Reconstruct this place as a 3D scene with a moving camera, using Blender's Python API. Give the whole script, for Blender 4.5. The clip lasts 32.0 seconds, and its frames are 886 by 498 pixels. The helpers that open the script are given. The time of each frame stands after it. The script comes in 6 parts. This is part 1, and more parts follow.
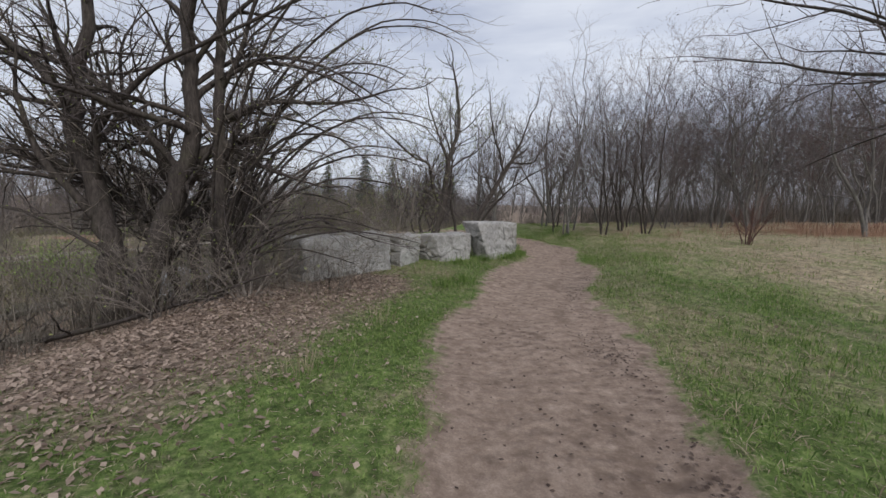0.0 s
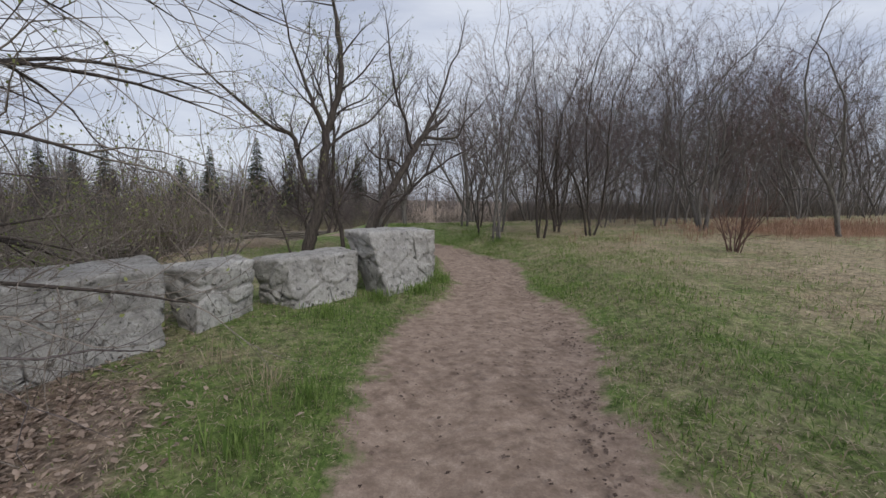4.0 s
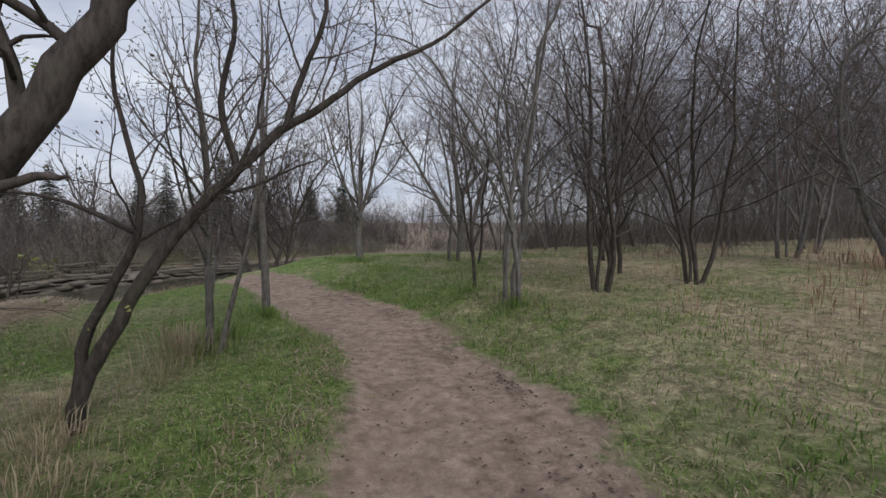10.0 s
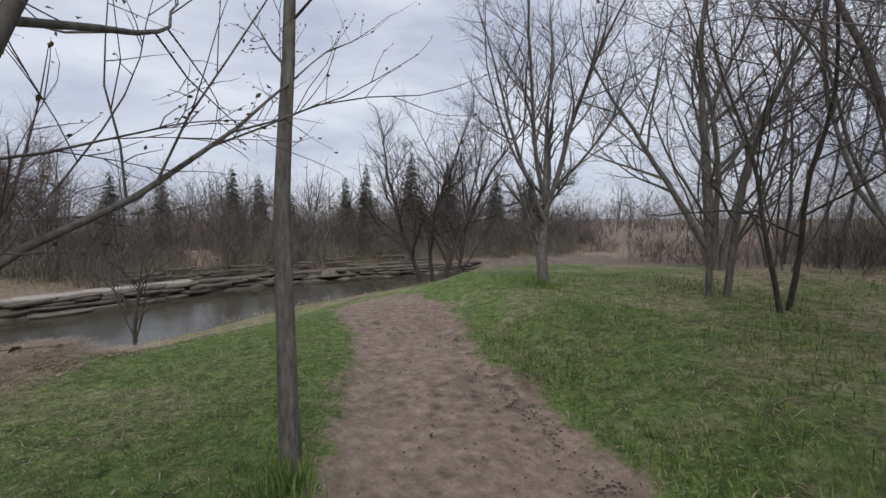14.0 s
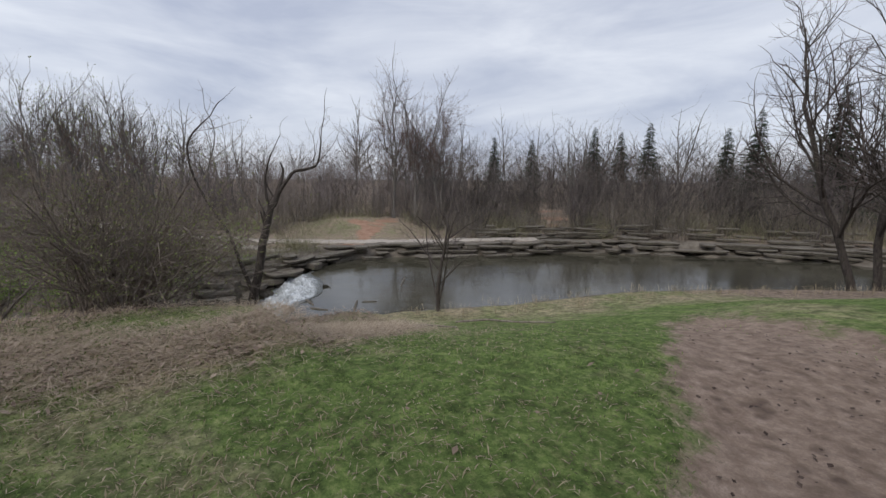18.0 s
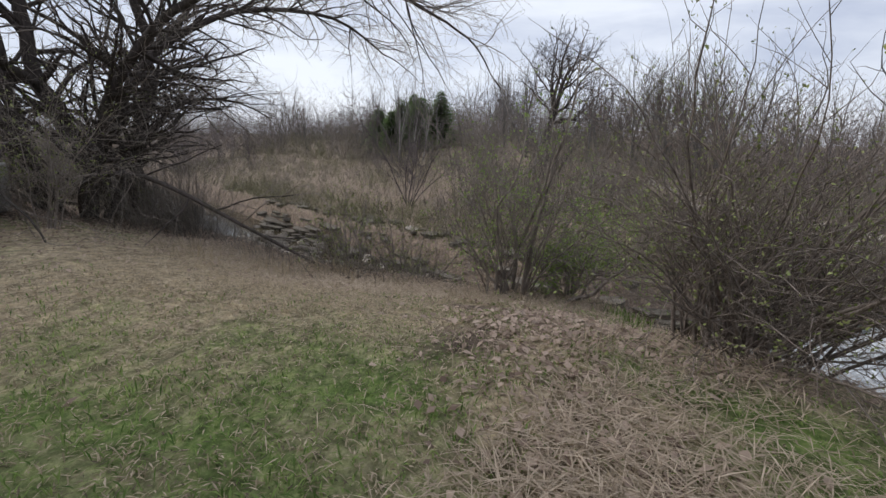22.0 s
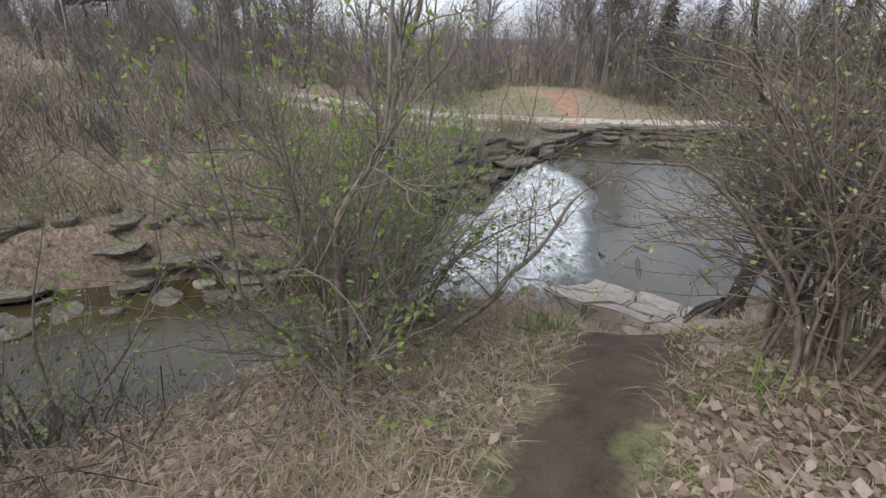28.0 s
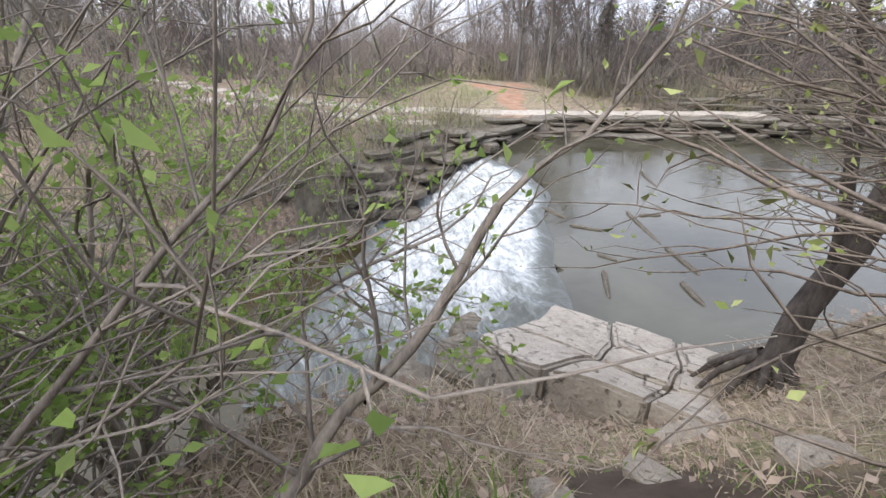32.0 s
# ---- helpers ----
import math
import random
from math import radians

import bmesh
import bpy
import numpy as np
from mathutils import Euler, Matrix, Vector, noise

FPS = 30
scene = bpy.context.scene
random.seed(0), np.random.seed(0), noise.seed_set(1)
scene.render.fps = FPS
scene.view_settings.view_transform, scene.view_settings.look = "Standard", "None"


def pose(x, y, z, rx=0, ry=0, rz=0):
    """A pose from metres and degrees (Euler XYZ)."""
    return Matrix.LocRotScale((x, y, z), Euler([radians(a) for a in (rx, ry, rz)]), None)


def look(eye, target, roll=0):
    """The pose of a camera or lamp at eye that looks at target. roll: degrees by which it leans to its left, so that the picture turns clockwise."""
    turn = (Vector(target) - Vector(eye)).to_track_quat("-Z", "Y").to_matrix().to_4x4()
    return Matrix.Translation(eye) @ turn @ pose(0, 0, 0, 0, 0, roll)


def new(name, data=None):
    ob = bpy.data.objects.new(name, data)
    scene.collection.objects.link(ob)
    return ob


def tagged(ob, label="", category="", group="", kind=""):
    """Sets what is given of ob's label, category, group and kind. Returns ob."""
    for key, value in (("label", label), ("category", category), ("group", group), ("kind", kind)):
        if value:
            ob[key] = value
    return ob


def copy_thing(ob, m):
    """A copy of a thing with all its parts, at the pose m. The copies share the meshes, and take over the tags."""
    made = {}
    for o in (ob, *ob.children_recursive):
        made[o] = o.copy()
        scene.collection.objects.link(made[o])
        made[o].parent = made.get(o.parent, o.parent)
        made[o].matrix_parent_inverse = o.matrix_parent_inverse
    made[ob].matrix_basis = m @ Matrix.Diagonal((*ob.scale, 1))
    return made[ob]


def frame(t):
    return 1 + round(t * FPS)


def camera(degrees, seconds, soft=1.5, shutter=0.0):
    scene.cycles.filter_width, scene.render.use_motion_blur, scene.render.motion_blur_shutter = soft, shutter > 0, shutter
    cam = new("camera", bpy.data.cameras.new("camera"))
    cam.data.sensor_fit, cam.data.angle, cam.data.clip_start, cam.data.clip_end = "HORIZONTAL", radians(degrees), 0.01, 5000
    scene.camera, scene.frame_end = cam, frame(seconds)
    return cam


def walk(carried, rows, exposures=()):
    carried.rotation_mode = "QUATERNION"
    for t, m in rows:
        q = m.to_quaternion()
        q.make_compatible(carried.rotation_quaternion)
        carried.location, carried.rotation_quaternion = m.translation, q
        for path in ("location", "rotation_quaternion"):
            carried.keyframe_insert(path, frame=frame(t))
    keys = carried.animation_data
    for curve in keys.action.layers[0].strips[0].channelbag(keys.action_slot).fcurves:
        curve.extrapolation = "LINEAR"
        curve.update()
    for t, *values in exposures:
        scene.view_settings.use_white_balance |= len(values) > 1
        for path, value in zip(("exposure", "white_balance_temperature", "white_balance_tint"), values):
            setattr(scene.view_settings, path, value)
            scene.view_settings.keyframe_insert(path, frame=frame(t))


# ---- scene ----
cam = camera(91.3, 32.0)
PATH = [
    (0, (0.161, 1.015, 1.498), (0.157, 3.004, 1.288), 1.19),
    (0.5, (0.237, 1.638, 1.495), (0.245, 3.628, 1.294), 1.18),
    (1, (0.304, 2.244, 1.491), (0.345, 4.234, 1.297), 1.23),
    (1.5, (0.356, 2.808, 1.486), (0.429, 4.797, 1.292), 0.91),
    (2, (0.436, 3.346, 1.484), (0.511, 5.336, 1.295), 0.49),
    (2.5, (0.509, 3.931, 1.485), (0.643, 5.918, 1.295), 0.11),
    (3, (0.651, 4.577, 1.492), (0.883, 6.551, 1.269), 0.84),
    (3.5, (0.768, 5.288, 1.508), (1.106, 7.247, 1.283), 1.25),
    (4, (0.906, 5.988, 1.517), (1.293, 7.938, 1.293), 0.95),
    (4.5, (1.026, 6.663, 1.519), (1.409, 8.613, 1.292), 0.60),
    (5, (1.165, 7.322, 1.522), (1.551, 9.270, 1.286), 0.56),
    (5.5, (1.322, 7.964, 1.530), (1.715, 9.910, 1.288), 0.57),
    (6, (1.498, 8.589, 1.541), (1.896, 10.535, 1.307), 0.48),
    (6.5, (1.690, 9.195, 1.550), (2.089, 11.145, 1.350), 0.36),
    (7, (1.898, 9.782, 1.543), (2.288, 11.740, 1.412), 0.45),
    (7.5, (2.112, 10.361, 1.519), (2.503, 12.318, 1.387), 0.59),
    (8, (2.302, 10.973, 1.484), (2.711, 12.927, 1.359), 0.70),
    (8.5, (2.475, 11.567, 1.446), (2.900, 13.518, 1.326), 0.51),
    (9, (2.655, 12.133, 1.418), (3.083, 14.083, 1.304), 0.14),
    (9.5, (2.883, 12.708, 1.424), (3.319, 14.657, 1.308), -0.00),
    (10, (3.059, 13.272, 1.442), (3.446, 15.230, 1.318), 0.15),
    (10.5, (3.183, 13.806, 1.464), (3.430, 15.786, 1.342), 0.19),
    (11, (3.243, 14.382, 1.464), (3.332, 16.377, 1.352), 0.49),
    (11.5, (3.309, 14.996, 1.446), (3.372, 16.991, 1.326), 0.81),
    (12, (3.365, 15.632, 1.433), (3.348, 17.627, 1.295), 1.05),
    (12.5, (3.323, 16.269, 1.446), (3.234, 18.261, 1.295), 0.80),
    (13, (3.269, 16.889, 1.489), (2.978, 18.861, 1.332), -0.10),
    (13.5, (3.209, 17.475, 1.530), (2.821, 19.431, 1.379), -0.56),
    (14, (3.143, 18.045, 1.536), (2.686, 19.987, 1.396), -0.08),
    (14.5, (3.068, 18.586, 1.524), (2.555, 20.515, 1.391), 0.36),
    (15, (2.981, 19.089, 1.503), (2.413, 21.001, 1.369), 0.44),
    (15.5, (2.880, 19.540, 1.478), (2.244, 21.430, 1.326), 0.08),
    (16, (2.759, 19.930, 1.455), (2.033, 21.783, 1.262), -0.50),
    (16.5, (2.619, 20.237, 1.444), (1.574, 21.929, 1.234), 0.32),
    (17, (2.391, 20.531, 1.430), (1.047, 21.991, 1.179), 0.30),
    (17.5, (2.124, 20.816, 1.415), (0.569, 22.040, 1.124), -0.15),
    (18, (1.798, 21.051, 1.379), (0.114, 22.082, 1.063), 0.48),
    (18.5, (1.463, 21.219, 1.349), (-0.300, 22.099, 1.010), 0.72),
    (19, (1.130, 21.310, 1.304), (-0.735, 21.909, 0.902), 1.35),
    (19.5, (0.789, 21.291, 1.267), (-1.135, 21.570, 0.798), 1.34),
    (20, (0.422, 21.212, 1.253), (-1.508, 21.101, 0.740), 0.99),
    (20.5, (0.060, 21.060, 1.253), (-1.807, 20.572, 0.725), 1.61),
    (21, (-0.311, 20.789, 1.256), (-2.115, 20.102, 0.733), 0.95),
    (21.5, (-0.632, 20.500, 1.259), (-2.331, 19.584, 0.736), 1.08),
    (22, (-0.895, 20.123, 1.266), (-2.513, 19.053, 0.781), 0.86),
    (22.5, (-1.178, 19.750, 1.268), (-2.779, 18.649, 0.797), 0.49),
    (23, (-1.455, 19.390, 1.267), (-3.002, 18.203, 0.823), 0.26),
    (23.5, (-1.711, 19.016, 1.261), (-3.223, 17.766, 0.873), -0.20),
    (24, (-2.000, 18.711, 1.226), (-3.499, 17.435, 0.868), -0.82),
    (24.5, (-2.280, 18.402, 1.204), (-3.830, 17.190, 0.843), -1.50),
    (25, (-2.456, 18.127, 1.227), (-4.059, 16.986, 0.867), -0.85),
    (25.5, (-2.586, 17.897, 1.275), (-4.263, 16.871, 0.905), -0.48),
    (26, (-2.732, 17.722, 1.328), (-4.508, 16.899, 0.917), -0.87),
    (26.5, (-2.953, 17.614, 1.367), (-4.828, 17.129, 0.869), -1.58),
    (27, (-3.310, 17.584, 1.371), (-5.202, 17.609, 0.724), -1.03),
    (27.5, (-3.538, 17.562, 1.300), (-5.307, 18.041, 0.501), -0.54),
    (28, (-3.721, 17.636, 1.234), (-5.417, 18.234, 0.358), 0.57),
    (28.5, (-3.922, 17.762, 1.147), (-5.504, 18.593, 0.250), 2.01),
    (29, (-4.199, 17.894, 1.073), (-5.719, 18.830, 0.171), 1.47),
    (29.5, (-4.432, 18.114, 0.991), (-5.924, 19.101, 0.097), 1.82),
    (30, (-4.675, 18.307, 0.902), (-6.131, 19.362, 0.026), 1.52),
    (30.5, (-4.866, 18.491, 0.817), (-6.336, 19.543, -0.038), 1.59),
    (31, (-4.992, 18.674, 0.732), (-6.530, 19.620, -0.129), 2.91),
    (31.5, (-5.185, 18.777, 0.645), (-6.746, 19.674, -0.226), 2.33),
    (32, (-5.326, 18.900, 0.550), (-6.948, 19.691, -0.312), 0.90),
]
walk(cam, [(t, look(eye, target, roll)) for t, eye, target, roll in PATH], [(0, 0.08), (6, 0.05), (12, 0.08), (18, 0.05), (20, 0.04), (22, 0.25), (23, 0.2), (24, 0.1), (26.5, 0.2), (27, 0.4), (28, 0.75), (29, 1.3), (30, 1.36), (31, 1.38), (32, 1.4)])

# ---------------- light ----------------
SUN_EL, SUN_ROT = radians(52), radians(200)
world = bpy.data.worlds.new("world")
scene.world = world
world.use_nodes = True
wt = world.node_tree
wt.nodes.clear()


def wnode(kind, **kw):
    n = wt.nodes.new(kind)
    for k, v in kw.items():
        n.inputs[k].default_value = v
    return n


sky = wnode("ShaderNodeTexSky")
sky.sky_type, sky.sun_disc, sky.sun_elevation, sky.sun_rotation = "NISHITA", False, SUN_EL, SUN_ROT
bg_sky = wnode("ShaderNodeBackground", Strength=0.10)
wt.links.new(sky.outputs[0], bg_sky.inputs["Color"])
tc = wnode("ShaderNodeTexCoord")
mp = wnode("ShaderNodeMapping")
mp.inputs["Scale"].default_value = (1.6, 1.6, 6.5)
cl = wnode("ShaderNodeTexNoise", Scale=1.5, Detail=6.0, Roughness=0.55, Distortion=0.35)
ramp = wnode("ShaderNodeValToRGB")
ramp.color_ramp.elements[0].position, ramp.color_ramp.elements[0].color = 0.34, (0.53, 0.58, 0.72, 1)
ramp.color_ramp.elements[1].position, ramp.color_ramp.elements[1].color = 0.66, (0.86, 0.90, 0.99, 1)
bg_cloud = wnode("ShaderNodeBackground", Strength=0.92)
mixw = wnode("ShaderNodeMixShader", Fac=0.88)
wout = wnode("ShaderNodeOutputWorld")
wt.links.new(tc.outputs["Generated"], mp.inputs["Vector"])
wt.links.new(mp.outputs[0], cl.inputs["Vector"])
wt.links.new(cl.outputs["Fac"], ramp.inputs["Fac"])
wt.links.new(ramp.outputs["Color"], bg_cloud.inputs["Color"])
wt.links.new(bg_sky.outputs[0], mixw.inputs[1])
wt.links.new(bg_cloud.outputs[0], mixw.inputs[2])
wt.links.new(mixw.outputs[0], wout.inputs["Surface"])

sun = new("sun", bpy.data.lights.new("sun", "SUN"))
sun.data.energy, sun.data.angle, sun.data.color = 1.5, radians(25), (1.0, 0.96, 0.9)
sun.matrix_world = look((12, -20, 30), (0, 12, 0))

# ---------------- materials ----------------


class Nodes:
    """A material's node tree with short ways to add and link nodes."""

    def __init__(self, name, rough=0.85, spec=0.3):
        self.mat = bpy.data.materials.new(name)
        self.mat.use_nodes = True
        self.t = self.mat.node_tree
        self.b = self.t.nodes["Principled BSDF"]
        self.b.inputs["Roughness"].default_value = rough
        self.b.inputs["Specular IOR Level"].default_value = spec

    def put(self, kind, **kw):
        n = self.t.nodes.new(kind)
        for k, v in kw.items():
            self.set(n.inputs[k.replace("_", " ")], v)
        return n

    def set(self, socket, v):
        if isinstance(v, bpy.types.NodeSocket):
            self.t.links.new(v, socket)
        else:
            socket.default_value = v

    def obj(self):
        return self.put("ShaderNodeTexCoord").outputs["Object"]

    def noise(self, scale, detail=4.0, rough=0.6, vec=None, dist=0.0):
        n = self.put("ShaderNodeTexNoise", Scale=scale, Detail=detail, Roughness=rough, Distortion=dist)
        self.set(n.inputs["Vector"], vec if vec is not None else self.obj())
        return n.outputs["Fac"]

    def ramp(self, fac, *stops):
        n = self.put("ShaderNodeValToRGB", Fac=fac)
        e = n.color_ramp.elements
        while len(e) < len(stops):
            e.new(0.5)
        for el, (p, c) in zip(e, stops):
            el.position, el.color = p, (*c, 1) if len(c) == 3 else c
        return n.outputs["Color"]

    def grey(self, fac, a, b, lo=0.0, hi=1.0):
        n = self.put("ShaderNodeMapRange", Value=fac, From_Min=a, From_Max=b, To_Min=lo, To_Max=hi)
        return n.outputs["Result"]

    def mix(self, fac, a, b, how="MIX"):
        n = self.t.nodes.new("ShaderNodeMix")
        n.data_type, n.blend_type = "RGBA", how
        for sock, v in ((n.inputs["Factor"], fac), (n.inputs["A"], a), (n.inputs["B"], b)):
            if not isinstance(v, bpy.types.NodeSocket) and sock.type == "RGBA" and len(v) == 3:
                v = (*v, 1)
            self.set(sock, v)
        # the colour sockets are the ones of type RGBA
        ins = [s for s in n.inputs if s.type == "RGBA"]
        for sock, v in zip(ins, (a, b)):
            self.set(sock, v if isinstance(v, bpy.types.NodeSocket) else ((*v, 1) if len(v) == 3 else v))
        return [s for s in n.outputs if s.type == "RGBA"][0]

    def math(self, op, a, b=0.5):
        n = self.t.nodes.new("ShaderNodeMath")
        n.operation = op
        self.set(n.inputs[0], a)
        self.set(n.inputs[1], b)
        return n.outputs[0]

    def attr(self, name):
        n = self.t.nodes.new("ShaderNodeAttribute")
        n.attribute_name = name
        return n.outputs["Fac"]

    def colour(self, c):
        self.set(self.b.inputs["Base Color"], c)
        return self

    def bump(self, height, strength=0.4, distance=0.02):
        n = self.put("ShaderNodeBump", Height=height, Strength=strength, Distance=distance)
        self.set(self.b.inputs["Normal"], n.outputs["Normal"])
        return self

    def island(self):
        return self.t.nodes.new("ShaderNodeNewGeometry").outputs["Random Per Island"]

    def random(self):
        return self.t.nodes.new("ShaderNodeObjectInfo").outputs["Random"]


def ground_material():
    m = Nodes("ground_soil", 0.95, 0.15)
    big, mid, fine, grit = m.noise(0.45, 5), m.noise(2.2, 6, 0.65), m.noise(17, 8, 0.8), m.noise(70, 3, 0.7)
    green = m.ramp(fine, (0.3, (0.04, 0.062, 0.02)), (0.5, (0.13, 0.19, 0.056)), (0.7, (0.28, 0.3, 0.13)))
    dry = m.ramp(fine, (0.3, (0.14, 0.108, 0.072)), (0.5, (0.33, 0.272, 0.185)), (0.7, (0.56, 0.475, 0.35)))
    litter = m.ramp(fine, (0.3, (0.10, 0.075, 0.058)), (0.52, (0.27, 0.208, 0.165)), (0.72, (0.46, 0.37, 0.3)))
    soil = m.ramp(m.noise(8.0, 8, 0.7), (0.3, (0.16, 0.116, 0.09)), (0.48, (0.305, 0.23, 0.182)), (0.68, (0.475, 0.37, 0.3)))
    soil = m.mix(m.grey(grit, 0.4, 0.85), soil, (0.24, 0.172, 0.134), "MIX")
    pv = m.put("ShaderNodeTexVoronoi", Vector=m.obj(), Scale=7.5)
    pv.feature = "SMOOTH_F1"
    prints = m.grey(pv.outputs["Distance"], 0.12, 0.42)
    damp = m.math("MULTIPLY", m.grey(m.noise(0.9, 5, 0.6), 0.48, 0.66), m.grey(prints, 1.0, 0.2))
    soil = m.mix(m.math("MULTIPLY", damp, 0.85), soil, (0.12, 0.085, 0.068))
    mud = m.ramp(mid, (0.3, (0.07, 0.052, 0.041)), (0.7, (0.17, 0.132, 0.105)))
    red = m.ramp(fine, (0.3, (0.13, 0.065, 0.04)), (0.7, (0.3, 0.17, 0.1)))
    rock = m.ramp(mid, (0.3, (0.085, 0.072, 0.058)), (0.7, (0.25, 0.215, 0.175)))

    def edge(name, soft=0.55):
        a = m.attr(name)
        j = m.math("ADD", a, m.math("MULTIPLY", m.math("SUBTRACT", mid, 0.5), soft))
        j = m.math("ADD", j, m.math("MULTIPLY", m.math("SUBTRACT", fine, 0.5), soft * 0.7))
        return m.grey(j, 0.38, 0.62)

    patch = m.math("ADD", m.attr("dry"), m.math("MULTIPLY", m.math("SUBTRACT", big, 0.5), 1.7))
    patch = m.math("ADD", patch, m.math("MULTIPLY", m.math("SUBTRACT", mid, 0.5), 1.2))
    c = m.mix(m.grey(patch, 0.2, 0.8), green, dry)
    c = m.mix(edge("litter"), c, litter)
    clump = m.ramp(m.noise(6.5, 5, 0.65, None, 0.5), (0.36, (0.5, 0.5, 0.48)), (0.5, (0.98, 0.98, 0.97)), (0.64, (1.4, 1.38, 1.3)))
    c = m.mix(0.85, c, clump, "MULTIPLY")
    c = m.mix(edge("red", 0.4), c, red)
    c = m.mix(edge("rock", 0.4), c, rock)
    c = m.mix(edge("clay", 0.5), c, m.ramp(mid, (0.3, (0.24, 0.135, 0.088)), (0.7, (0.42, 0.265, 0.19))))
    c = m.mix(edge("mud", 0.9), c, mud)
    c = m.mix(edge("dirt", 1.15), c, soil)
    c = m.mix(m.math("MULTIPLY", edge("rut", 1.5), 0.5), c, (0.15, 0.105, 0.08))
    m.colour(c)
    h = m.math("ADD", m.math("MULTIPLY", mid, 0.6), m.math("ADD", m.math("MULTIPLY", fine, 0.5), m.math("MULTIPLY", grit, 0.15)))
    h = m.math("ADD", h, m.math("MULTIPLY", m.math("MULTIPLY", prints, m.attr("dirt")), 0.35))
    m.bump(h, 0.85, 0.06)
    return m.mat


def bark_material(name, dark, light, green=0.25):
    m = Nodes(name, 0.92, 0.15)
    mpn = m.put("ShaderNodeMapping", Vector=m.obj())
    mpn.inputs["Scale"].default_value = (1, 1, 0.25)
    v = mpn.outputs[0]
    n = m.noise(26, 6, 0.7, v)
    c = m.ramp(n, (0.3, dark), (0.7, light))
    c = m.mix(m.math("MULTIPLY", m.grey(m.noise(2.6, 4), 0.5, 0.75), green), c, (0.10, 0.105, 0.05))
    m.colour(c).bump(n, 0.6, 0.015)
    return m.mat


def leafy(name, a, b, rough=0.7, trans=0.0):
    m = Nodes(name, rough, 0.2)
    c = m.ramp(m.island(), (0.0, a), (1.0, b))
    m.colour(m.mix(m.grey(m.noise(60, 2), 0.3, 0.8, 0, 0.35), c, tuple(x * 0.55 for x in a)))
    if trans:
        tr = m.put("ShaderNodeBsdfTranslucent", Color=c)
        both = m.put("ShaderNodeMixShader", Fac=trans)
        m.t.links.new(m.b.outputs[0], both.inputs[1])
        m.t.links.new(tr.outputs[0], both.inputs[2])
        m.t.links.new(both.outputs[0], m.t.nodes["Material Output"].inputs["Surface"])
    return m.mat


def stone_material(name, lo, mid_c, hi, moss=0.25, strata=0.0):
    m = Nodes(name, 0.9, 0.25)
    v = m.obj()
    if strata:
        mpn = m.put("ShaderNodeMapping", Vector=v)
        mpn.inputs["Scale"].default_value = (1, 1, strata)
        v = mpn.outputs[0]
    a, b, c3 = m.noise(1.7, 7, 0.65, v), m.noise(9, 7, 0.7, v, 0.4), m.noise(45, 4, 0.7, v)
    c = m.ramp(m.math("ADD", m.math("MULTIPLY", a, 0.5), m.math("MULTIPLY", b, 0.5)), (0.33, lo), (0.5, mid_c), (0.68, hi))
    c = m.mix(m.grey(m.random(), 0, 1, 0, 0.3), c, lo)
    vor = m.put("ShaderNodeTexVoronoi", Vector=v, Scale=2.3)
    vor.feature = "DISTANCE_TO_EDGE"
    crack = m.grey(vor.outputs["Distance"], 0.0, 0.035, 1.0, 0.0)
    crack = m.math("MULTIPLY", crack, m.grey(a, 0.52, 0.62))
    c = m.mix(crack, c, tuple(x * 0.25 for x in lo))
    c = m.mix(m.math("MULTIPLY", m.grey(m.noise(1.1, 5), 0.55, 0.75), moss), c, (0.12, 0.13, 0.07))
    pit = m.grey(m.noise(13, 7, 0.78, v, 0.6), 0.42, 0.35)
    c = m.mix(m.math("MULTIPLY", m.grey(c3, 0.35, 0.6, 0.5, 0.0), 0.7), c, tuple(x * 0.6 for x in lo))
    c = m.mix(m.math("MULTIPLY", pit, 0.8), c, tuple(x * 0.4 for x in lo))
    m.colour(c)
    h = m.math("ADD", m.math("MULTIPLY", b, 0.6), m.math("MULTIPLY", c3, 0.25))
    h = m.math("SUBTRACT", m.math("SUBTRACT", h, m.math("MULTIPLY", crack, 0.5)), m.math("MULTIPLY", pit, 0.5))
    m.bump(h, 1.0, 0.05)
    return m.mat


def water_material(name, deep, rough, scale, strength):
    m = Nodes(name, rough, 0.5)
    mpn = m.put("ShaderNodeMapping", Vector=m.obj())
    mpn.inputs["Rotation"].default_value = (0, 0, radians(30))
    mpn.inputs["Scale"].default_value = (1.0, 0.35, 1)
    n = m.noise(scale, 4, 0.55, mpn.outputs[0], 0.3)
    n2 = m.noise(scale * 5, 3, 0.5, mpn.outputs[0])
    m.colour(m.mix(m.grey(m.noise(0.5, 4), 0.35, 0.7), deep, tuple(x * 1.9 for x in deep)))
    m.bump(m.math("ADD", n, m.math("MULTIPLY", n2, 0.3)), strength, 0.05)
    return m.mat


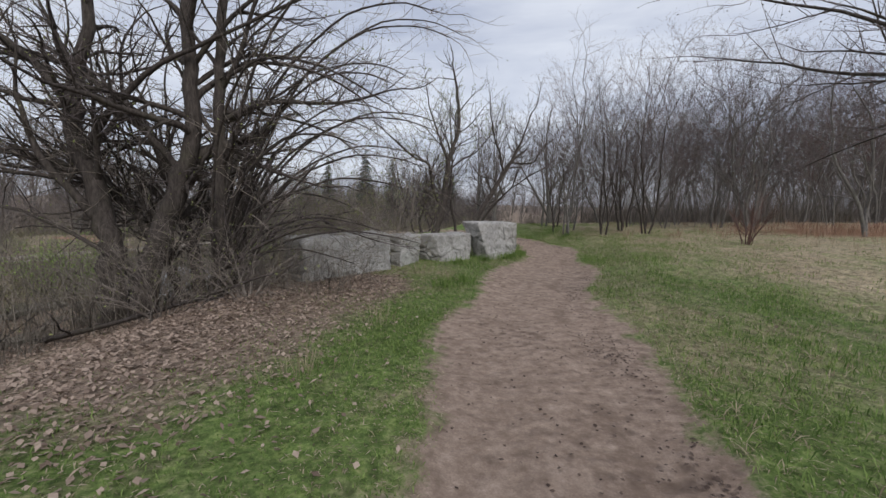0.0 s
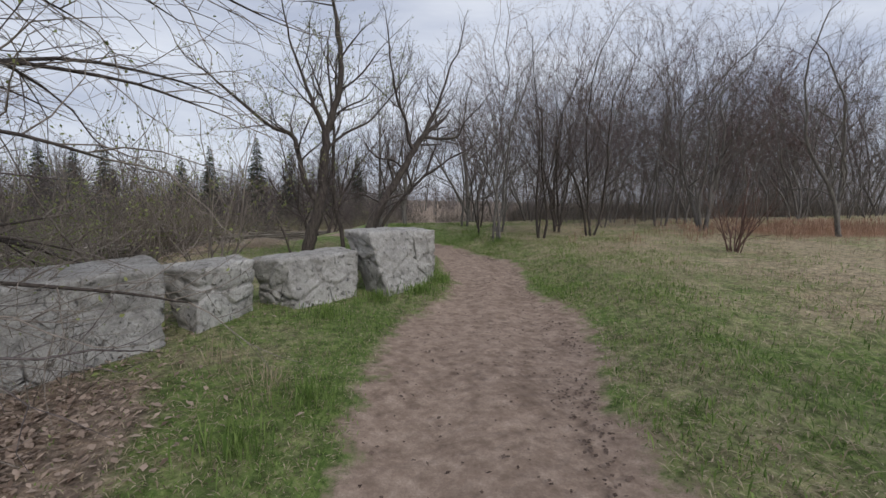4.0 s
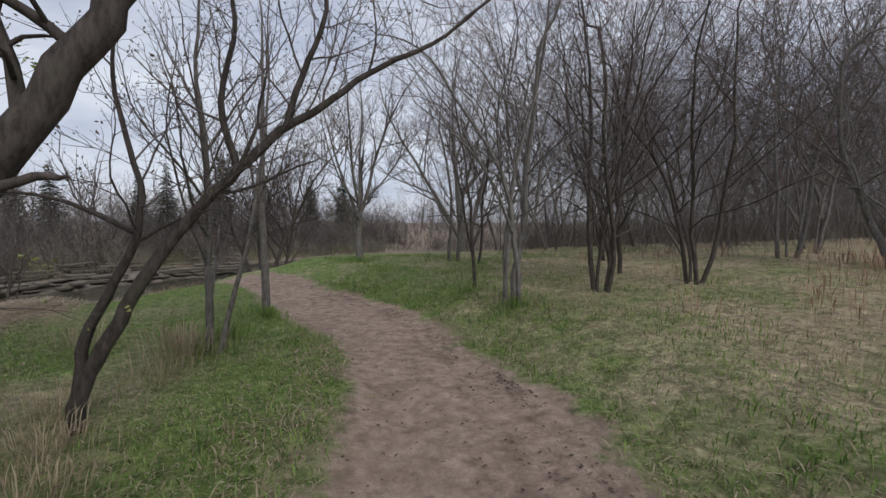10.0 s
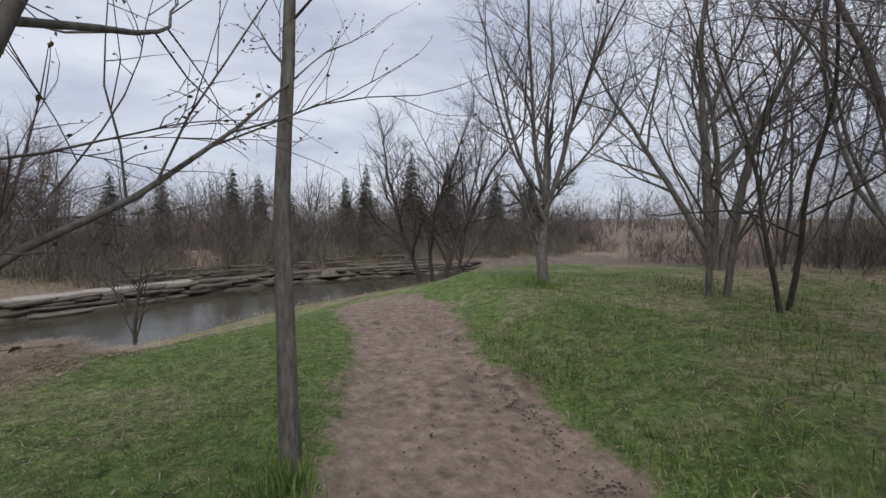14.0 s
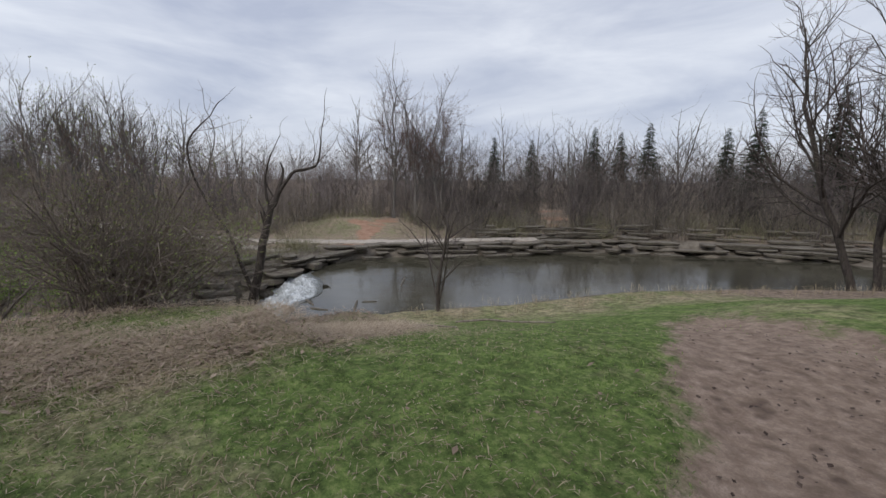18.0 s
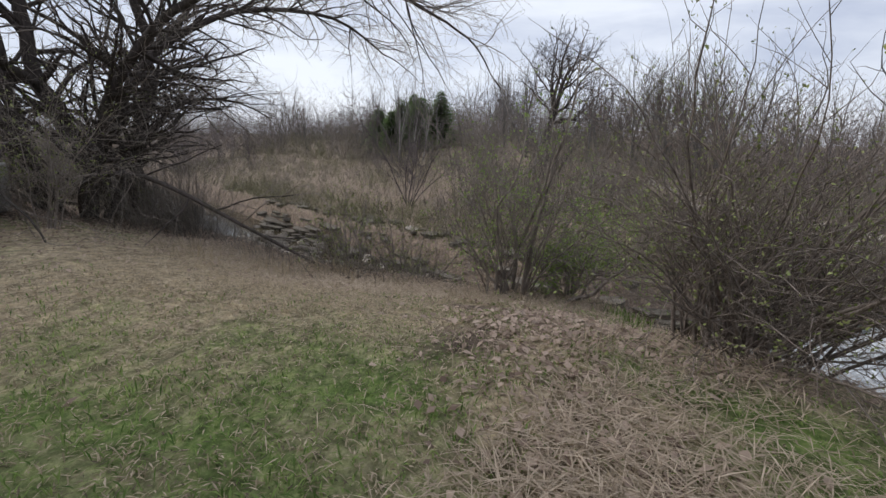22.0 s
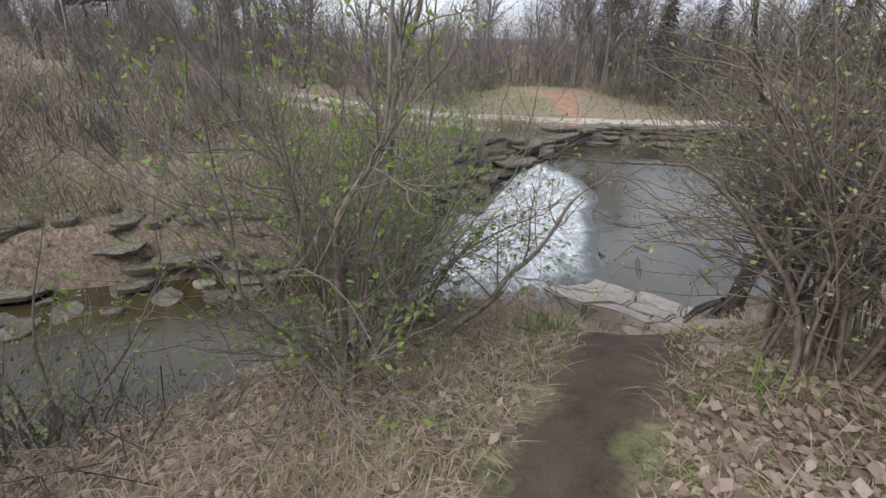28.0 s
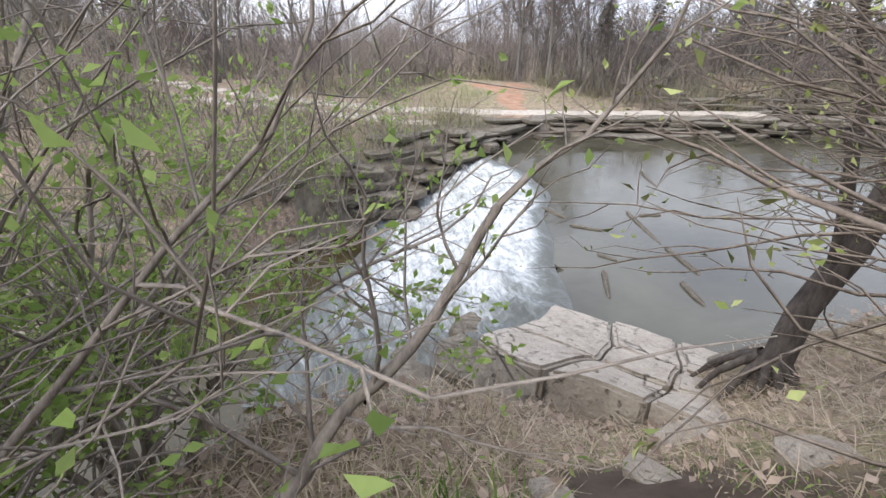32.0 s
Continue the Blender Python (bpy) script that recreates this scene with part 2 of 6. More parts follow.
def foam_material():
    m = Nodes("white_water", 0.45, 0.5)
    mpn = m.put("ShaderNodeMapping", Vector=m.obj())
    mpn.inputs["Rotation"].default_value = (0, 0, radians(-60.3))
    mpn.inputs["Scale"].default_value = (0.45, 1.7, 0.5)
    n = m.noise(4.2, 7, 0.72, mpn.outputs[0], 0.8)
    fine = m.noise(22, 5, 0.7, mpn.outputs[0], 0.4)
    wet = m.math("ADD", m.attr("foam"), m.math("MULTIPLY", m.math("SUBTRACT", n, 0.5), 2.3))
    wet = m.math("ADD", wet, m.math("MULTIPLY", m.math("SUBTRACT", fine, 0.5), 1.0))
    c = m.ramp(m.grey(wet, 0.0, 1.15), (0.0, (0.1, 0.105, 0.1)), (0.3, (0.16, 0.175, 0.175)), (0.55, (0.32, 0.34, 0.355)), (0.8, (0.52, 0.545, 0.57)), (1.0, (0.74, 0.77, 0.79)))
    m.colour(c).bump(m.math("ADD", n, m.math("MULTIPLY", fine, 0.5)), 0.7, 0.06)
    return m.mat


M_GROUND = ground_material()
M_BARK = bark_material("grey_bark", (0.06, 0.054, 0.05), (0.23, 0.212, 0.195))
M_BARK_DARK = bark_material("dark_bark", (0.028, 0.023, 0.02), (0.115, 0.097, 0.088), 0.2)
M_TWIG = bark_material("twig_bark", (0.07, 0.057, 0.055), (0.19, 0.16, 0.155), 0.0)
M_TWIG_RED = bark_material("reddish_twig_bark", (0.075, 0.042, 0.035), (0.2, 0.13, 0.11), 0.0)
M_SHRUB = bark_material("shrub_bark", (0.11, 0.092, 0.078), (0.36, 0.31, 0.27), 0.1)
M_SHRUB_DARK = bark_material("dark_shrub_bark", (0.085, 0.068, 0.058), (0.3, 0.25, 0.215), 0.1)
M_BIRCH = bark_material("pale_bark", (0.18, 0.165, 0.15), (0.46, 0.44, 0.41), 0.0)
M_BUD = leafy("brown_buds", (0.06, 0.045, 0.03), (0.16, 0.13, 0.07))
M_BUDLEAF = leafy("pale_green_buds", (0.16, 0.2, 0.06), (0.34, 0.36, 0.15))
M_LEAF = leafy("young_green_leaves", (0.17, 0.265, 0.06), (0.38, 0.48, 0.16), trans=0.45)
M_NEEDLE = leafy("spruce_needles", (0.02, 0.036, 0.02), (0.06, 0.09, 0.045), trans=0.2)
M_BLADE = leafy("grass_blades_green", (0.075, 0.14, 0.03), (0.31, 0.41, 0.13), trans=0.45)
M_STRAW = leafy("grass_blades_dry", (0.24, 0.19, 0.12), (0.54, 0.45, 0.32), trans=0.35)
M_DULL = leafy("dull_dry_grass", (0.25, 0.2, 0.13), (0.53, 0.45, 0.32), trans=0.4)
M_MATTED = leafy("matted_dry_grass", (0.28, 0.22, 0.16), (0.64, 0.53, 0.41), trans=0.3)
M_DEADLEAF = leafy("dead_leaves", (0.16, 0.112, 0.085), (0.56, 0.44, 0.36), trans=0.25)
M_STONE = stone_material("limestone", (0.2, 0.19, 0.178), (0.47, 0.453, 0.43), (0.74, 0.72, 0.69))
M_LEDGE = stone_material("ledge_limestone", (0.075, 0.064, 0.052), (0.19, 0.165, 0.135), (0.4, 0.36, 0.31), 0.45, 3.0)
M_SHELF = stone_material("pale_shelf_limestone", (0.30, 0.26, 0.22), (0.50, 0.44, 0.38), (0.62, 0.56, 0.49), 0.1)
M_WATER = water_material("river_water", (0.045, 0.042, 0.03), 0.09, 1.6, 0.22)
M_POOL = water_material("pool_water", (0.035, 0.028, 0.014), 0.12, 2.2, 0.25)
M_FOAM = foam_material()
M_ORANGE = stone_material("orange_dirt", (0.24, 0.12, 0.07), (0.36, 0.21, 0.13), (0.45, 0.29, 0.2), 0.0)


# ---------------- mesh helpers ----------------


def mesh_from(name, verts, faces, mats, smooth=False, ids=None):
    me = bpy.data.meshes.new(name)
    verts = np.asarray(verts, float).reshape(-1, 3)
    if isinstance(faces, np.ndarray):
        k = faces.shape[1]
        me.vertices.add(len(verts))
        me.vertices.foreach_set("co", verts.ravel())
        me.loops.add(faces.size)
        me.loops.foreach_set("vertex_index", faces.ravel().astype(np.int32))
        me.polygons.add(len(faces))
        me.polygons.foreach_set("loop_start", np.arange(0, faces.size, k, dtype=np.int32))
        me.update(calc_edges=True)
    else:
        me.from_pydata(verts.tolist(), [], faces)
    for mt in mats if isinstance(mats, (list, tuple)) else [mats]:
        me.materials.append(mt)
    if smooth:
        me.polygons.foreach_set("use_smooth", np.ones(len(me.polygons), bool))
    if ids is not None:
        me.polygons.foreach_set("material_index", np.asarray(ids, np.int32))
    me.update()
    return me


def part(name, me, parent, label=""):
    ob = new(name, me)
    ob.parent = parent
    if label:
        ob["label"] = label
    return ob


def thing(name, m, label, category, group="", kind=""):
    ob = new(name)
    ob.matrix_basis = m
    return tagged(ob, label, category, group, kind)


def bm_mesh(name, bm, mat, smooth=False):
    me = bpy.data.meshes.new(name)
    bm.to_mesh(me)
    bm.free()
    me.materials.append(mat)
    if smooth:
        me.polygons.foreach_set("use_smooth", np.ones(len(me.polygons), bool))
    return me


# ---------------- lie of the land ----------------
# the near bank's edge, from downstream to upstream, and the far bank's
NEAR = np.array([(-9, -60), (-7.2, -12), (-6.6, 2), (-6.1, 8), (-5.8, 12), (-5.6, 15), (-6.15, 17), (-6.9, 19), (-7.2, 21), (-6.6, 22.8), (-5.6, 24.2), (-4.7, 26.5), (-4.2, 29.5), (-2.8, 32.5), (-0.5, 36), (3, 40), (10, 46), (24, 56), (70, 80)], float)
FARB = np.array([(-30, -60), (-19.5, -12), (-16.6, 0), (-15.4, 7), (-14.8, 12.5), (-14.2, 17), (-16.0, 21), (-17.0, 24.6), (-18.4, 27.6), (-18.2, 29.5), (-16.4, 34), (-14.5, 39), (-10, 45), (-2, 52), (12, 62), (60, 96)], float)
RIVER = np.vstack([NEAR, FARB[::-1]])
CREST_A, CREST_B = np.array((-8.7, 22.1)), np.array((-15.8, 25.5))
UP_Z, LOW_Z = -2.45, -3.9
CREST_N = np.array((0.432, 0.902))


def dist_to(line, x, y):
    best = np.full(np.shape(x), 1e9)
    for (ax, ay), (bx, by) in zip(line[:-1], line[1:]):
        dx, dy = bx - ax, by - ay
        t = np.clip(((x - ax) * dx + (y - ay) * dy) / (dx * dx + dy * dy), 0, 1)
        best = np.minimum(best, np.hypot(x - ax - t * dx, y - ay - t * dy))
    return best


def inside(poly, x, y):
    res = np.zeros(np.shape(x), bool)
    for (ax, ay), (bx, by) in zip(poly, np.roll(poly, -1, 0)):
        cut = (ay > y) != (by > y)
        res ^= cut & (x < (bx - ax) * (y - ay) / (by - ay + 1e-12) + ax)
    return res


def smooth01(t):
    t = np.clip(t, 0, 1)
    return t * t * (3 - 2 * t)


def ripple(x, y):
    return (0.5 * np.sin(x * 1.7 + 0.6 * np.sin(y * 1.1)) * np.sin(y * 1.3 + 0.8 * np.sin(x * 0.9)) + 0.3 * np.sin(x * 4.1 + y * 2.3) * np.sin(y * 3.7 - x * 1.9) + 0.2 * np.sin(x * 9.3 - y * 4.1) * np.sin(y * 8.7 + x * 3.3))


def crest_bow(a):
    """How far the crest bends upstream, by the share of its length."""
    return 0.74 * np.sin(np.pi * np.clip(a, 0, 1) ** 1.5)


def crest_side(x, y):
    run = CREST_B - CREST_A
    a = ((x - CREST_A[0]) * run[0] + (y - CREST_A[1]) * run[1]) / (run @ run)
    return (x - CREST_A[0]) * CREST_N[0] + (y - CREST_A[1]) * CREST_N[1] - crest_bow(a)


def land(x, y):
    """The height of the ground at x, y (arrays)."""
    x, y = np.asarray(x, float), np.asarray(y, float)
    wet = inside(RIVER, x, y)
    dn, df = dist_to(NEAR, x, y), dist_to(FARB, x, y)
    up = smooth01((y - 17) / 8)
    # near side
    edge = -0.75 - 0.35 * up
    near = edge * (1 - smooth01(dn / np.where(y > 22, 5.5, 3.8)))
    near = near - 1.35 * np.exp(-((x + 8.0) ** 2 + (y - 21.6) ** 2) / 2.2)
    near = near - 0.45 * np.exp(-(((x + 6.6) / 0.9) ** 2 + ((y - 20.6) / 1.1) ** 2))
    near = near + 0.035 * ripple(x, y) + 0.02 * np.clip(x - 8, 0, 40)
    near = near - 0.28 * np.exp(-(((x + 5.1) / 1.1) ** 2 + ((y - 22.3) / 1.0) ** 2))
    near = near + 0.05 * np.exp(-(dist_to(STRAW_BAND, x, y) / 0.55) ** 2)
    # the field lies a little above the worn trail
    off = x - np.interp(y, TRAIL[:, 1], TRAIL[:, 0])
    near = near + (0.26 * smooth01((off - 1.1) / 1.3) + 0.03 * np.clip(off - 3.5, 0, 8)) * smooth01((y - 6) / 6) * (1 - smooth01((y - 27) / 8))
    # far side
    lower = 1 - smooth01((y - 19) / 6)
    f_edge = -1.95 - 0.7 * lower
    far = f_edge + 0.9 * lower * smooth01(df / 5) + 0.022 * np.clip(df - 9, 0, 80) + 0.004 * np.clip(df - 45, 0, 80) + (1 - smooth01((y - 8) / 10)) * (0.11 * np.clip(df - 4, 0, 22) + 0.16 * ripple(x * 0.5, y * 0.5))
    far = far + 0.5 * np.exp(-(((x + 28.5) / 5.5) ** 2 + ((y - 32) / 4.5) ** 2)) + 0.5 * np.exp(-(((x + 27) / 5) ** 2 + ((y - 50) / 4) ** 2)) + 0.06 * ripple(x * 0.7, y * 0.7)
    # the bed
    side = crest_side(x, y)
    level = np.where(side > 0, UP_Z - 0.3, np.where(side > -3.0, UP_Z - 0.55 + side * 0.5, LOW_Z - 0.4))
    down = np.where(y > 60, 0, level)
    wall = np.minimum(dn / 1.3, df / 0.7)
    bank = np.where(dn < df, edge - 1.1 * np.exp(-((x + 7.6) ** 2 + (y - 21.5) ** 2) / 4.5), f_edge)
    bed = bank + (down - bank) * smooth01(wall)
    is_far = df < dn
    return np.where(wet, bed, np.where(is_far, far, near))


def ground_z(x, y):
    return float(land(np.array([x]), np.array([y]))[0])


TRAIL = np.array([(0.4, -8), (0.62, 0), (0.97, 3), (1.27, 6), (1.87, 9), (2.92, 12), (3.5, 14.2), (3.85, 16.5), (3.5, 18.8), (2.6, 21), (1.5, 23.3), (0.3, 25.6), (-0.8, 27.5)], float)
TRAIL_W = 1.08


STRAW_BAND = np.array([(-4.3, 18.9), (-3.1, 19.25), (-2.15, 20.1), (-2.05, 21.2), (-2.6, 22.4), (-3.4, 23.3)], float)


SHELF = np.array([(-34, 14.5), (-27, 19.5), (-21.5, 24.8), (-19.3, 28.2), (-17.9, 31.5)], float)
CLAY = (np.array([(-18.9, 28.3), (-20.2, 29.4), (-24, 31.4), (-27.6, 31.6)], float), np.array([(-23.5, 31.2), (-26, 33.2), (-28.4, 35)], float), np.array([(-19.6, 43.4), (-23, 46.5), (-28, 51)], float))


def open_far(x, y):
    return (dist_to(SHELF, x, y) > 3.0) & (np.minimum(np.minimum(dist_to(CLAY[0], x, y), dist_to(CLAY[1], x, y)), dist_to(CLAY[2], x, y)) > 1.3)


def stepped(a, b, near_step, near_a, near_b, growth=1.16):
    """Grid lines from a to b: even from near_a to near_b, then ever wider."""
    v = list(np.arange(near_a, near_b + 1e-6, near_step))
    s = near_step
    while v[-1] < b:
        s *= growth
        v.append(v[-1] + s)
    s = near_step
    while v[0] > a:
        s *= growth
        v.insert(0, v[0] - s)
    return np.array(v)


def build_ground():
    xs, ys = stepped(-900, 900, 0.2, -18, 10), stepped(-600, 900, 0.2, -3, 33)
    X, Y = np.meshgrid(xs, ys)
    Z = land(X, Y)
    dt = dist_to(TRAIL, X, Y)
    w = TRAIL_W + 0.12 * np.sin(Y * 1.3) - 0.24 * smooth01((Y - 10.5) / 3)
    dirt = np.clip(0.5 + (w - dt) * 1.2, 0, 1) * (1 - smooth01((Y - 25.5) / 2.5))
    Z = Z - 0.05 * smooth01((dirt - 0.3) / 0.5) + np.where(dirt > 0.6, 0.012 * ripple(X * 2.3, Y * 2.3) - 0.025 * np.exp(-(((dt - 0.45) / 0.18) ** 2)), 0)
    nx, ny = len(xs), len(ys)
    idx = np.arange(nx * ny).reshape(ny, nx)
    faces = np.stack([idx[:-1, :-1], idx[:-1, 1:], idx[1:, 1:], idx[1:, :-1]], -1).reshape(-1, 4)
    me = mesh_from("ground", np.stack([X, Y, Z], -1).reshape(-1, 3), faces, M_GROUND, True)
    dn, df = dist_to(NEAR, X, Y), dist_to(FARB, X, Y)
    wet = inside(RIVER, X, Y)
    far = df < dn
    side = crest_side(X, Y)
    litter = np.exp(-(((X + 2.7) / 2.0) ** 2 + ((Y - 7.0) / 4.2) ** 2)) + np.exp(-(((X + 1.25) / 0.7) ** 2 + ((Y - 8.7) / 1.0) ** 2)) + 0.9 * np.exp(-(((X + 4.2) / 1.2) ** 2 + ((Y - 19.6) / 1.6) ** 2)) + 0.55 * np.exp(-((dn / 1.6) ** 2)) * (Y < 22.5) + 0.62 * far + 0.7 * (wet & (side <= -2) & (df <= 1.0)) + 0.7 * smooth01((Y - 29 - 0.2 * X) / 4) * ~far
    dry = 0.34 + 0.35 * smooth01((X - 3.8) / 5) - 0.17 * np.exp(-(((X - 0.2) / 2.6) ** 2 + ((Y - 21.5) / 2.8) ** 2)) - 0.2 * np.exp(-((dt - 1.6) / 0.7) ** 2) * (X < 2.5) - 0.3 * np.exp(-(((X + 2.6) / 0.8) ** 2 + ((Y - 18.2) / 1.1) ** 2))
    dry = dry + np.where(Y > 23, 0.22, 0.5) * np.exp(-((dn / np.where(Y > 23, 0.9, 2.0)) ** 2)) + 0.75 * np.exp(-(((X + 3.4) / 2.6) ** 2 + ((Y - 15.2) / 3.4) ** 2)) + 0.3 * far
    open_grass = np.exp(-(((X + 26) / 6.5) ** 2 + ((Y - 30.5) / 4.0) ** 2))
    litter, dry = litter * (1 - 0.2 * open_grass), dry - 0.05 * open_grass
    band = np.exp(-(dist_to(STRAW_BAND, X, Y) / 0.62) ** 2)
    litter, dry = np.maximum(litter * (1 - 0.7 * band), 0.28 * band), np.maximum(dry, band)
    red = 0.85 * np.exp(-(((X - 18) / 6) ** 2 + ((Y - 18.5) / 3.6) ** 2))
    mud = 0.8 * np.exp(-(dist_to(np.array([(-4.4, 18.2), (-5.0, 18.9), (-5.9, 20.0)]), X, Y) / 0.38) ** 2) + 0.75 * np.exp(-(((X + 3.1) / 0.7) ** 2 + ((Y - 18.8) / 0.35) ** 2))
    mud = mud + 0.5 * np.exp(-(((X + 5.6) / 0.8) ** 2 + ((Y - 20.4) / 0.8) ** 2))
    rock = 0.95 * wet * (side > -3.0) * (Y < 30) + 0.9 * (wet & (side <= -3) & (df > 1.0)) + 0.7 * (far & (df < 6) & (Y > 20)) * (1 - smooth01(df / 6))
    clay = np.minimum(np.minimum(dist_to(CLAY[0], X, Y), dist_to(CLAY[1], X, Y)), dist_to(CLAY[2], X, Y))
    right = np.where(X > np.interp(Y, TRAIL[:, 1], TRAIL[:, 0]), dt, -dt)
    rut = (0.75 * np.exp(-(((right - 0.3) / 0.16) ** 2)) + 0.45 * np.exp(-(((right - 0.85) / 0.25) ** 2)) + 0.35 * np.exp(-(((right + 0.55) / 0.2) ** 2))) * (dirt > 0.3) * (0.55 + 0.45 * np.sin(Y * 2.1 + np.sin(Y * 0.8)))
    for name, v in (("rut", rut), ("dirt", np.clip(dirt, 0, 1)), ("litter", litter), ("dry", dry), ("red", red), ("clay", np.exp(-((clay + 0.2 * np.sin(X * 1.7)) / 0.58) ** 2)), ("mud", mud), ("rock", rock)):
        at = me.attributes.new(name, "FLOAT", "POINT")
        at.data.foreach_set("value", v.ravel().astype(np.float32))
    tagged(new("ground", me), "uneven grassy ground with a trodden dirt trail", "ground", kind="structure")


build_ground()


def crest_jag(a):
    return 0.09 * np.sin(a * 11 + 0.5) + 0.06 * np.sin(a * 23 + 1)


def water_sheet(name, poly_z, keep, mat, label, step=0.5):
    xs, ys = np.arange(-45, 75, step), np.arange(-70, 100, step)
    X, Y = np.meshgrid(xs, ys)
    ok = inside(RIVER, X, Y) | (np.minimum(dist_to(NEAR, X, Y), dist_to(FARB, X, Y)) < 1.2)
    ok &= keep(X, Y)
    nx = len(xs)
    idx = np.arange(X.size).reshape(X.shape)
    q = ok[:-1, :-1] & ok[1:, :-1] & ok[:-1, 1:] & ok[1:, 1:]
    faces = np.stack([idx[:-1, :-1][q], idx[:-1, 1:][q], idx[1:, 1:][q], idx[1:, :-1][q]], -1)
    used, inv = np.unique(faces.ravel(), return_inverse=True)
    vx, vy = X.ravel()[used], Y.ravel()[used]
    if poly_z > LOW_Z:
        # the upper sheet ends along the crest
        run = CREST_B - CREST_A
        a = ((vx - CREST_A[0]) * run[0] + (vy - CREST_A[1]) * run[1]) / (run @ run)
        back = np.maximum(crest_jag(np.clip(a, 0, 1)) + 0.03 - crest_side(vx, vy), 0)
        vx, vy = vx + CREST_N[0] * back, vy + CREST_N[1] * back
    v = np.stack([vx, vy, np.full(len(used), poly_z)], -1)
    return tagged(new(name, mesh_from(name, v, inv.reshape(-1, 4), mat, True)), label, "water", kind="structure")


water_sheet("water_upper", UP_Z, lambda x, y: crest_side(x, y) > -1.1, M_WATER, "grey reflecting river water above the fall")
water_sheet("water_pool", LOW_Z, lambda x, y: crest_side(x, y) < -1.0, M_POOL, "dark brown pool water below the fall")


def build_fall():
    along, drop = np.linspace(-0.02, 1.05, 120), np.linspace(0.12, -4.1, 84)
    A, D = np.meshgrid(along, drop)
    S = D + crest_jag(A) + crest_bow(A)
    X = CREST_A[0] + (CREST_B[0] - CREST_A[0]) * A + CREST_N[0] * S
    Y = CREST_A[1] + (CREST_B[1] - CREST_A[1]) * A + CREST_N[1] * S
    d = np.clip(-D / 3.0, 0, 1)
    wob = d * 3.4 + 0.25 * np.sin(A * 13)
    Z = UP_Z + 0.02 + (LOW_Z + 0.04 - UP_Z) * np.clip(0.6 * smooth01(d) + 0.4 * (np.floor(wob) + smooth01((wob % 1) * 1.5)) / 3.4, 0, 1)
    Z = np.where(D > 0, UP_Z + 0.012, Z)
    rough = 0.05 * np.sin(A * 61 + D * 5) + 0.04 * np.sin(A * 37 - D * 11) + 0.03 * np.sin(A * 113 + D * 17) + 0.03 * np.sin(A * 170 - D * 23)
    Z = Z + rough * smooth01(-D / 0.4) * smooth01((4.1 + D) / 0.8)
    idx = np.arange(A.size).reshape(A.shape)
    faces = np.stack([idx[:-1, :-1], idx[1:, :-1], idx[1:, 1:], idx[:-1, 1:]], -1).reshape(-1, 4)
    me = mesh_from("waterfall", np.stack([X, Y, Z], -1).reshape(-1, 3), faces, M_FOAM, True)
    foam = smooth01(-D / 0.35 + 0.2) * (0.12 + 0.68 * smooth01((A + 0.02 * np.sin(D * 5)) / 0.2)) * (1 - 0.9 * smooth01((-D - 3.1) / 1.0)) * (1 - 0.55 * smooth01((-D - 1.3) / 1.0) * (1 - smooth01((A - 0.18) / 0.2)))
    at = me.attributes.new("foam", "FLOAT", "POINT")
    at.data.foreach_set("value", foam.ravel().astype(np.float32))
    tagged(new("waterfall", me), "white foaming water tumbling over a low rock ledge", "waterfall", kind="structure")


build_fall()

# ---------------- trees ----------------


def tube(pts, rad, sides, V, F):
    """Adds a tapered tube along pts to the vertex list V and the quad list F."""
    pts, rad = np.asarray(pts, float), np.asarray(rad, float)
    n = len(pts)
    tan = np.gradient(pts, axis=0)
    tan /= np.linalg.norm(tan, axis=1, keepdims=True) + 1e-9
    ref = np.array((0.0, 0.0, 1.0)) if abs(tan[0, 2]) < 0.9 else np.array((1.0, 0.0, 0.0))
    a = np.cross(tan, ref)
    a /= np.linalg.norm(a, axis=1, keepdims=True) + 1e-9
    b = np.cross(tan, a)
    ang = np.arange(sides) * 2 * np.pi / sides
    ring = pts[:, None] + rad[:, None, None] * (a[:, None] * np.cos(ang)[None, :, None] + b[:, None] * np.sin(ang)[None, :, None])
    base = sum(len(v) for v in V)
    i = base + np.arange(n * sides).reshape(n, sides)
    V.append(ring.reshape(-1, 3))
    F.append(np.stack([i[:-1], i[1:], np.roll(i[1:], -1, 1), np.roll(i[:-1], -1, 1)], -1).reshape(-1, 4))


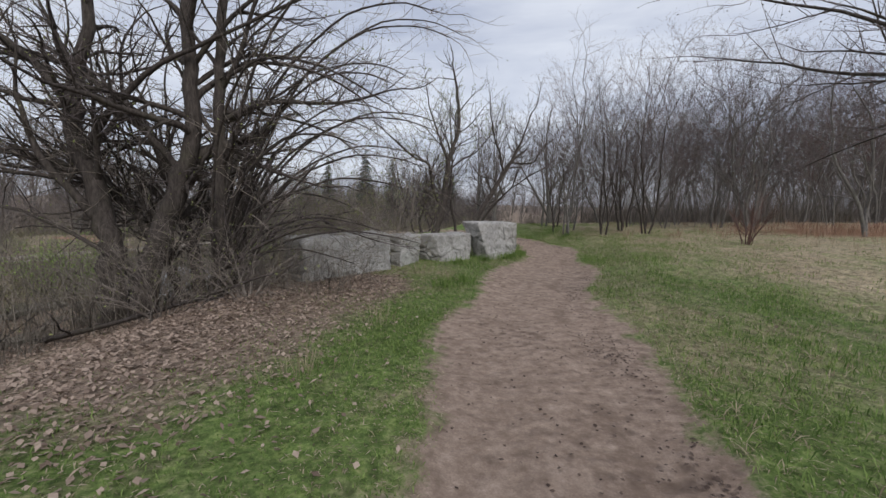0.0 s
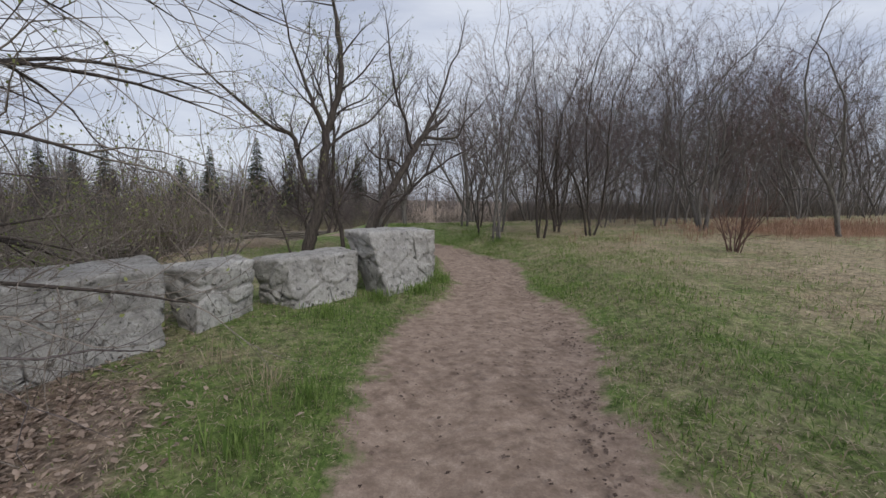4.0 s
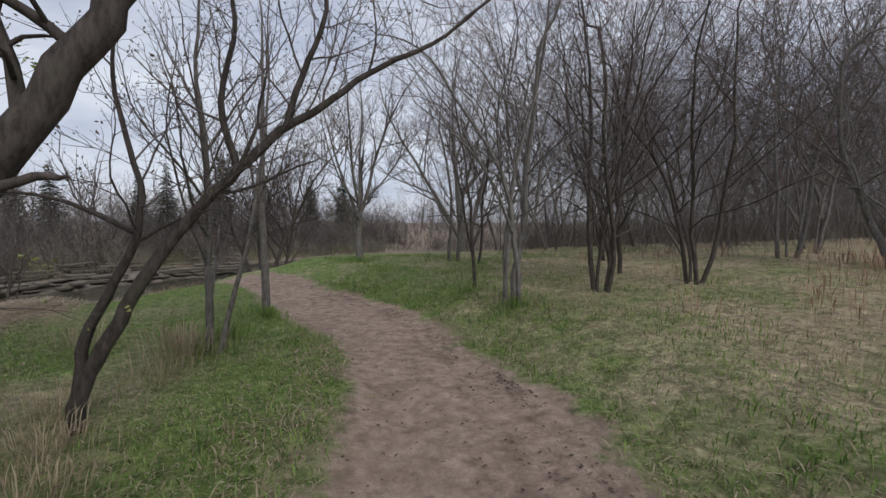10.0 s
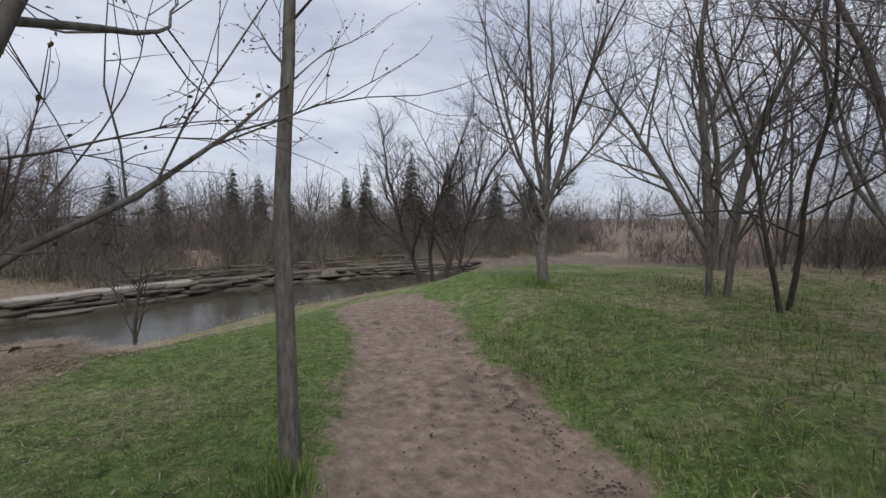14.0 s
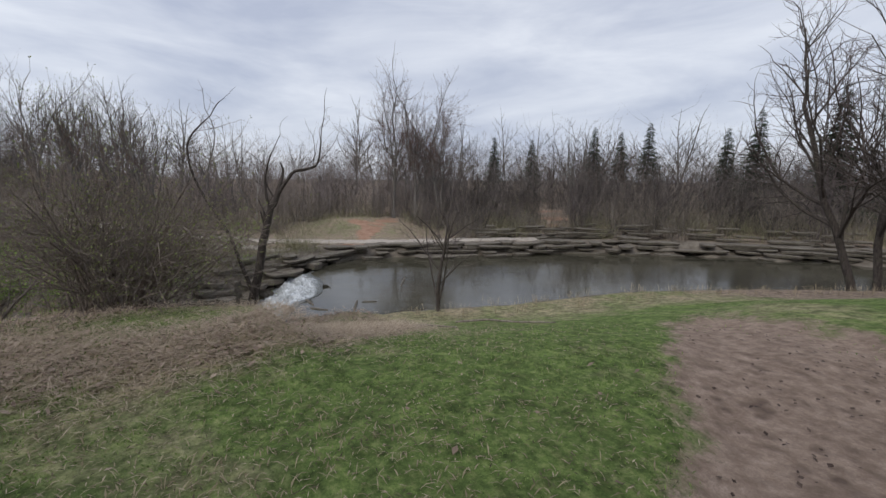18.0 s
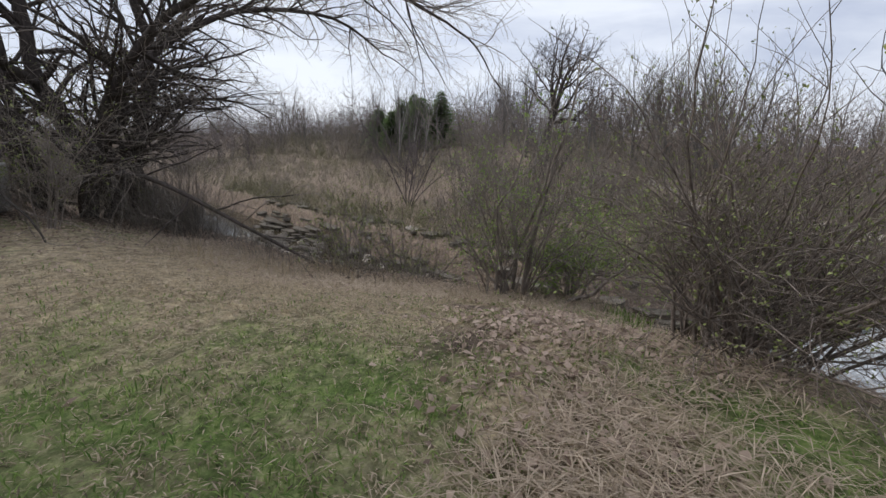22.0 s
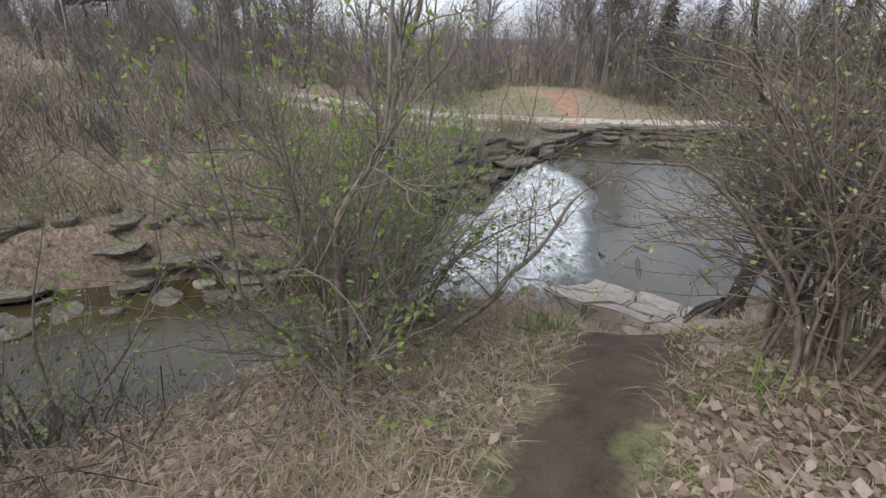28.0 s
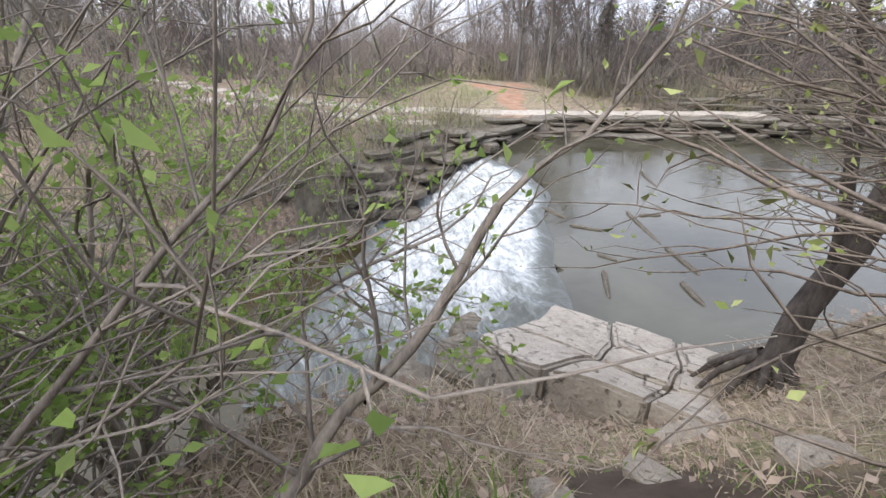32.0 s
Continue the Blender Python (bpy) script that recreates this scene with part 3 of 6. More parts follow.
class Tree:
    """Grows limbs and twigs; wood goes in three sizes: trunk, limbs, twigs."""

    def __init__(self, seed):
        self.rng = random.Random(seed)
        self.big, self.mid, self.fine = ([], []), ([], []), ([], [])
        self.tips = []

    def branch(self, start, way, length, r0, level, spec):
        rng = self.rng
        seg = max(3, int(spec["seg"][min(level, 3)]))
        way = Vector(way).normalized()
        p = Vector(start)
        pts, rad = [p.copy()], [r0]
        crook = spec["crook"] * (0.6 + 0.4 * level)
        rise = spec["rise"][min(level, 3)]
        for k in range(seg):
            way = (way + Vector((rng.gauss(0, crook), rng.gauss(0, crook), rng.gauss(0, crook) + rise))).normalized()
            p = p + way * (length / seg)
            pts.append(p.copy())
            rad.append(max(r0 * (1 - (1 - spec["taper"]) * (k + 1) / seg), spec.get("least", 0.0028) * 0.6))
        if level >= spec["levels"]:
            rad[-1] = spec.get("least", 0.0028) * 0.35
        self.wood(pts, rad, r0)
        if level >= spec["levels"]:
            self.tips.append((pts[-1], way))
            if rng.random() < 0.6:
                self.tips.append((pts[-2], way))
            return
        n = spec["kids"][level]
        n = max(1, int(n * (0.75 + 0.5 * rng.random())))
        first = spec["first"][level]
        for k in range(n):
            f = first + (1 - first) * (k + rng.random()) / n
            i = min(int(f * seg), seg - 1)
            q = pts[i].lerp(pts[i + 1], f * seg - i)
            along = (pts[i + 1] - pts[i]).normalized()
            out = Vector((rng.gauss(0, 1), rng.gauss(0, 1), rng.gauss(0, 0.6) + spec["lift"]))
            out = (out - along * out.dot(along)).normalized()
            spread = radians(rng.uniform(*spec["spread"]))
            kid = along * math.cos(spread) + out * math.sin(spread)
            rr = rad[i] * rng.uniform(*spec["thin"])
            ll = length * spec["short"][level] * (1.1 - 0.45 * f) * rng.uniform(0.75, 1.25)
            self.branch(q, kid, ll, max(rr, spec.get("least", 0.0028)), level + 1, spec)
        if spec.get("lead", True):
            self.branch(pts[-1], way, length * 0.5, rad[-1], level + 1, spec)

    def guided(self, pts, r0, r1, n, length, spec, level=1, first=0.3):
        """A limb along given points, that bears n branches."""
        rng = self.rng
        P = [Vector(p) for p in pts]
        fine = []
        for k in range(len(P) - 1):
            a, b, c, d = P[max(k - 1, 0)], P[k], P[k + 1], P[min(k + 2, len(P) - 1)]
            for j in range(4):
                u = j / 4
                q = 0.5 * (2 * b + (c - a) * u + (2 * a - 5 * b + 4 * c - d) * u * u + (3 * b - a - 3 * c + d) * u ** 3)
                fine.append(q + Vector((rng.gauss(0, 0.3), rng.gauss(0, 0.3), 0)) * r0 * 0.4)
        fine.append(P[-1])
        m = len(fine) - 1
        rad = [r0 + (r1 - r0) * k / m for k in range(m + 1)]
        self.wood(fine, rad, r0)
        for k in range(n):
            f = first + (1 - first) * (k + rng.random()) / n
            i = min(int(f * m), m - 1)
            along = (fine[i + 1] - fine[i]).normalized()
            out = Vector((rng.gauss(0, 1), rng.gauss(0, 1), rng.gauss(0, 0.6) + spec["lift"] + 0.3))
            out = (out - along * out.dot(along)).normalized()
            s = radians(rng.uniform(*spec["spread"]))
            self.branch(fine[i], along * math.cos(s) + out * math.sin(s), length * rng.uniform(0.6, 1.2), max(rad[i] * rng.uniform(0.3, 0.5), 0.006), level, spec)
        self.branch(fine[-1], (fine[-1] - fine[-2]), length, r1, level, spec)

    def wood(self, pts, rad, r0):
        if r0 > 0.05:
            tube(pts, rad, 9, *self.big)
        elif r0 > 0.012:
            tube(pts, rad, 5, *self.mid)
        else:
            tube(pts, rad, 3, *self.fine)

    def leaves(self, size, share, long=1.6, many=1):
        rng = self.rng
        V, F = [], []
        for p, way in self.tips:
            if rng.random() > share:
                continue
            for _ in range(many):
                d = (way + Vector((rng.gauss(0, 0.6), rng.gauss(0, 0.6), rng.gauss(0, 0.5) + 0.2))).normalized()
                s = d.cross(Vector((rng.gauss(0, 1), rng.gauss(0, 1), rng.gauss(0, 1)))).normalized()
                w = size * rng.uniform(0.6, 1.3)
                q = p + Vector((rng.gauss(0, 1), rng.gauss(0, 1), rng.gauss(0, 1))) * size * 0.7
                up = d.cross(s) * w * 0.25
                b = len(V)
                V += [q, q + d * w * long * 0.5 + s * w * 0.42 + up, q + d * w * long, q + d * w * long * 0.5 - s * w * 0.42 + up]
                F.append((b, b + 1, b + 2, b + 3))
        return V, F


def wood_mesh(name, store, mat):
    if not store[0]:
        return None
    return mesh_from(name, np.vstack(store[0]), np.vstack(store[1]), mat, True)


def tree_parts(tree, ob, bark, twig, leaf=None, tag=""):
    me = wood_mesh("trunk", tree.big, bark)
    if me:
        part("trunk", me, ob)
    V, F, ids, base = [], [], [], 0
    for k, store in enumerate((tree.mid, tree.fine)):
        if store[0]:
            v, f = np.vstack(store[0]), np.vstack(store[1])
            V.append(v)
            F.append(f + base)
            ids.append(np.full(len(f), k))
            base += len(v)
    if V:
        tagged(part("crown", mesh_from("crown", np.vstack(V), np.vstack(F), [bark, twig], True, np.concatenate(ids)), ob), kind="stuff")
    if leaf:
        size, share, many, mat, name = leaf
        V, F = tree.leaves(size, share, many=many)
        if V:
            tagged(part(name, mesh_from(name, [tuple(v) for v in V], np.array(F), mat), ob, tag), kind="stuff")


SPEC = dict(seg=(8, 6, 4, 2), crook=0.085, rise=(0.03, 0.05, 0.04, 0.02), taper=0.45, levels=3, kids=(7, 6, 5, 0), first=(0.35, 0.25, 0.2, 0), lift=0.25, spread=(28, 60), thin=(0.42, 0.62), short=(0.62, 0.55, 0.5))


def spec(**kw):
    s = dict(SPEC)
    s.update(kw)
    return s


def planted(x, y, turn=0, sink=0.06, lift=0.0):
    return pose(x, y, ground_z(x, y) - sink + lift, 0, 0, turn)


def small_tree(name, x, y, stems, seed, label, sp, bark=None, twig=None, leaf=None, group="", tag=""):
    """A tree of one or more stems; each stem: offset, way, length, radius."""
    ob = thing(name, planted(x, y), label, "tree", group)
    t = Tree(seed)
    for off, way, length, r in stems:
        t.branch(off, way, length, r, 0, sp)
    tree_parts(t, ob, bark or M_BARK, twig or M_TWIG, leaf, tag)
    return ob


BUDS = (0.016, 0.8, 1, M_BUD, "budding")
GREEN = (0.022, 0.85, 3, M_BUDLEAF, "budding")
LEAVES = (0.023, 0.95, 5, M_LEAF, "foliage")


def build_kinds(seeds, sp, count, height, radius, lean):
    kinds = []
    for k in seeds:
        rng = random.Random(k)
        stems = []
        n = rng.choice(count)
        for s in range(n):
            a = rng.uniform(0, 6.28)
            w = lean * rng.uniform(0.4, 1.3)
            stems.append(((0.14 * math.cos(a), 0.14 * math.sin(a), 0), (w * math.cos(a), w * math.sin(a), 1), rng.uniform(*height), rng.uniform(*radius)))
        kinds.append(stems)
    return kinds


def plant_many(name, label, group, spots, kinds, sp, seed, mats, leaf, scale=(0.85, 1.3)):
    """Plants trees of a few kinds on the spots; every kind is grown once and then copied."""
    rng = random.Random(seed)
    firsts = {}
    for i, (x, y) in enumerate(spots):
        k = i % len(kinds)
        m = planted(x, y, rng.uniform(0, 360))
        s = rng.uniform(*scale)
        if k not in firsts:
            ob = thing(name, m, label, "tree", group)
            t = Tree(seed * 50 + k)
            for st in kinds[k]:
                t.branch(*st, 0, sp)
            tree_parts(t, ob, mats[0], mats[1 + k % (len(mats) - 1)], leaf if k % 2 else None)
            firsts[k] = ob
        else:
            ob = copy_thing(firsts[k], m)
        ob.scale = (s, s, s)


def spread_out(n, seed, draw, ok, gap):
    """Up to n spots drawn at random where ok holds, none nearer to another than the gap."""
    g = np.random.default_rng(seed)
    x, y = draw(g, n * 25)
    keep = ok(x, y)
    spots = np.empty((0, 2))
    for p in np.stack([x, y], -1)[keep]:
        if len(spots) == n:
            break
        if not len(spots) or ((spots - p) ** 2).sum(1).min() > gap * gap:
            spots = np.vstack([spots, p])
    return [tuple(map(float, p)) for p in spots]


def in_box(x0, x1, y0, y1):
    return lambda g, n: (g.uniform(x0, x1, n), g.uniform(y0, y1, n))


def in_ring(lo, hi, a0, a1):
    def draw(g, n):
        a, d = g.uniform(a0, a1, n), g.uniform(lo, hi, n)
        return -8 + d * np.cos(a), 24 + d * np.sin(a)
    return draw


def on_near(x, y, gap=3.0):
    dn = dist_to(NEAR, x, y)
    return ~inside(RIVER, x, y) & (dn > gap) & (dn < dist_to(FARB, x, y))


def on_far(x, y, gap=2.0):
    df = dist_to(FARB, x, y)
    return ~inside(RIVER, x, y) & (df > gap) & (dist_to(NEAR, x, y) > df)


def far_off(x, y):
    return dist_to(FARB, x, y)


def grove():
    wood_line = lambda x, y: on_near(x, y) & (y > 20.5 + 0.22 * np.maximum(x - 9, 0)) & (x > 12.5 - 0.42 * (y - 19))
    front = spread_out(56, 1, in_box(5, 34, 19.5, 34), lambda x, y: wood_line(x, y) & (y < 31 + 0.2 * x), 1.7)
    sp = spec(levels=3, kids=(8, 5, 5, 0), crook=0.21, rise=(0.07, 0.05, 0.03, 0.02), spread=(25, 62), seg=(8, 5, 3, 2), short=(0.6, 0.6, 0.6), least=0.0038)
    plant_many("woodland_tree", "bare grey many-stemmed tree at the wood's edge", "woodland trees", front, build_kinds(range(100, 107), sp, (2, 2, 3, 3), (3.9, 5.4), (0.022, 0.045), 0.34), sp, 3, (M_BARK, M_TWIG, M_TWIG_RED), BUDS, (0.9, 1.45))
    back = spread_out(100, 2, in_box(3, 75, 26, 75), lambda x, y: on_near(x, y, 5) & (y > 31 + 0.2 * x) & (x > 9 - 0.15 * (y - 30)), 2.2)
    back += spread_out(40, 3, in_box(26, 85, 12, 45), lambda x, y: (y > 13 + 0.1 * x) & (y < 31 + 0.2 * x), 2.6)
    spb = spec(least=0.009, levels=3, kids=(5, 4, 2, 0), crook=0.16, rise=(0.045, 0.05, 0.04, 0.02), spread=(24, 58), seg=(6, 3, 2, 2), short=(0.5, 0.55, 0.6))
    plant_many("woodland_tree", "bare grey tree deep in the wood", "woodland trees", back, build_kinds(range(120, 125), spb, (1, 2, 2), (4.6, 6.2), (0.04, 0.07), 0.25), spb, 4, (M_BARK, M_TWIG_RED, M_TWIG), None, (0.9, 1.4))
    # the other bank
    near_far = spread_out(80, 4, in_ring(20, 95, 0.75, 4.4), lambda x, y: on_far(x, y, 12) & ((x + 24) ** 2 + (y - 31) ** 2 > 110) & (far_off(x, y) < 40), 2.6)
    plant_many("far_tree", "bare grey tree on the far bank", "far bank trees", near_far, build_kinds(range(140, 145), spb, (1, 2, 3), (3.2, 4.6), (0.05, 0.09), 0.3), spb, 6, (M_BARK, M_TWIG_RED, M_TWIG), None, (0.8, 1.3))
    deep = spread_out(95, 5, in_ring(55, 120, 0.75, 4.4), lambda x, y: on_far(x, y, 38), 2.6)
    spd = spec(least=0.018, levels=2, kids=(10, 5, 0, 0), crook=0.09, rise=(0.05, 0.05, 0.04, 0.02), spread=(28, 58), seg=(5, 3, 2, 2), short=(0.5, 0.55, 0.6), first=(0.3, 0.2, 0.2, 0))
    plant_many("far_tree", "tall bare tree of the distant wood", "distant woods", deep, build_kinds(range(160, 164), spd, (1, 1, 2), (5.0, 6.5), (0.09, 0.13), 0.12), spd, 7, (M_BARK, M_TWIG, M_TWIG_RED), None, (0.9, 1.5))


grove()


def near_trees():
    up = spec(levels=3, kids=(7, 6, 5, 0))
    # the big many-stemmed tree on the bank: two heavy leaning trunks, two straight ones and long level limbs
    big = spec(levels=3, kids=(7, 6, 5, 0), short=(0.66, 0.6, 0.55), crook=0.12, rise=(0.0, 0.01, 0.0, 0.0), spread=(30, 70), lift=0.05)
    ob = thing("bank_tree", pose(-4.4, 8.3, 0), "large dark many-stemmed bare tree leaning over the bank", "tree")
    t = Tree(11)
    for pts, r0, r1, n, ll, lv, first in [
        ([(-1.04, 0, -0.7), (-1.08, 0, 0.3), (-1.15, 0.05, 0.8), (-1.37, 0.1, 1.66), (-1.64, 0.1, 2.58), (-1.72, 0.2, 3.3), (-1.5, 0.3, 4.3), (-1.6, 0.4, 5.6)], 0.23, 0.07, 13, 1.8, 1, 0.35),
        ([(-0.62, 0, -0.7), (-0.5, 0, 0.05), (-0.23, 0, 0.83), (0.0, 0, 1.4), (0.21, 0, 1.97)], 0.22, 0.15, 2, 1.2, 1, 0.5),
        ([(0.15, 0, 1.8), (0.39, 0, 2.53), (0.39, 0, 3.6), (0.36, 0, 4.65), (0.4, 0.1, 6.2), (0.3, 0.2, 7.5)], 0.15, 0.05, 14, 1.9, 1, 0.2),
        ([(0.62, 0.1, -0.6), (0.7, 0.1, 0.5), (0.8, 0, 1.6), (0.83, 0, 2.44), (0.87, 0, 3.61), (0.93, 0, 4.66), (1.0, 0.1, 6.4), (1.0, 0.2, 7.4)], 0.13, 0.045, 14, 1.8, 1, 0.25),
        ([(-1.53, 0.05, 2.03), (-1.11, 0, 2.72), (-0.5, -0.1, 3.25), (0.04, -0.2, 3.6), (1.16, -0.3, 4.06), (2.44, -0.5, 4.51)], 0.07, 0.02, 9, 1.1, 2, 0.25),
        ([(0.86, 0, 2.76), (1.69, -0.1, 3.05), (2.8, -0.1, 3.07), (3.63, 0, 3.31)], 0.05, 0.015, 26, 0.8, 2, 0.2),
        ([(0.87, 0, 3.4), (1.6, -0.3, 3.6), (2.6, -0.6, 3.4), (3.3, -0.9, 3.0)], 0.04, 0.012, 24, 0.8, 2, 0.2),
        ([(0.4, 0, 3.3), (1.2, 0.3, 3.9), (2.4, 0.5, 3.8), (3.4, 0.7, 3.3)], 0.045, 0.012, 24, 0.9, 2, 0.2),
        ([(0.85, 0, 2.9), (1.4, 0.6, 3.0), (2.3, 1.2, 2.8), (3.0, 1.6, 2.3)], 0.035, 0.01, 22, 0.8, 2, 0.2),
        ([(0.83, 0, 2.44), (1.29, 0.1, 2.18), (1.57, 0.1, 2.0), (2.41, 0.3, 1.74)], 0.055, 0.015, 9, 0.9, 2, 0.3),
        ([(0.7, -0.1, 0.2), (1.48, -0.3, 0.7), (2.5, -0.3, 1.09), (3.5, -0.2, 0.85)], 0.04, 0.01, 11, 0.8, 2, 0.2),
        ([(0.42, -0.2, -0.5), (1.2, -0.3, 0.42), (1.77, -0.3, 1.26), (2.51, -0.3, 2.08)], 0.05, 0.012, 11, 0.9, 2, 0.2),
        ([(-1.7, -0.9, -0.75), (-0.53, -1.2, -0.42), (0.7, -1.2, -0.05), (1.95, -1.2, 0.4)], 0.05, 0.014, 9, 0.7, 2, 0.3),
        ([(-1.72, 0.1, 3.0), (-2.16, 0, 3.64), (-2.67, -0.1, 4.07), (-3.6, -0.2, 4.6)], 0.08, 0.03, 9, 1.2, 1, 0.2),
        ([(-0.5, 0, 0.05), (-1.24, -0.2, 0.71), (-2.35, -0.3, 1.26), (-2.92, -0.4, 1.25)], 0.05, 0.015, 8, 0.9, 2, 0.3),
        ([(0.2, 0, 1.9), (-0.35, -0.2, 2.6), (-0.95, -0.4, 3.1), (-1.4, -0.6, 4.2)], 0.06, 0.02, 8, 1.1, 2, 0.25),
        ([(0.85, 0, 3.2), (1.3, -0.2, 3.8), (1.7, -0.4, 4.6), (2.3, -0.5, 5.2)], 0.05, 0.018, 8, 1.1, 2, 0.25),
    ]:
        t.guided(pts, r0, r1, n, ll, big, lv, first)
    tree_parts(t, ob, M_BARK_DARK, M_TWIG, (0.026, 0.4, 1, M_BUDLEAF, "budding"))
    arch = spec(levels=3, kids=(6, 5, 4, 0), crook=0.15, rise=(-0.02, -0.03, -0.02, -0.01), spread=(25, 65), short=(0.6, 0.6, 0.6), lift=0.0)
    ob = thing("bank_tree", planted(-4.3, 8.9), "dark arching limbs spreading low over the bank", "tree")
    t = Tree(12)
    for pts, r0, n in [([(0, 0, 0), (-0.4, 0.2, 1.6), (-1.4, 0.6, 3.4), (-3.2, 1.0, 4.6), (-5.6, 1.6, 4.9), (-7.2, 2.0, 4.2)], 0.13, 13), ([(0.1, 0.2, 0), (0, 0.9, 1.5), (-0.4, 2.2, 3.2), (-1.2, 3.8, 4.2), (-2.2, 5.6, 4.3), (-3.0, 7.0, 3.6)], 0.12, 13), ([(0.2, 0.3, 0), (0.4, 1.4, 0.9), (0.1, 3.0, 1.1), (-0.5, 4.7, 0.4), (-1.2, 5.8, -0.3)], 0.06, 10), ([(0.3, 0, 0), (1.0, 0.8, 1.3), (1.5, 2.0, 1.6), (1.9, 3.2, 1.1)], 0.05, 9), ([(-0.3, 0, 0), (-1.2, 0.1, 1.6), (-2.4, -0.2, 2.6), (-4.2, -0.6, 2.7)], 0.10, 10)]:
        t.guided(pts, r0, 0.02, int(n * (6.0 if r0 > 0.09 else 1.1)), 1.5, arch, 1, 0.15)
    for k, tip in enumerate([(3.95, 0.6, 1.2), (3.4, -0.7, 1.5), (3.8, -0.1, 2.2), (3.1, -1.5, 1.9), (4.0, 0.9, 2.7), (3.3, -2.3, 2.7), (4.2, 0.1, 3.3), (2.7, 1.5, 1.5), (3.6, -1.0, 3.8), (2.9, -0.4, 0.9), (3.7, 0.4, 4.3), (2.6, -2.8, 3.5), (4.4, 1.4, 3.6), (4.5, -0.4, 4.7), (3.9, 2.2, 3.0), (4.7, 0.8, 5.2), (3.2, 2.8, 4.0), (4.3, -1.6, 4.6), (3.0, 1.2, 3.4), (4.0, -2.4, 5.0)]):
        x, y, z = tip
        lift = 0.5 + 0.25 * z
        t.guided([(0.35, -0.3, 0.1), (0.28 * x + 0.2, 0.35 * y - 0.2, 0.45 * z + lift * 0.7), (0.62 * x, 0.65 * y, 0.8 * z + lift * 0.55), (0.85 * x, 0.88 * y, 0.97 * z + lift * 0.2), (x, y, z)], 0.03, 0.007, 12, 0.75, arch, 2, 0.25)
    tree_parts(t, ob, M_BARK_DARK, M_SHRUB, (0.022, 0.1, 1, M_BUDLEAF, "budding"))
    # three trees behind the boulders
    r = Vector((0.98, -0.196, 0))
    f = Vector((0.196, 0.98, 0))

    def at(dx, dz, dy=0.0):
        return r * dx + f * dy + Vector((0, 0, dz))

    twigs = spec(levels=3, kids=(5, 5, 4, 0), spread=(28, 62), rise=(0.03, 0.04, 0.03, 0.02), crook=0.12, short=(0.6, 0.6, 0.55))
    ob = thing("forked_tree", pose(0.0, 15.9, 0), "dark forked tree with opening buds behind the boulders", "tree")
    t = Tree(21)
    t.guided([(-0.3, 0, -0.35), (-0.15, 0, 0.49), (-0.04, 0, 0.95), (0.09, 0, 1.41), (0.17, 0, 1.97), (0.21, 0, 2.53), (0.29, 0, 3.03), (0.44, 0.05, 3.49), (0.6, 0.1, 4.3), (0.5, 0.2, 5.2)], 0.15, 0.05, 9, 1.1, twigs, 1, 0.55)
    t.guided([(0.03, 0, 1.46), (-0.16, -0.02, 1.74), (-0.27, -0.04, 2.18), (-0.37, -0.06, 2.66), (-0.48, -0.08, 2.86), (-0.75, -0.1, 2.94), (-0.95, -0.12, 3.06), (-1.6, -0.2, 3.6)], 0.065, 0.03, 11, 0.9, twigs, 1, 0.3)
    t.guided([(0.26, 0, 2.92), (0.04, -0.1, 3.39), (-0.03, -0.15, 3.6), (-0.4, -0.2, 4.6)], 0.06, 0.022, 9, 1.0, twigs, 1, 0.2)
    t.guided([(0.22, 0, 2.55), (0.66, 0.1, 2.95), (1.14, 0.2, 3.22), (1.42, 0.3, 3.53), (1.8, 0.3, 4.0)], 0.035, 0.014, 10, 0.8, twigs, 1, 0.2)
    t.guided([(0.6, 0.5, -0.25), (0.55, 0.5, 0.66), (0.39, 0.5, 1.4), (0.37, 0.5, 2.35), (0.38, 0.5, 3.09), (0.3, 0.5, 4.2)], 0.055, 0.025, 10, 0.9, twigs, 1, 0.35)
    t.guided([(-0.45, 0.1, -0.25), (-0.6, 0.05, 0.5), (-0.85, 0, 1.2)], 0.03, 0.012, 4, 0.7, twigs, 2, 0.3)
    t.guided([(0.12, 0, 1.5), (0.5, 0.25, 1.2), (0.75, 0.3, 0.9)], 0.02, 0.008, 4, 0.5, twigs, 2, 0.3)
    tree_parts(t, ob, M_BARK_DARK, M_TWIG, GREEN)
    ob = thing("slanting_tree", pose(0.7, 15.3, 0), "slanting dark tree with a mossy knotted trunk", "tree")
    t = Tree(22)
    t.guided([(0.02, -0.08, -0.3), (0.3, -0.02, 0.58), (0.42, 0, 0.85), (0.63, 0.05, 1.28), (0.9, 0.1, 1.7), (1.2, 0.17, 2.22), (1.43, 0.21, 2.6), (1.63, 0.24, 2.9)], 0.105, 0.06, 3, 0.7, twigs, 2, 0.5)
    t.guided([(1.62, 0.24, 2.88), (1.98, 0.26, 2.86), (2.38, 0.26, 2.92), (2.56, 0.3, 3.25), (2.85, 0.3, 3.55)], 0.04, 0.014, 9, 0.7, twigs, 2, 0.15)
    t.guided([(1.42, 0.2, 2.58), (1.3, 0.2, 2.8), (1.22, 0.2, 3.25), (1.08, 0.2, 3.55), (0.92, 0.2, 4.3)], 0.05, 0.02, 9, 0.9, twigs, 1, 0.2)
    t.guided([(1.62, 0.24, 2.88), (1.82, 0.28, 3.32), (1.98, 0.3, 3.66), (2.2, 0.3, 4.4)], 0.05, 0.02, 9, 0.9, twigs, 1, 0.2)
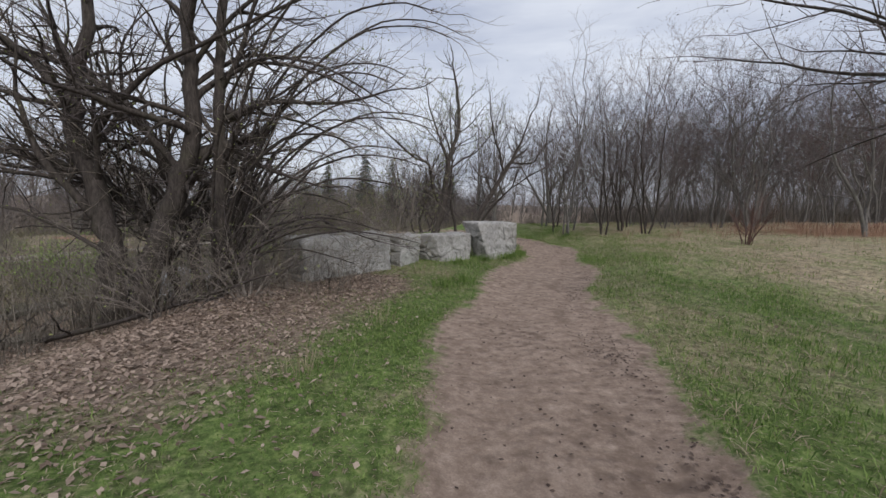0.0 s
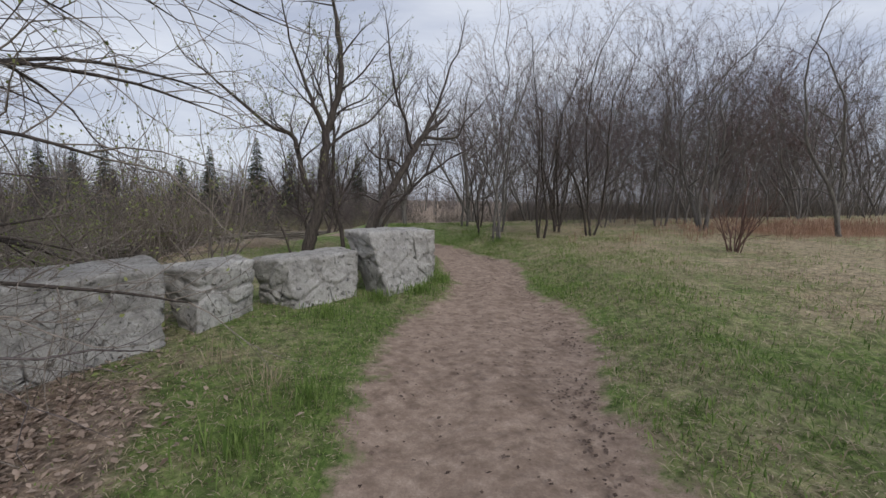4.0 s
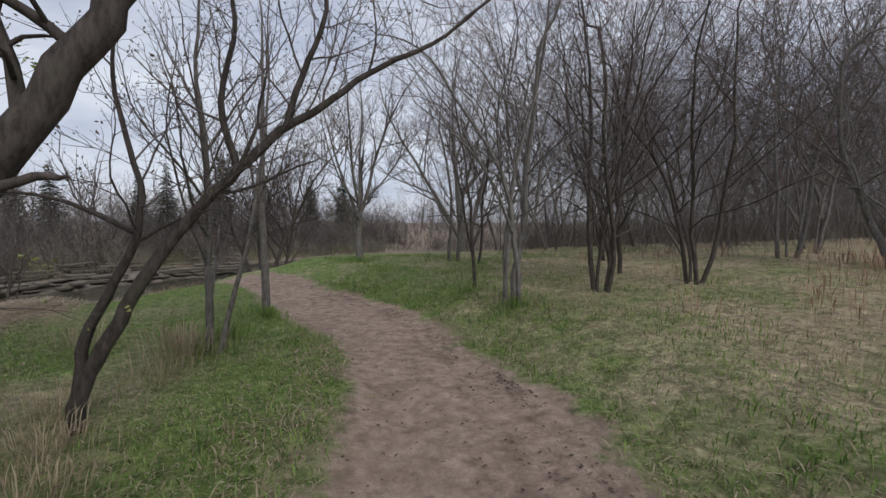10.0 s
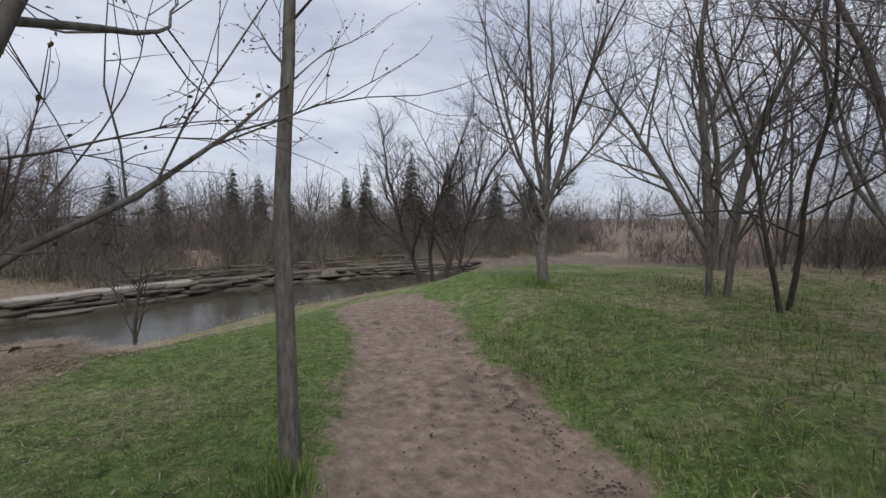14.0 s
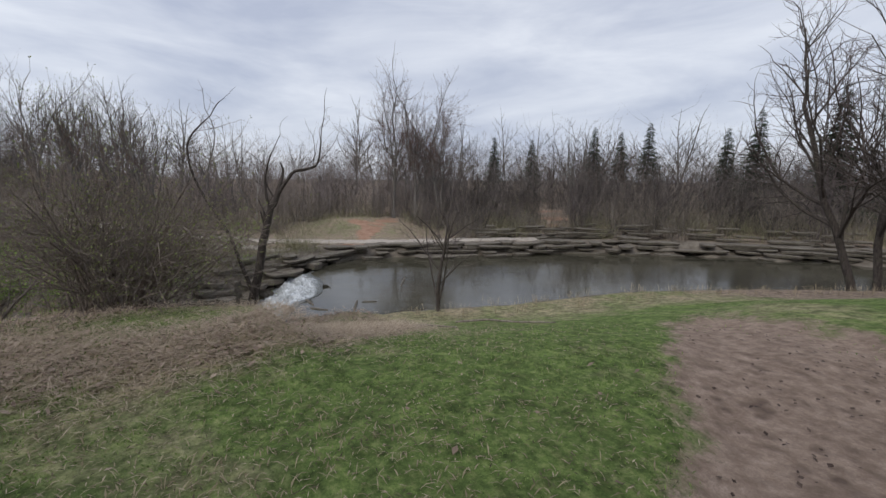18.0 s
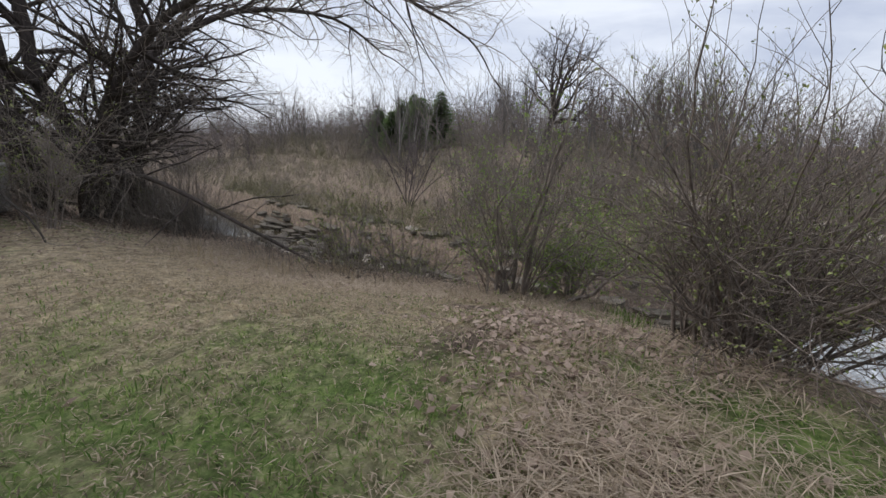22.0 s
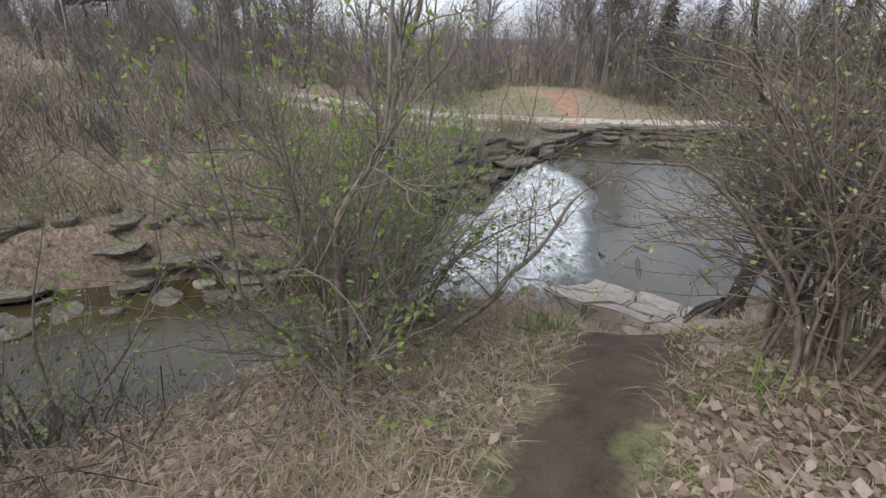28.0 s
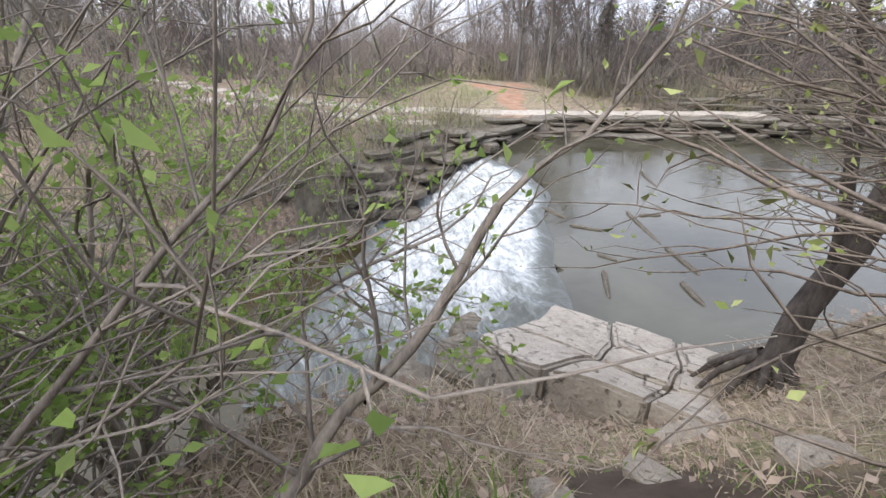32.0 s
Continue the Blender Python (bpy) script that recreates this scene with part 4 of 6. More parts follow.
    t.guided([(1.18, 0.16, 2.18), (0.95, 0.1, 2.35), (0.6, 0.05, 2.4), (0.35, 0, 2.7)], 0.028, 0.01, 8, 0.6, twigs, 2, 0.2)
    t.guided([(0.45, 0, 0.9), (0.68, -0.05, 1.33), (0.82, -0.03, 1.5), (1.1, 0, 1.62)], 0.035, 0.02, 1, 0.12, twigs, 3, 0.5)
    tree_parts(t, ob, M_BARK_DARK, M_TWIG, BUDS)
    ob = thing("slanting_tree", pose(1.25, 16.6, 0), "thin two-stemmed slanting tree arching over the trail's edge", "tree")
    t = Tree(29)
    t.guided([(-0.12, 0, -0.2), (-0.06, 0, 0.29), (0.15, 0, 0.67), (0.34, 0, 1.02), (0.67, 0, 1.47), (0.98, 0, 1.81), (1.29, 0, 2.1), (1.56, 0, 2.28), (1.89, 0, 2.54), (2.27, 0, 2.73)], 0.058, 0.018, 9, 0.8, twigs, 1, 0.45)
    t.guided([(-0.13, 0.02, -0.2), (-0.08, 0.02, 0.3), (-0.02, 0, 0.64), (0.16, 0.02, 1.02), (0.31, 0.04, 1.37), (0.33, 0.04, 1.7), (0.2, 0.05, 2.3)], 0.05, 0.016, 6, 0.7, twigs, 1, 0.6)
    t.guided([(0.31, 0.04, 1.35), (0.08, 0, 1.49), (-0.18, -0.02, 1.6), (-0.6, 0, 1.65)], 0.022, 0.008, 6, 0.5, twigs, 2, 0.2)
    t.guided([(1.3, 0, 2.1), (1.42, 0.03, 2.5), (1.6, 0.06, 3.0), (1.55, 0.1, 3.6)], 0.03, 0.012, 8, 0.7, twigs, 1, 0.2)
    t.guided([(0.98, 0, 1.81), (0.85, 0.1, 2.3), (0.95, 0.15, 2.9), (0.8, 0.2, 3.5)], 0.03, 0.012, 8, 0.7, twigs, 1, 0.2)
    tree_parts(t, ob, M_BARK_DARK, M_TWIG, BUDS)
    # saplings beside the trail
    small_tree("sapling_cluster", 1.45, 18.35, [((0, 0, 0), (-0.06, 0.02, 1), 2.7, 0.05), ((-0.08, 0.06, 0), (-0.02, 0.08, 1), 2.2, 0.024), ((0.1, 0, 0), (0.27, 0.1, 1), 3.2, 0.034)], 23, "three slim grey stems growing beside the trail", up, M_BARK, M_TWIG, BUDS)
    small_tree("young_tree", 1.67, 20.3, [((0, 0, 0), (0.015, 0.0, 1), 3.4, 0.066)], 27, "young straight tree with scarred grey bark", spec(levels=3, kids=(9, 4, 3, 0), first=(0.68, 0.3, 0.2, 0), spread=(35, 60), short=(0.14, 0.5, 0.5), thin=(0.22, 0.36), crook=0.05), M_BARK, M_TWIG, BUDS)
    small_tree("crown_tree", 3.14, 26.5, [((0, 0, 0), (0.0, 0.0, 1), 2.1, 0.12), ((0, 0, 1.3), (-0.4, 0.1, 1), 2.9, 0.05), ((0, 0, 1.4), (0.35, -0.15, 1), 3.1, 0.055), ((0, 0, 1.6), (0.05, 0.4, 1), 3.0, 0.05), ((0, 0, 1.6), (-0.15, -0.35, 1), 2.9, 0.05), ((0, 0, 1.7), (-0.7, -0.2, 0.8), 2.3, 0.035), ((0, 0, 1.7), (0.7, 0.2, 0.8), 2.3, 0.035)], 25, "round-crowned small tree in bud on the grass", spec(levels=3, kids=(8, 7, 5, 0), spread=(25, 58), short=(0.5, 0.55, 0.6)), M_BARK, M_TWIG, BUDS)
    small_tree("field_tree", 7.1, 29.6, [((0, 0, 0), (-0.15, 0, 1), 4.4, 0.15), ((0.15, 0, 0), (0.2, 0.1, 1), 4.2, 0.12), ((-0.1, 0, 0.5), (-0.6, 0, 1), 4.0, 0.09)], 26, "grey forked tree at the wood's edge", up, M_BARK, M_TWIG, BUDS)
    for k, (x, y, r, h, n) in enumerate([(5.0, 20.7, 0.045, 3.8, 1), (5.34, 19.4, 0.07, 4.2, 3), (7.1, 19.9, 0.06, 4.2, 4), (5.8, 25.6, 0.08, 4.2, 2), (6.2, 24.5, 0.07, 4.0, 2), (13.3, 19.7, 0.09, 4.2, 4), (8.95, 19.95, 0.055, 4.0, 4), (15.2, 16.5, 0.13, 4.4, 2), (8.6, 21.8, 0.07, 4.0, 2), (6.4, 22.4, 0.06, 4.0, 2), (9.6, 23.8, 0.08, 4.2, 3)]):
        rng = random.Random(k)
        stems = [((0.12 * math.cos(a), 0.12 * math.sin(a), 0), (0.17 * math.cos(a), 0.17 * math.sin(a), 1), h * rng.uniform(0.85, 1.1), r * rng.uniform(0.5, 0.85)) for a in (i * 6.28 / n + k for i in range(n))]
        small_tree("path_tree", x, y, stems, 40 + k, "bare grey tree with thin upright twigs", spec(levels=3, crook=0.19, kids=(9, 6, 4, 0), first=(0.2, 0.2, 0.2, 0), thin=(0.35, 0.5), spread=(25, 60), rise=(0.06, 0.05, 0.04, 0.03)), M_BARK if k % 2 else M_BARK_DARK, M_TWIG, BUDS, "trees along the trail")
    # by the water
    full = spec(levels=3, kids=(10, 8, 6, 0), crook=0.13, spread=(25, 58), least=0.007, short=(0.55, 0.6, 0.6))
    small_tree("shore_tree", -1.75, 36.5, [((0.2, 0, 0), (0.16, 0, 1), 6.3, 0.13), ((-0.2, 0, 0), (-0.24, 0.1, 1), 6.1, 0.12), ((0, 0.2, 0), (-0.03, 0.15, 1), 6.8, 0.11), ((0.5, 0.4, 0), (0.32, 0.2, 1), 5.6, 0.10)], 31, "many-stemmed bare tree at the water's edge", full, M_BARK_DARK, M_TWIG)
    for k, (x, y, h) in enumerate([(-29.5, 35.5, 7.2), (-26.4, 38.0, 6.6), (-33.0, 40.0, 7.4), (-27.8, 36.6, 5.8)]):
        small_tree("far_tree", x, y, [((0, 0, 0), (0.08 * (-1) ** k, 0.05, 1), h, 0.11), ((0.2, 0.1, 0), (-0.22, 0.1, 1), h * 0.85, 0.08)], 210 + k, "tall fine-twigged bare tree behind the clay path", full, M_BARK, M_TWIG_RED, None, "tall far bank trees")
    small_tree("shore_sapling", -5.08, 25.17, [((0, 0, 0), (-0.1, 0, 1), 1.6, 0.045), ((0.05, 0, 0.3), (0.35, 0.1, 1), 1.5, 0.02), ((-0.05, 0, 0.3), (-0.3, 0, 1), 1.5, 0.02)], 32, "small crooked sapling on the grassy bank", spec(levels=3, kids=(5, 4, 3, 0), crook=0.12), M_BARK_DARK, M_TWIG)
    r, f = Vector((0.306, 0.952, 0)), Vector((-0.952, 0.306, 0))
    snag = spec(levels=3, kids=(3, 3, 2, 0), crook=0.14, spread=(30, 65), rise=(0.03, 0.08, 0.08, 0.04), short=(0.6, 0.5, 0.45))
    ob = thing("dead_snag", planted(-6.45, 21.9), "leaning half-dead tree with exposed roots by the slab", "tree")
    t = Tree(33)
    t.guided([at(-0.02, 0), at(0.1, 0.45), at(0.3, 1.3), at(0.53, 2.33), at(0.67, 2.65)], 0.1, 0.05, 3, 0.5, snag, 2, 0.6)
    t.guided([at(0.67, 2.65), at(0.95, 3.07), at(1.2, 3.15), at(1.4, 3.26), at(1.46, 3.7)], 0.035, 0.012, 6, 0.6, snag, 2, 0.2)
    t.guided([at(0.55, 2.4), at(0.5, 2.9), at(0.62, 3.4)], 0.03, 0.01, 4, 0.5, snag, 2, 0.2)
    t.guided([at(0.2, 0.9), at(0.0, 1.6), at(-0.17, 2.1), at(-0.54, 2.8), at(-0.68, 3.5), at(-0.4, 3.9)], 0.04, 0.012, 8, 0.6, snag, 2, 0.35)
    for k in range(11):
        a = k * 0.57
        t.guided([(0.06 * math.cos(a), 0.06 * math.sin(a), 0.28), (0.25 * math.cos(a), 0.25 * math.sin(a), 0.1), (0.42 * math.cos(a), 0.42 * math.sin(a), -0.2)], 0.035, 0.012, 0, 0.2, snag, 3)
    tree_parts(t, ob, M_BARK_DARK, M_TWIG, None)
    # beside the start: only its branches reach over the field
    small_tree("field_edge_tree", 6.6, 4.2, [((0, 0, 0), (-0.15, 0.1, 1), 3.4, 0.12), ((0, 0, 1.6), (-0.75, 0.55, 0.6), 3.0, 0.05), ((0, 0, 2.2), (-0.6, 0.7, 0.4), 2.8, 0.045)], 37, "bare tree beside the field with low spreading branches", spec(levels=3, kids=(6, 6, 5, 0), rise=(0.0, 0.0, 0.0, 0.0), spread=(30, 60)), M_BARK_DARK, M_TWIG, BUDS)


near_trees()


def shrub(name, x, y, n, height, spread, seed, label, leaf=LEAVES, kids=(5, 4, 0), bark=None, r=0.018, lean=(0, 0), droop=0.0, group="", foot=0.18, least=0.0026, crook=0.13, shun=None, limbs=()):
    ob = thing(name, planted(x, y, sink=0.04), label, "shrub", group)
    t = Tree(seed)
    rng = random.Random(seed)
    sp = spec(least=least, levels=2, kids=kids, seg=(6, 4, 3, 3) if least < 0.005 else (5, 3, 2, 2), crook=crook, rise=(-droop, 0.02 - droop, 0.02, 0), short=(0.55, 0.5, 0.5), spread=(25, 65), first=(0.25, 0.2, 0.2, 0))
    for k in range(n):
        a, w = rng.uniform(0, 6.28), rng.uniform(0.1, 1.0) * spread
        if shun is not None and math.cos(a - radians(shun)) > 0.5:
            w *= 0.3
        off = (foot * math.cos(a) * rng.random(), foot * math.sin(a) * rng.random(), 0)
        t.branch(off, (w * math.cos(a) + lean[0], w * math.sin(a) + lean[1], 1), height * 0.62 * rng.uniform(0.6, 1.15), r * rng.uniform(0.6, 1.3), 0, sp)
    for pts, r0, n in limbs:
        t.guided([(a, b, c - ob.matrix_basis.translation.z) for a, b, c in pts], r0, r0 * 0.35, n, 0.5, sp, 1, 0.3)
    tree_parts(t, ob, bark or M_SHRUB, bark or M_SHRUB, leaf)
    return ob


def shrubs():
    shrub("round_bush", -4.72, 20.38, 90, 2.5, 0.9, 61, "dense rounded grey bush of arching stems", (0.016, 0.5, 2, M_BUDLEAF, "budding"), (8, 6, 0), M_SHRUB_DARK, 0.016, lean=(0.05, 0.08), droop=0.1, foot=0.5, crook=0.16, least=0.0022, shun=258)
    shrub("leafing_bush", -6.2, 17.85, 15, 2.5, 0.7, 62, "leafing many-stemmed bush on the bank", (0.019, 0.5, 2, M_LEAF, "foliage"), (10, 6, 0), None, 0.014, droop=0.0, crook=0.16, foot=0.25, limbs=[
        ([(0, -0.1, -1.0), (0.02, -0.04, -0.18), (0, -0.13, 0.26), (-0.05, -0.3, 0.58), (-0.1, -0.46, 0.8), (-0.1, -0.7, 1.3)], 0.036, 9),
        ([(0, 0.05, -1.0), (0, 0.17, -0.01), (0, 0.32, 0.6), (-0.05, 0.38, 1.06), (0, 0.51, 1.36), (0, 0.6, 1.9)], 0.034, 10),
        ([(0.01, -0.04, -0.2), (0, 0.17, 0.37), (0.05, 0.34, 0.85), (0.1, 0.4, 1.4)], 0.026, 8),
        ([(-0.05, 0.45, -1.1), (0, 0.69, -0.75), (0, 1.01, -0.57), (0, 1.18, -0.35), (0.05, 1.37, -0.15), (0.05, 1.6, 0.2)], 0.034, 8),
        ([(0, -0.15, -1.0), (0, -0.35, -0.37), (0, -0.57, 0.07), (0, -0.7, 0.3), (-0.1, -1.1, 0.6)], 0.024, 8)])
    shrub("path_bush", -5.75, 17.75, 9, 2.2, 0.55, 68, "crooked grey bush leaning over the muddy path", (0.022, 0.6, 3, M_LEAF, "foliage"), (8, 5, 0), None, 0.011, crook=0.18, shun=40, limbs=[
        ([(0, 0, -0.6), (0.05, 0.02, 0.1), (0.15, 0.05, 0.5), (0.15, 0.2, 0.72), (0.15, 0.28, 0.9), (0.1, 0.35, 1.4)], 0.022, 9),
        ([(0.15, 0.26, 0.85), (0.1, 0.4, 0.95), (0.05, 0.6, 1.15)], 0.011, 5)])
    shrub("leafing_bush", -6.8, 18.35, 14, 1.7, 0.65, 66, "low leafing bush above the fall", LEAVES, (9, 6, 0), None, 0.016, droop=0.07, crook=0.2)
    shrub("bank_shrub", -6.3, 15.8, 20, 2.1, 0.5, 64, "thin pale shrub above the pool", GREEN, (5, 4, 0))
    shrub("bank_shrub", -5.9, 14.9, 16, 1.7, 0.6, 67, "thin pale shrub above the pool", GREEN, (5, 4, 0))
    shrub("field_shrub", 9.9, 14.9, 12, 2.0, 0.5, 65, "bare brown shrub standing in dry grass", None, (5, 4, 0), M_TWIG_RED)
    for k, (x, y) in enumerate([(-15.6, 21.0), (-15.2, 19.4), (-16.4, 22.6), (-15.0, 17.6), (-17.2, 20.2), (-16.2, 18.3)]):
        shrub("far_leafing_bush", x, y, 10, 2.4, 0.9, 110 + k, "low green leafing bush above the pool", (0.05, 0.9, 3, M_LEAF, "foliage"), (4, 3, 0), None, 0.02, group="green bushes above the pool", least=0.006)
    # undergrowth below the big tree
    for k, (x, y) in enumerate([(-3.1, 9.0), (-2.3, 9.9), (-5.3, 9.9), (-2.9, 7.7), (-3.9, 7.2)]):
        shrub("bank_bramble", x, y, 20, 2.0, 1.2, 70 + k, "brambly bare shrub below the big tree", (0.016, 0.4, 1, M_BUDLEAF, "budding"), (5, 4, 0), M_SHRUB, 0.010, droop=0.1, group="brambles")
    for k, (x, y, h) in enumerate([(-1.9, 11.9, 3.0), (-1.2, 12.9, 3.2), (-2.9, 11.6, 2.6)]):
        shrub("budding_shrub", x, y, 9, h, 0.4, 170 + k, "tall thin shrub in yellow-green bud behind the boulders", (0.024, 0.7, 2, M_BUDLEAF, "budding"), (7, 5, 0), M_SHRUB, 0.016, group="budding shrubs")
    # far bank shrubs, a few kinds copied about
    rng = random.Random(8)
    firsts = []
    spots = spread_out(85, 6, in_ring(9, 52, 0.9, 4.5), lambda x, y: on_far(x, y, 2.5) & ((x + 22.5) ** 2 + (y - 30.5) ** 2 > 40) & open_far(x, y), 1.7)
    for i, (x, y) in enumerate(spots):
        k = i % 5
        if i < 5:
            firsts.append(shrub("far_shrub", x, y, 9, 3.4, 0.75, 80 + k, "bare twiggy shrub on the far bank", (0.03, 0.3, 1, M_BUDLEAF, "budding") if k % 2 else None, (7, 5, 0), M_TWIG if k < 3 else M_SHRUB, 0.016, group="far bank shrubs", least=0.007, crook=0.17))
        else:
            ob = copy_thing(firsts[k], planted(x, y, rng.uniform(0, 360)))
            s = rng.uniform(0.7, 1.7)
            ob.scale = (s, s, s * rng.uniform(0.8, 1.1))


shrubs()


def spruce_mesh(seed, height, width, point=0.8):
    rng = random.Random(seed)
    V, F = [], []
    tiers = 50
    for k in range(tiers):
        f = k / (tiers - 1)
        z = height * (0.05 + 0.95 * f)
        reach = width * (1 - f) ** point * rng.uniform(0.75, 1.15) + 0.1
        for b in range(10):
            a = b * 0.7 + k * 1.9 + rng.uniform(-0.3, 0.3)
            ll = reach * rng.uniform(0.5, 1.15)
            z = height * min(0.05 + 0.95 * f + rng.uniform(-0.02, 0.02), 1.0)
            d = Vector((math.cos(a), math.sin(a), 0))
            s = Vector((-math.sin(a), math.cos(a), 0))
            for j in range(3):
                u = (j + 0.7) / 3
                p = d * ll * u + Vector((0, 0, z - 0.35 * ll * u * u))
                w = 0.34 * ll * (1.15 - 0.6 * u) + 0.1
                for sign in (-1, 1):
                    q = p + s * sign * w + Vector((0, 0, -0.25 * w + rng.uniform(-0.1, 0.06))) + d * 0.12
                    n = len(V)
                    V += [tuple(p - d * 0.3 * ll / 2), tuple(p * 0.45 + q * 0.55 - d * 0.12 * ll), tuple(q), tuple(p * 0.4 + q * 0.6 + d * 0.22 * ll)]
                    F.append((n, n + 1, n + 2, n + 3))
    return V, np.array(F)


CEDARS = [(-38.5, -8.3, 5.2), (-38, -13, 4.8), (-40, -11.5, 5.4), (-40.5, -9, 5.6), (-42, -7.6, 6), (-43, -12, 6), (-36.5, -10, 4.4)]


def spruces():
    kinds = []
    spots = [(-17, 65, 12.2), (-11.5, 65, 14), (-8, 68, 12.8), (-45.5, 58, 11), (-42, 61.5, 10.5), (-22, 70, 11), (-36.5, 67, 12.5), (-34, 69, 11.5), (-31.5, 71, 12.8), (-3, 74, 12), (1, 78, 13)]
    for i, (x, y, h) in enumerate(spots):
        m = planted(x, y, i * 47)
        if i < 3:
            ob = thing("spruce", m, "dark green pointed spruce above the bare trees", "tree", "spruces")
            V, F = spruce_mesh(i, 10.0, 2.1)
            tk = Tree(i)
            tube([(0, 0, 0), (0, 0, 5), (0, 0, 9.9)], [0.17, 0.1, 0.02], 7, *tk.big)
            part("trunk", wood_mesh("trunk", tk.big, M_BARK_DARK), ob)
            tagged(part("crown", mesh_from("crown", V, F, M_NEEDLE), ob), kind="stuff")
            kinds.append(ob)
        else:
            ob = copy_thing(kinds[i % 3], m)
        ob.scale = (h / 13.5, h / 13.5, h / 13)
    # greener cedars and pale birches downstream
    for i, (x, y, h) in enumerate(CEDARS):
        m = planted(x, y, i * 61)
        if i == 0:
            ob = thing("cedar", m, "rounded green cedar beyond the river", "tree", "cedars")
            V, F = spruce_mesh(31, 10.0, 3.6, 0.45)
            tk = Tree(2)
            tube([(0, 0, 0), (0, 0, 5), (0, 0, 9.6)], [0.2, 0.12, 0.02], 7, *tk.big)
            part("trunk", wood_mesh("trunk", tk.big, M_BARK_DARK), ob)
            tagged(part("crown", mesh_from("crown", V, F, M_CEDAR), ob), kind="stuff")
            cedar = ob
        else:
            ob = copy_thing(cedar, m)
        ob.scale = (h / 10, h / 10, h / 10)
    for k, (x, y) in enumerate([(-31, -3), (-32, -2.6), (-28.5, 9), (-30.5, -4.2), (-33, 26), (-31, 38)]):
        small_tree("birch", x, y, [((0, 0, 0), (0.08 * (-1) ** k, 0.05, 1), 4.2, 0.04), ((0.2, 0, 0), (-0.2, 0.1, 1), 3.2, 0.03)], 90 + k, "slender pale-barked birch on the far bank", spec(levels=2, kids=(6, 4, 0), spread=(20, 45)), M_BIRCH, M_TWIG, None, "birches")
    small_tree("great_tree", -45.5, 3.2, [((0, 0, 0), (-0.12, 0.1, 1), 6.6, 0.36), ((0.5, 0.4, 0), (0.2, 0.15, 1), 6.2, 0.3)], 99, "great bare double-trunked tree beyond the river", spec(levels=4, kids=(7, 6, 5, 3, 0), seg=(8, 6, 4, 3), short=(0.8, 0.62, 0.5, 0.5), first=(0.3, 0.2, 0.2, 0.2), crook=0.16, spread=(30, 68), least=0.014), M_BARK_DARK, M_BARK_DARK)
    for k, (x, y) in enumerate([(-36.5, 13.5), (-38, 15.5), (-37, 17.5), (-41, 19.5), (-35, 19), (-44, 14)]):
        small_tree("budding_tree", x, y, [((0, 0, 0), (0.1 * (-1) ** k, 0.05, 1), 5.6, 0.09), ((0.3, 0.1, 0), (0.25, -0.1, 1), 5.0, 0.07), ((-0.2, 0.1, 0), (-0.25, 0.12, 1), 4.8, 0.06)], 190 + k, "tall grey tree in pale green bud beyond the river", spec(levels=3, kids=(7, 5, 4, 0), seg=(7, 4, 3, 2), spread=(18, 45), crook=0.11, least=0.008), M_BARK, M_TWIG, (0.06, 0.5, 1, M_BUDLEAF, "budding"), "budding trees")


M_CEDAR = leafy("cedar_needles", (0.09, 0.15, 0.05), (0.22, 0.31, 0.12), trans=0.35)
spruces()


# ---------------- thickets ----------------


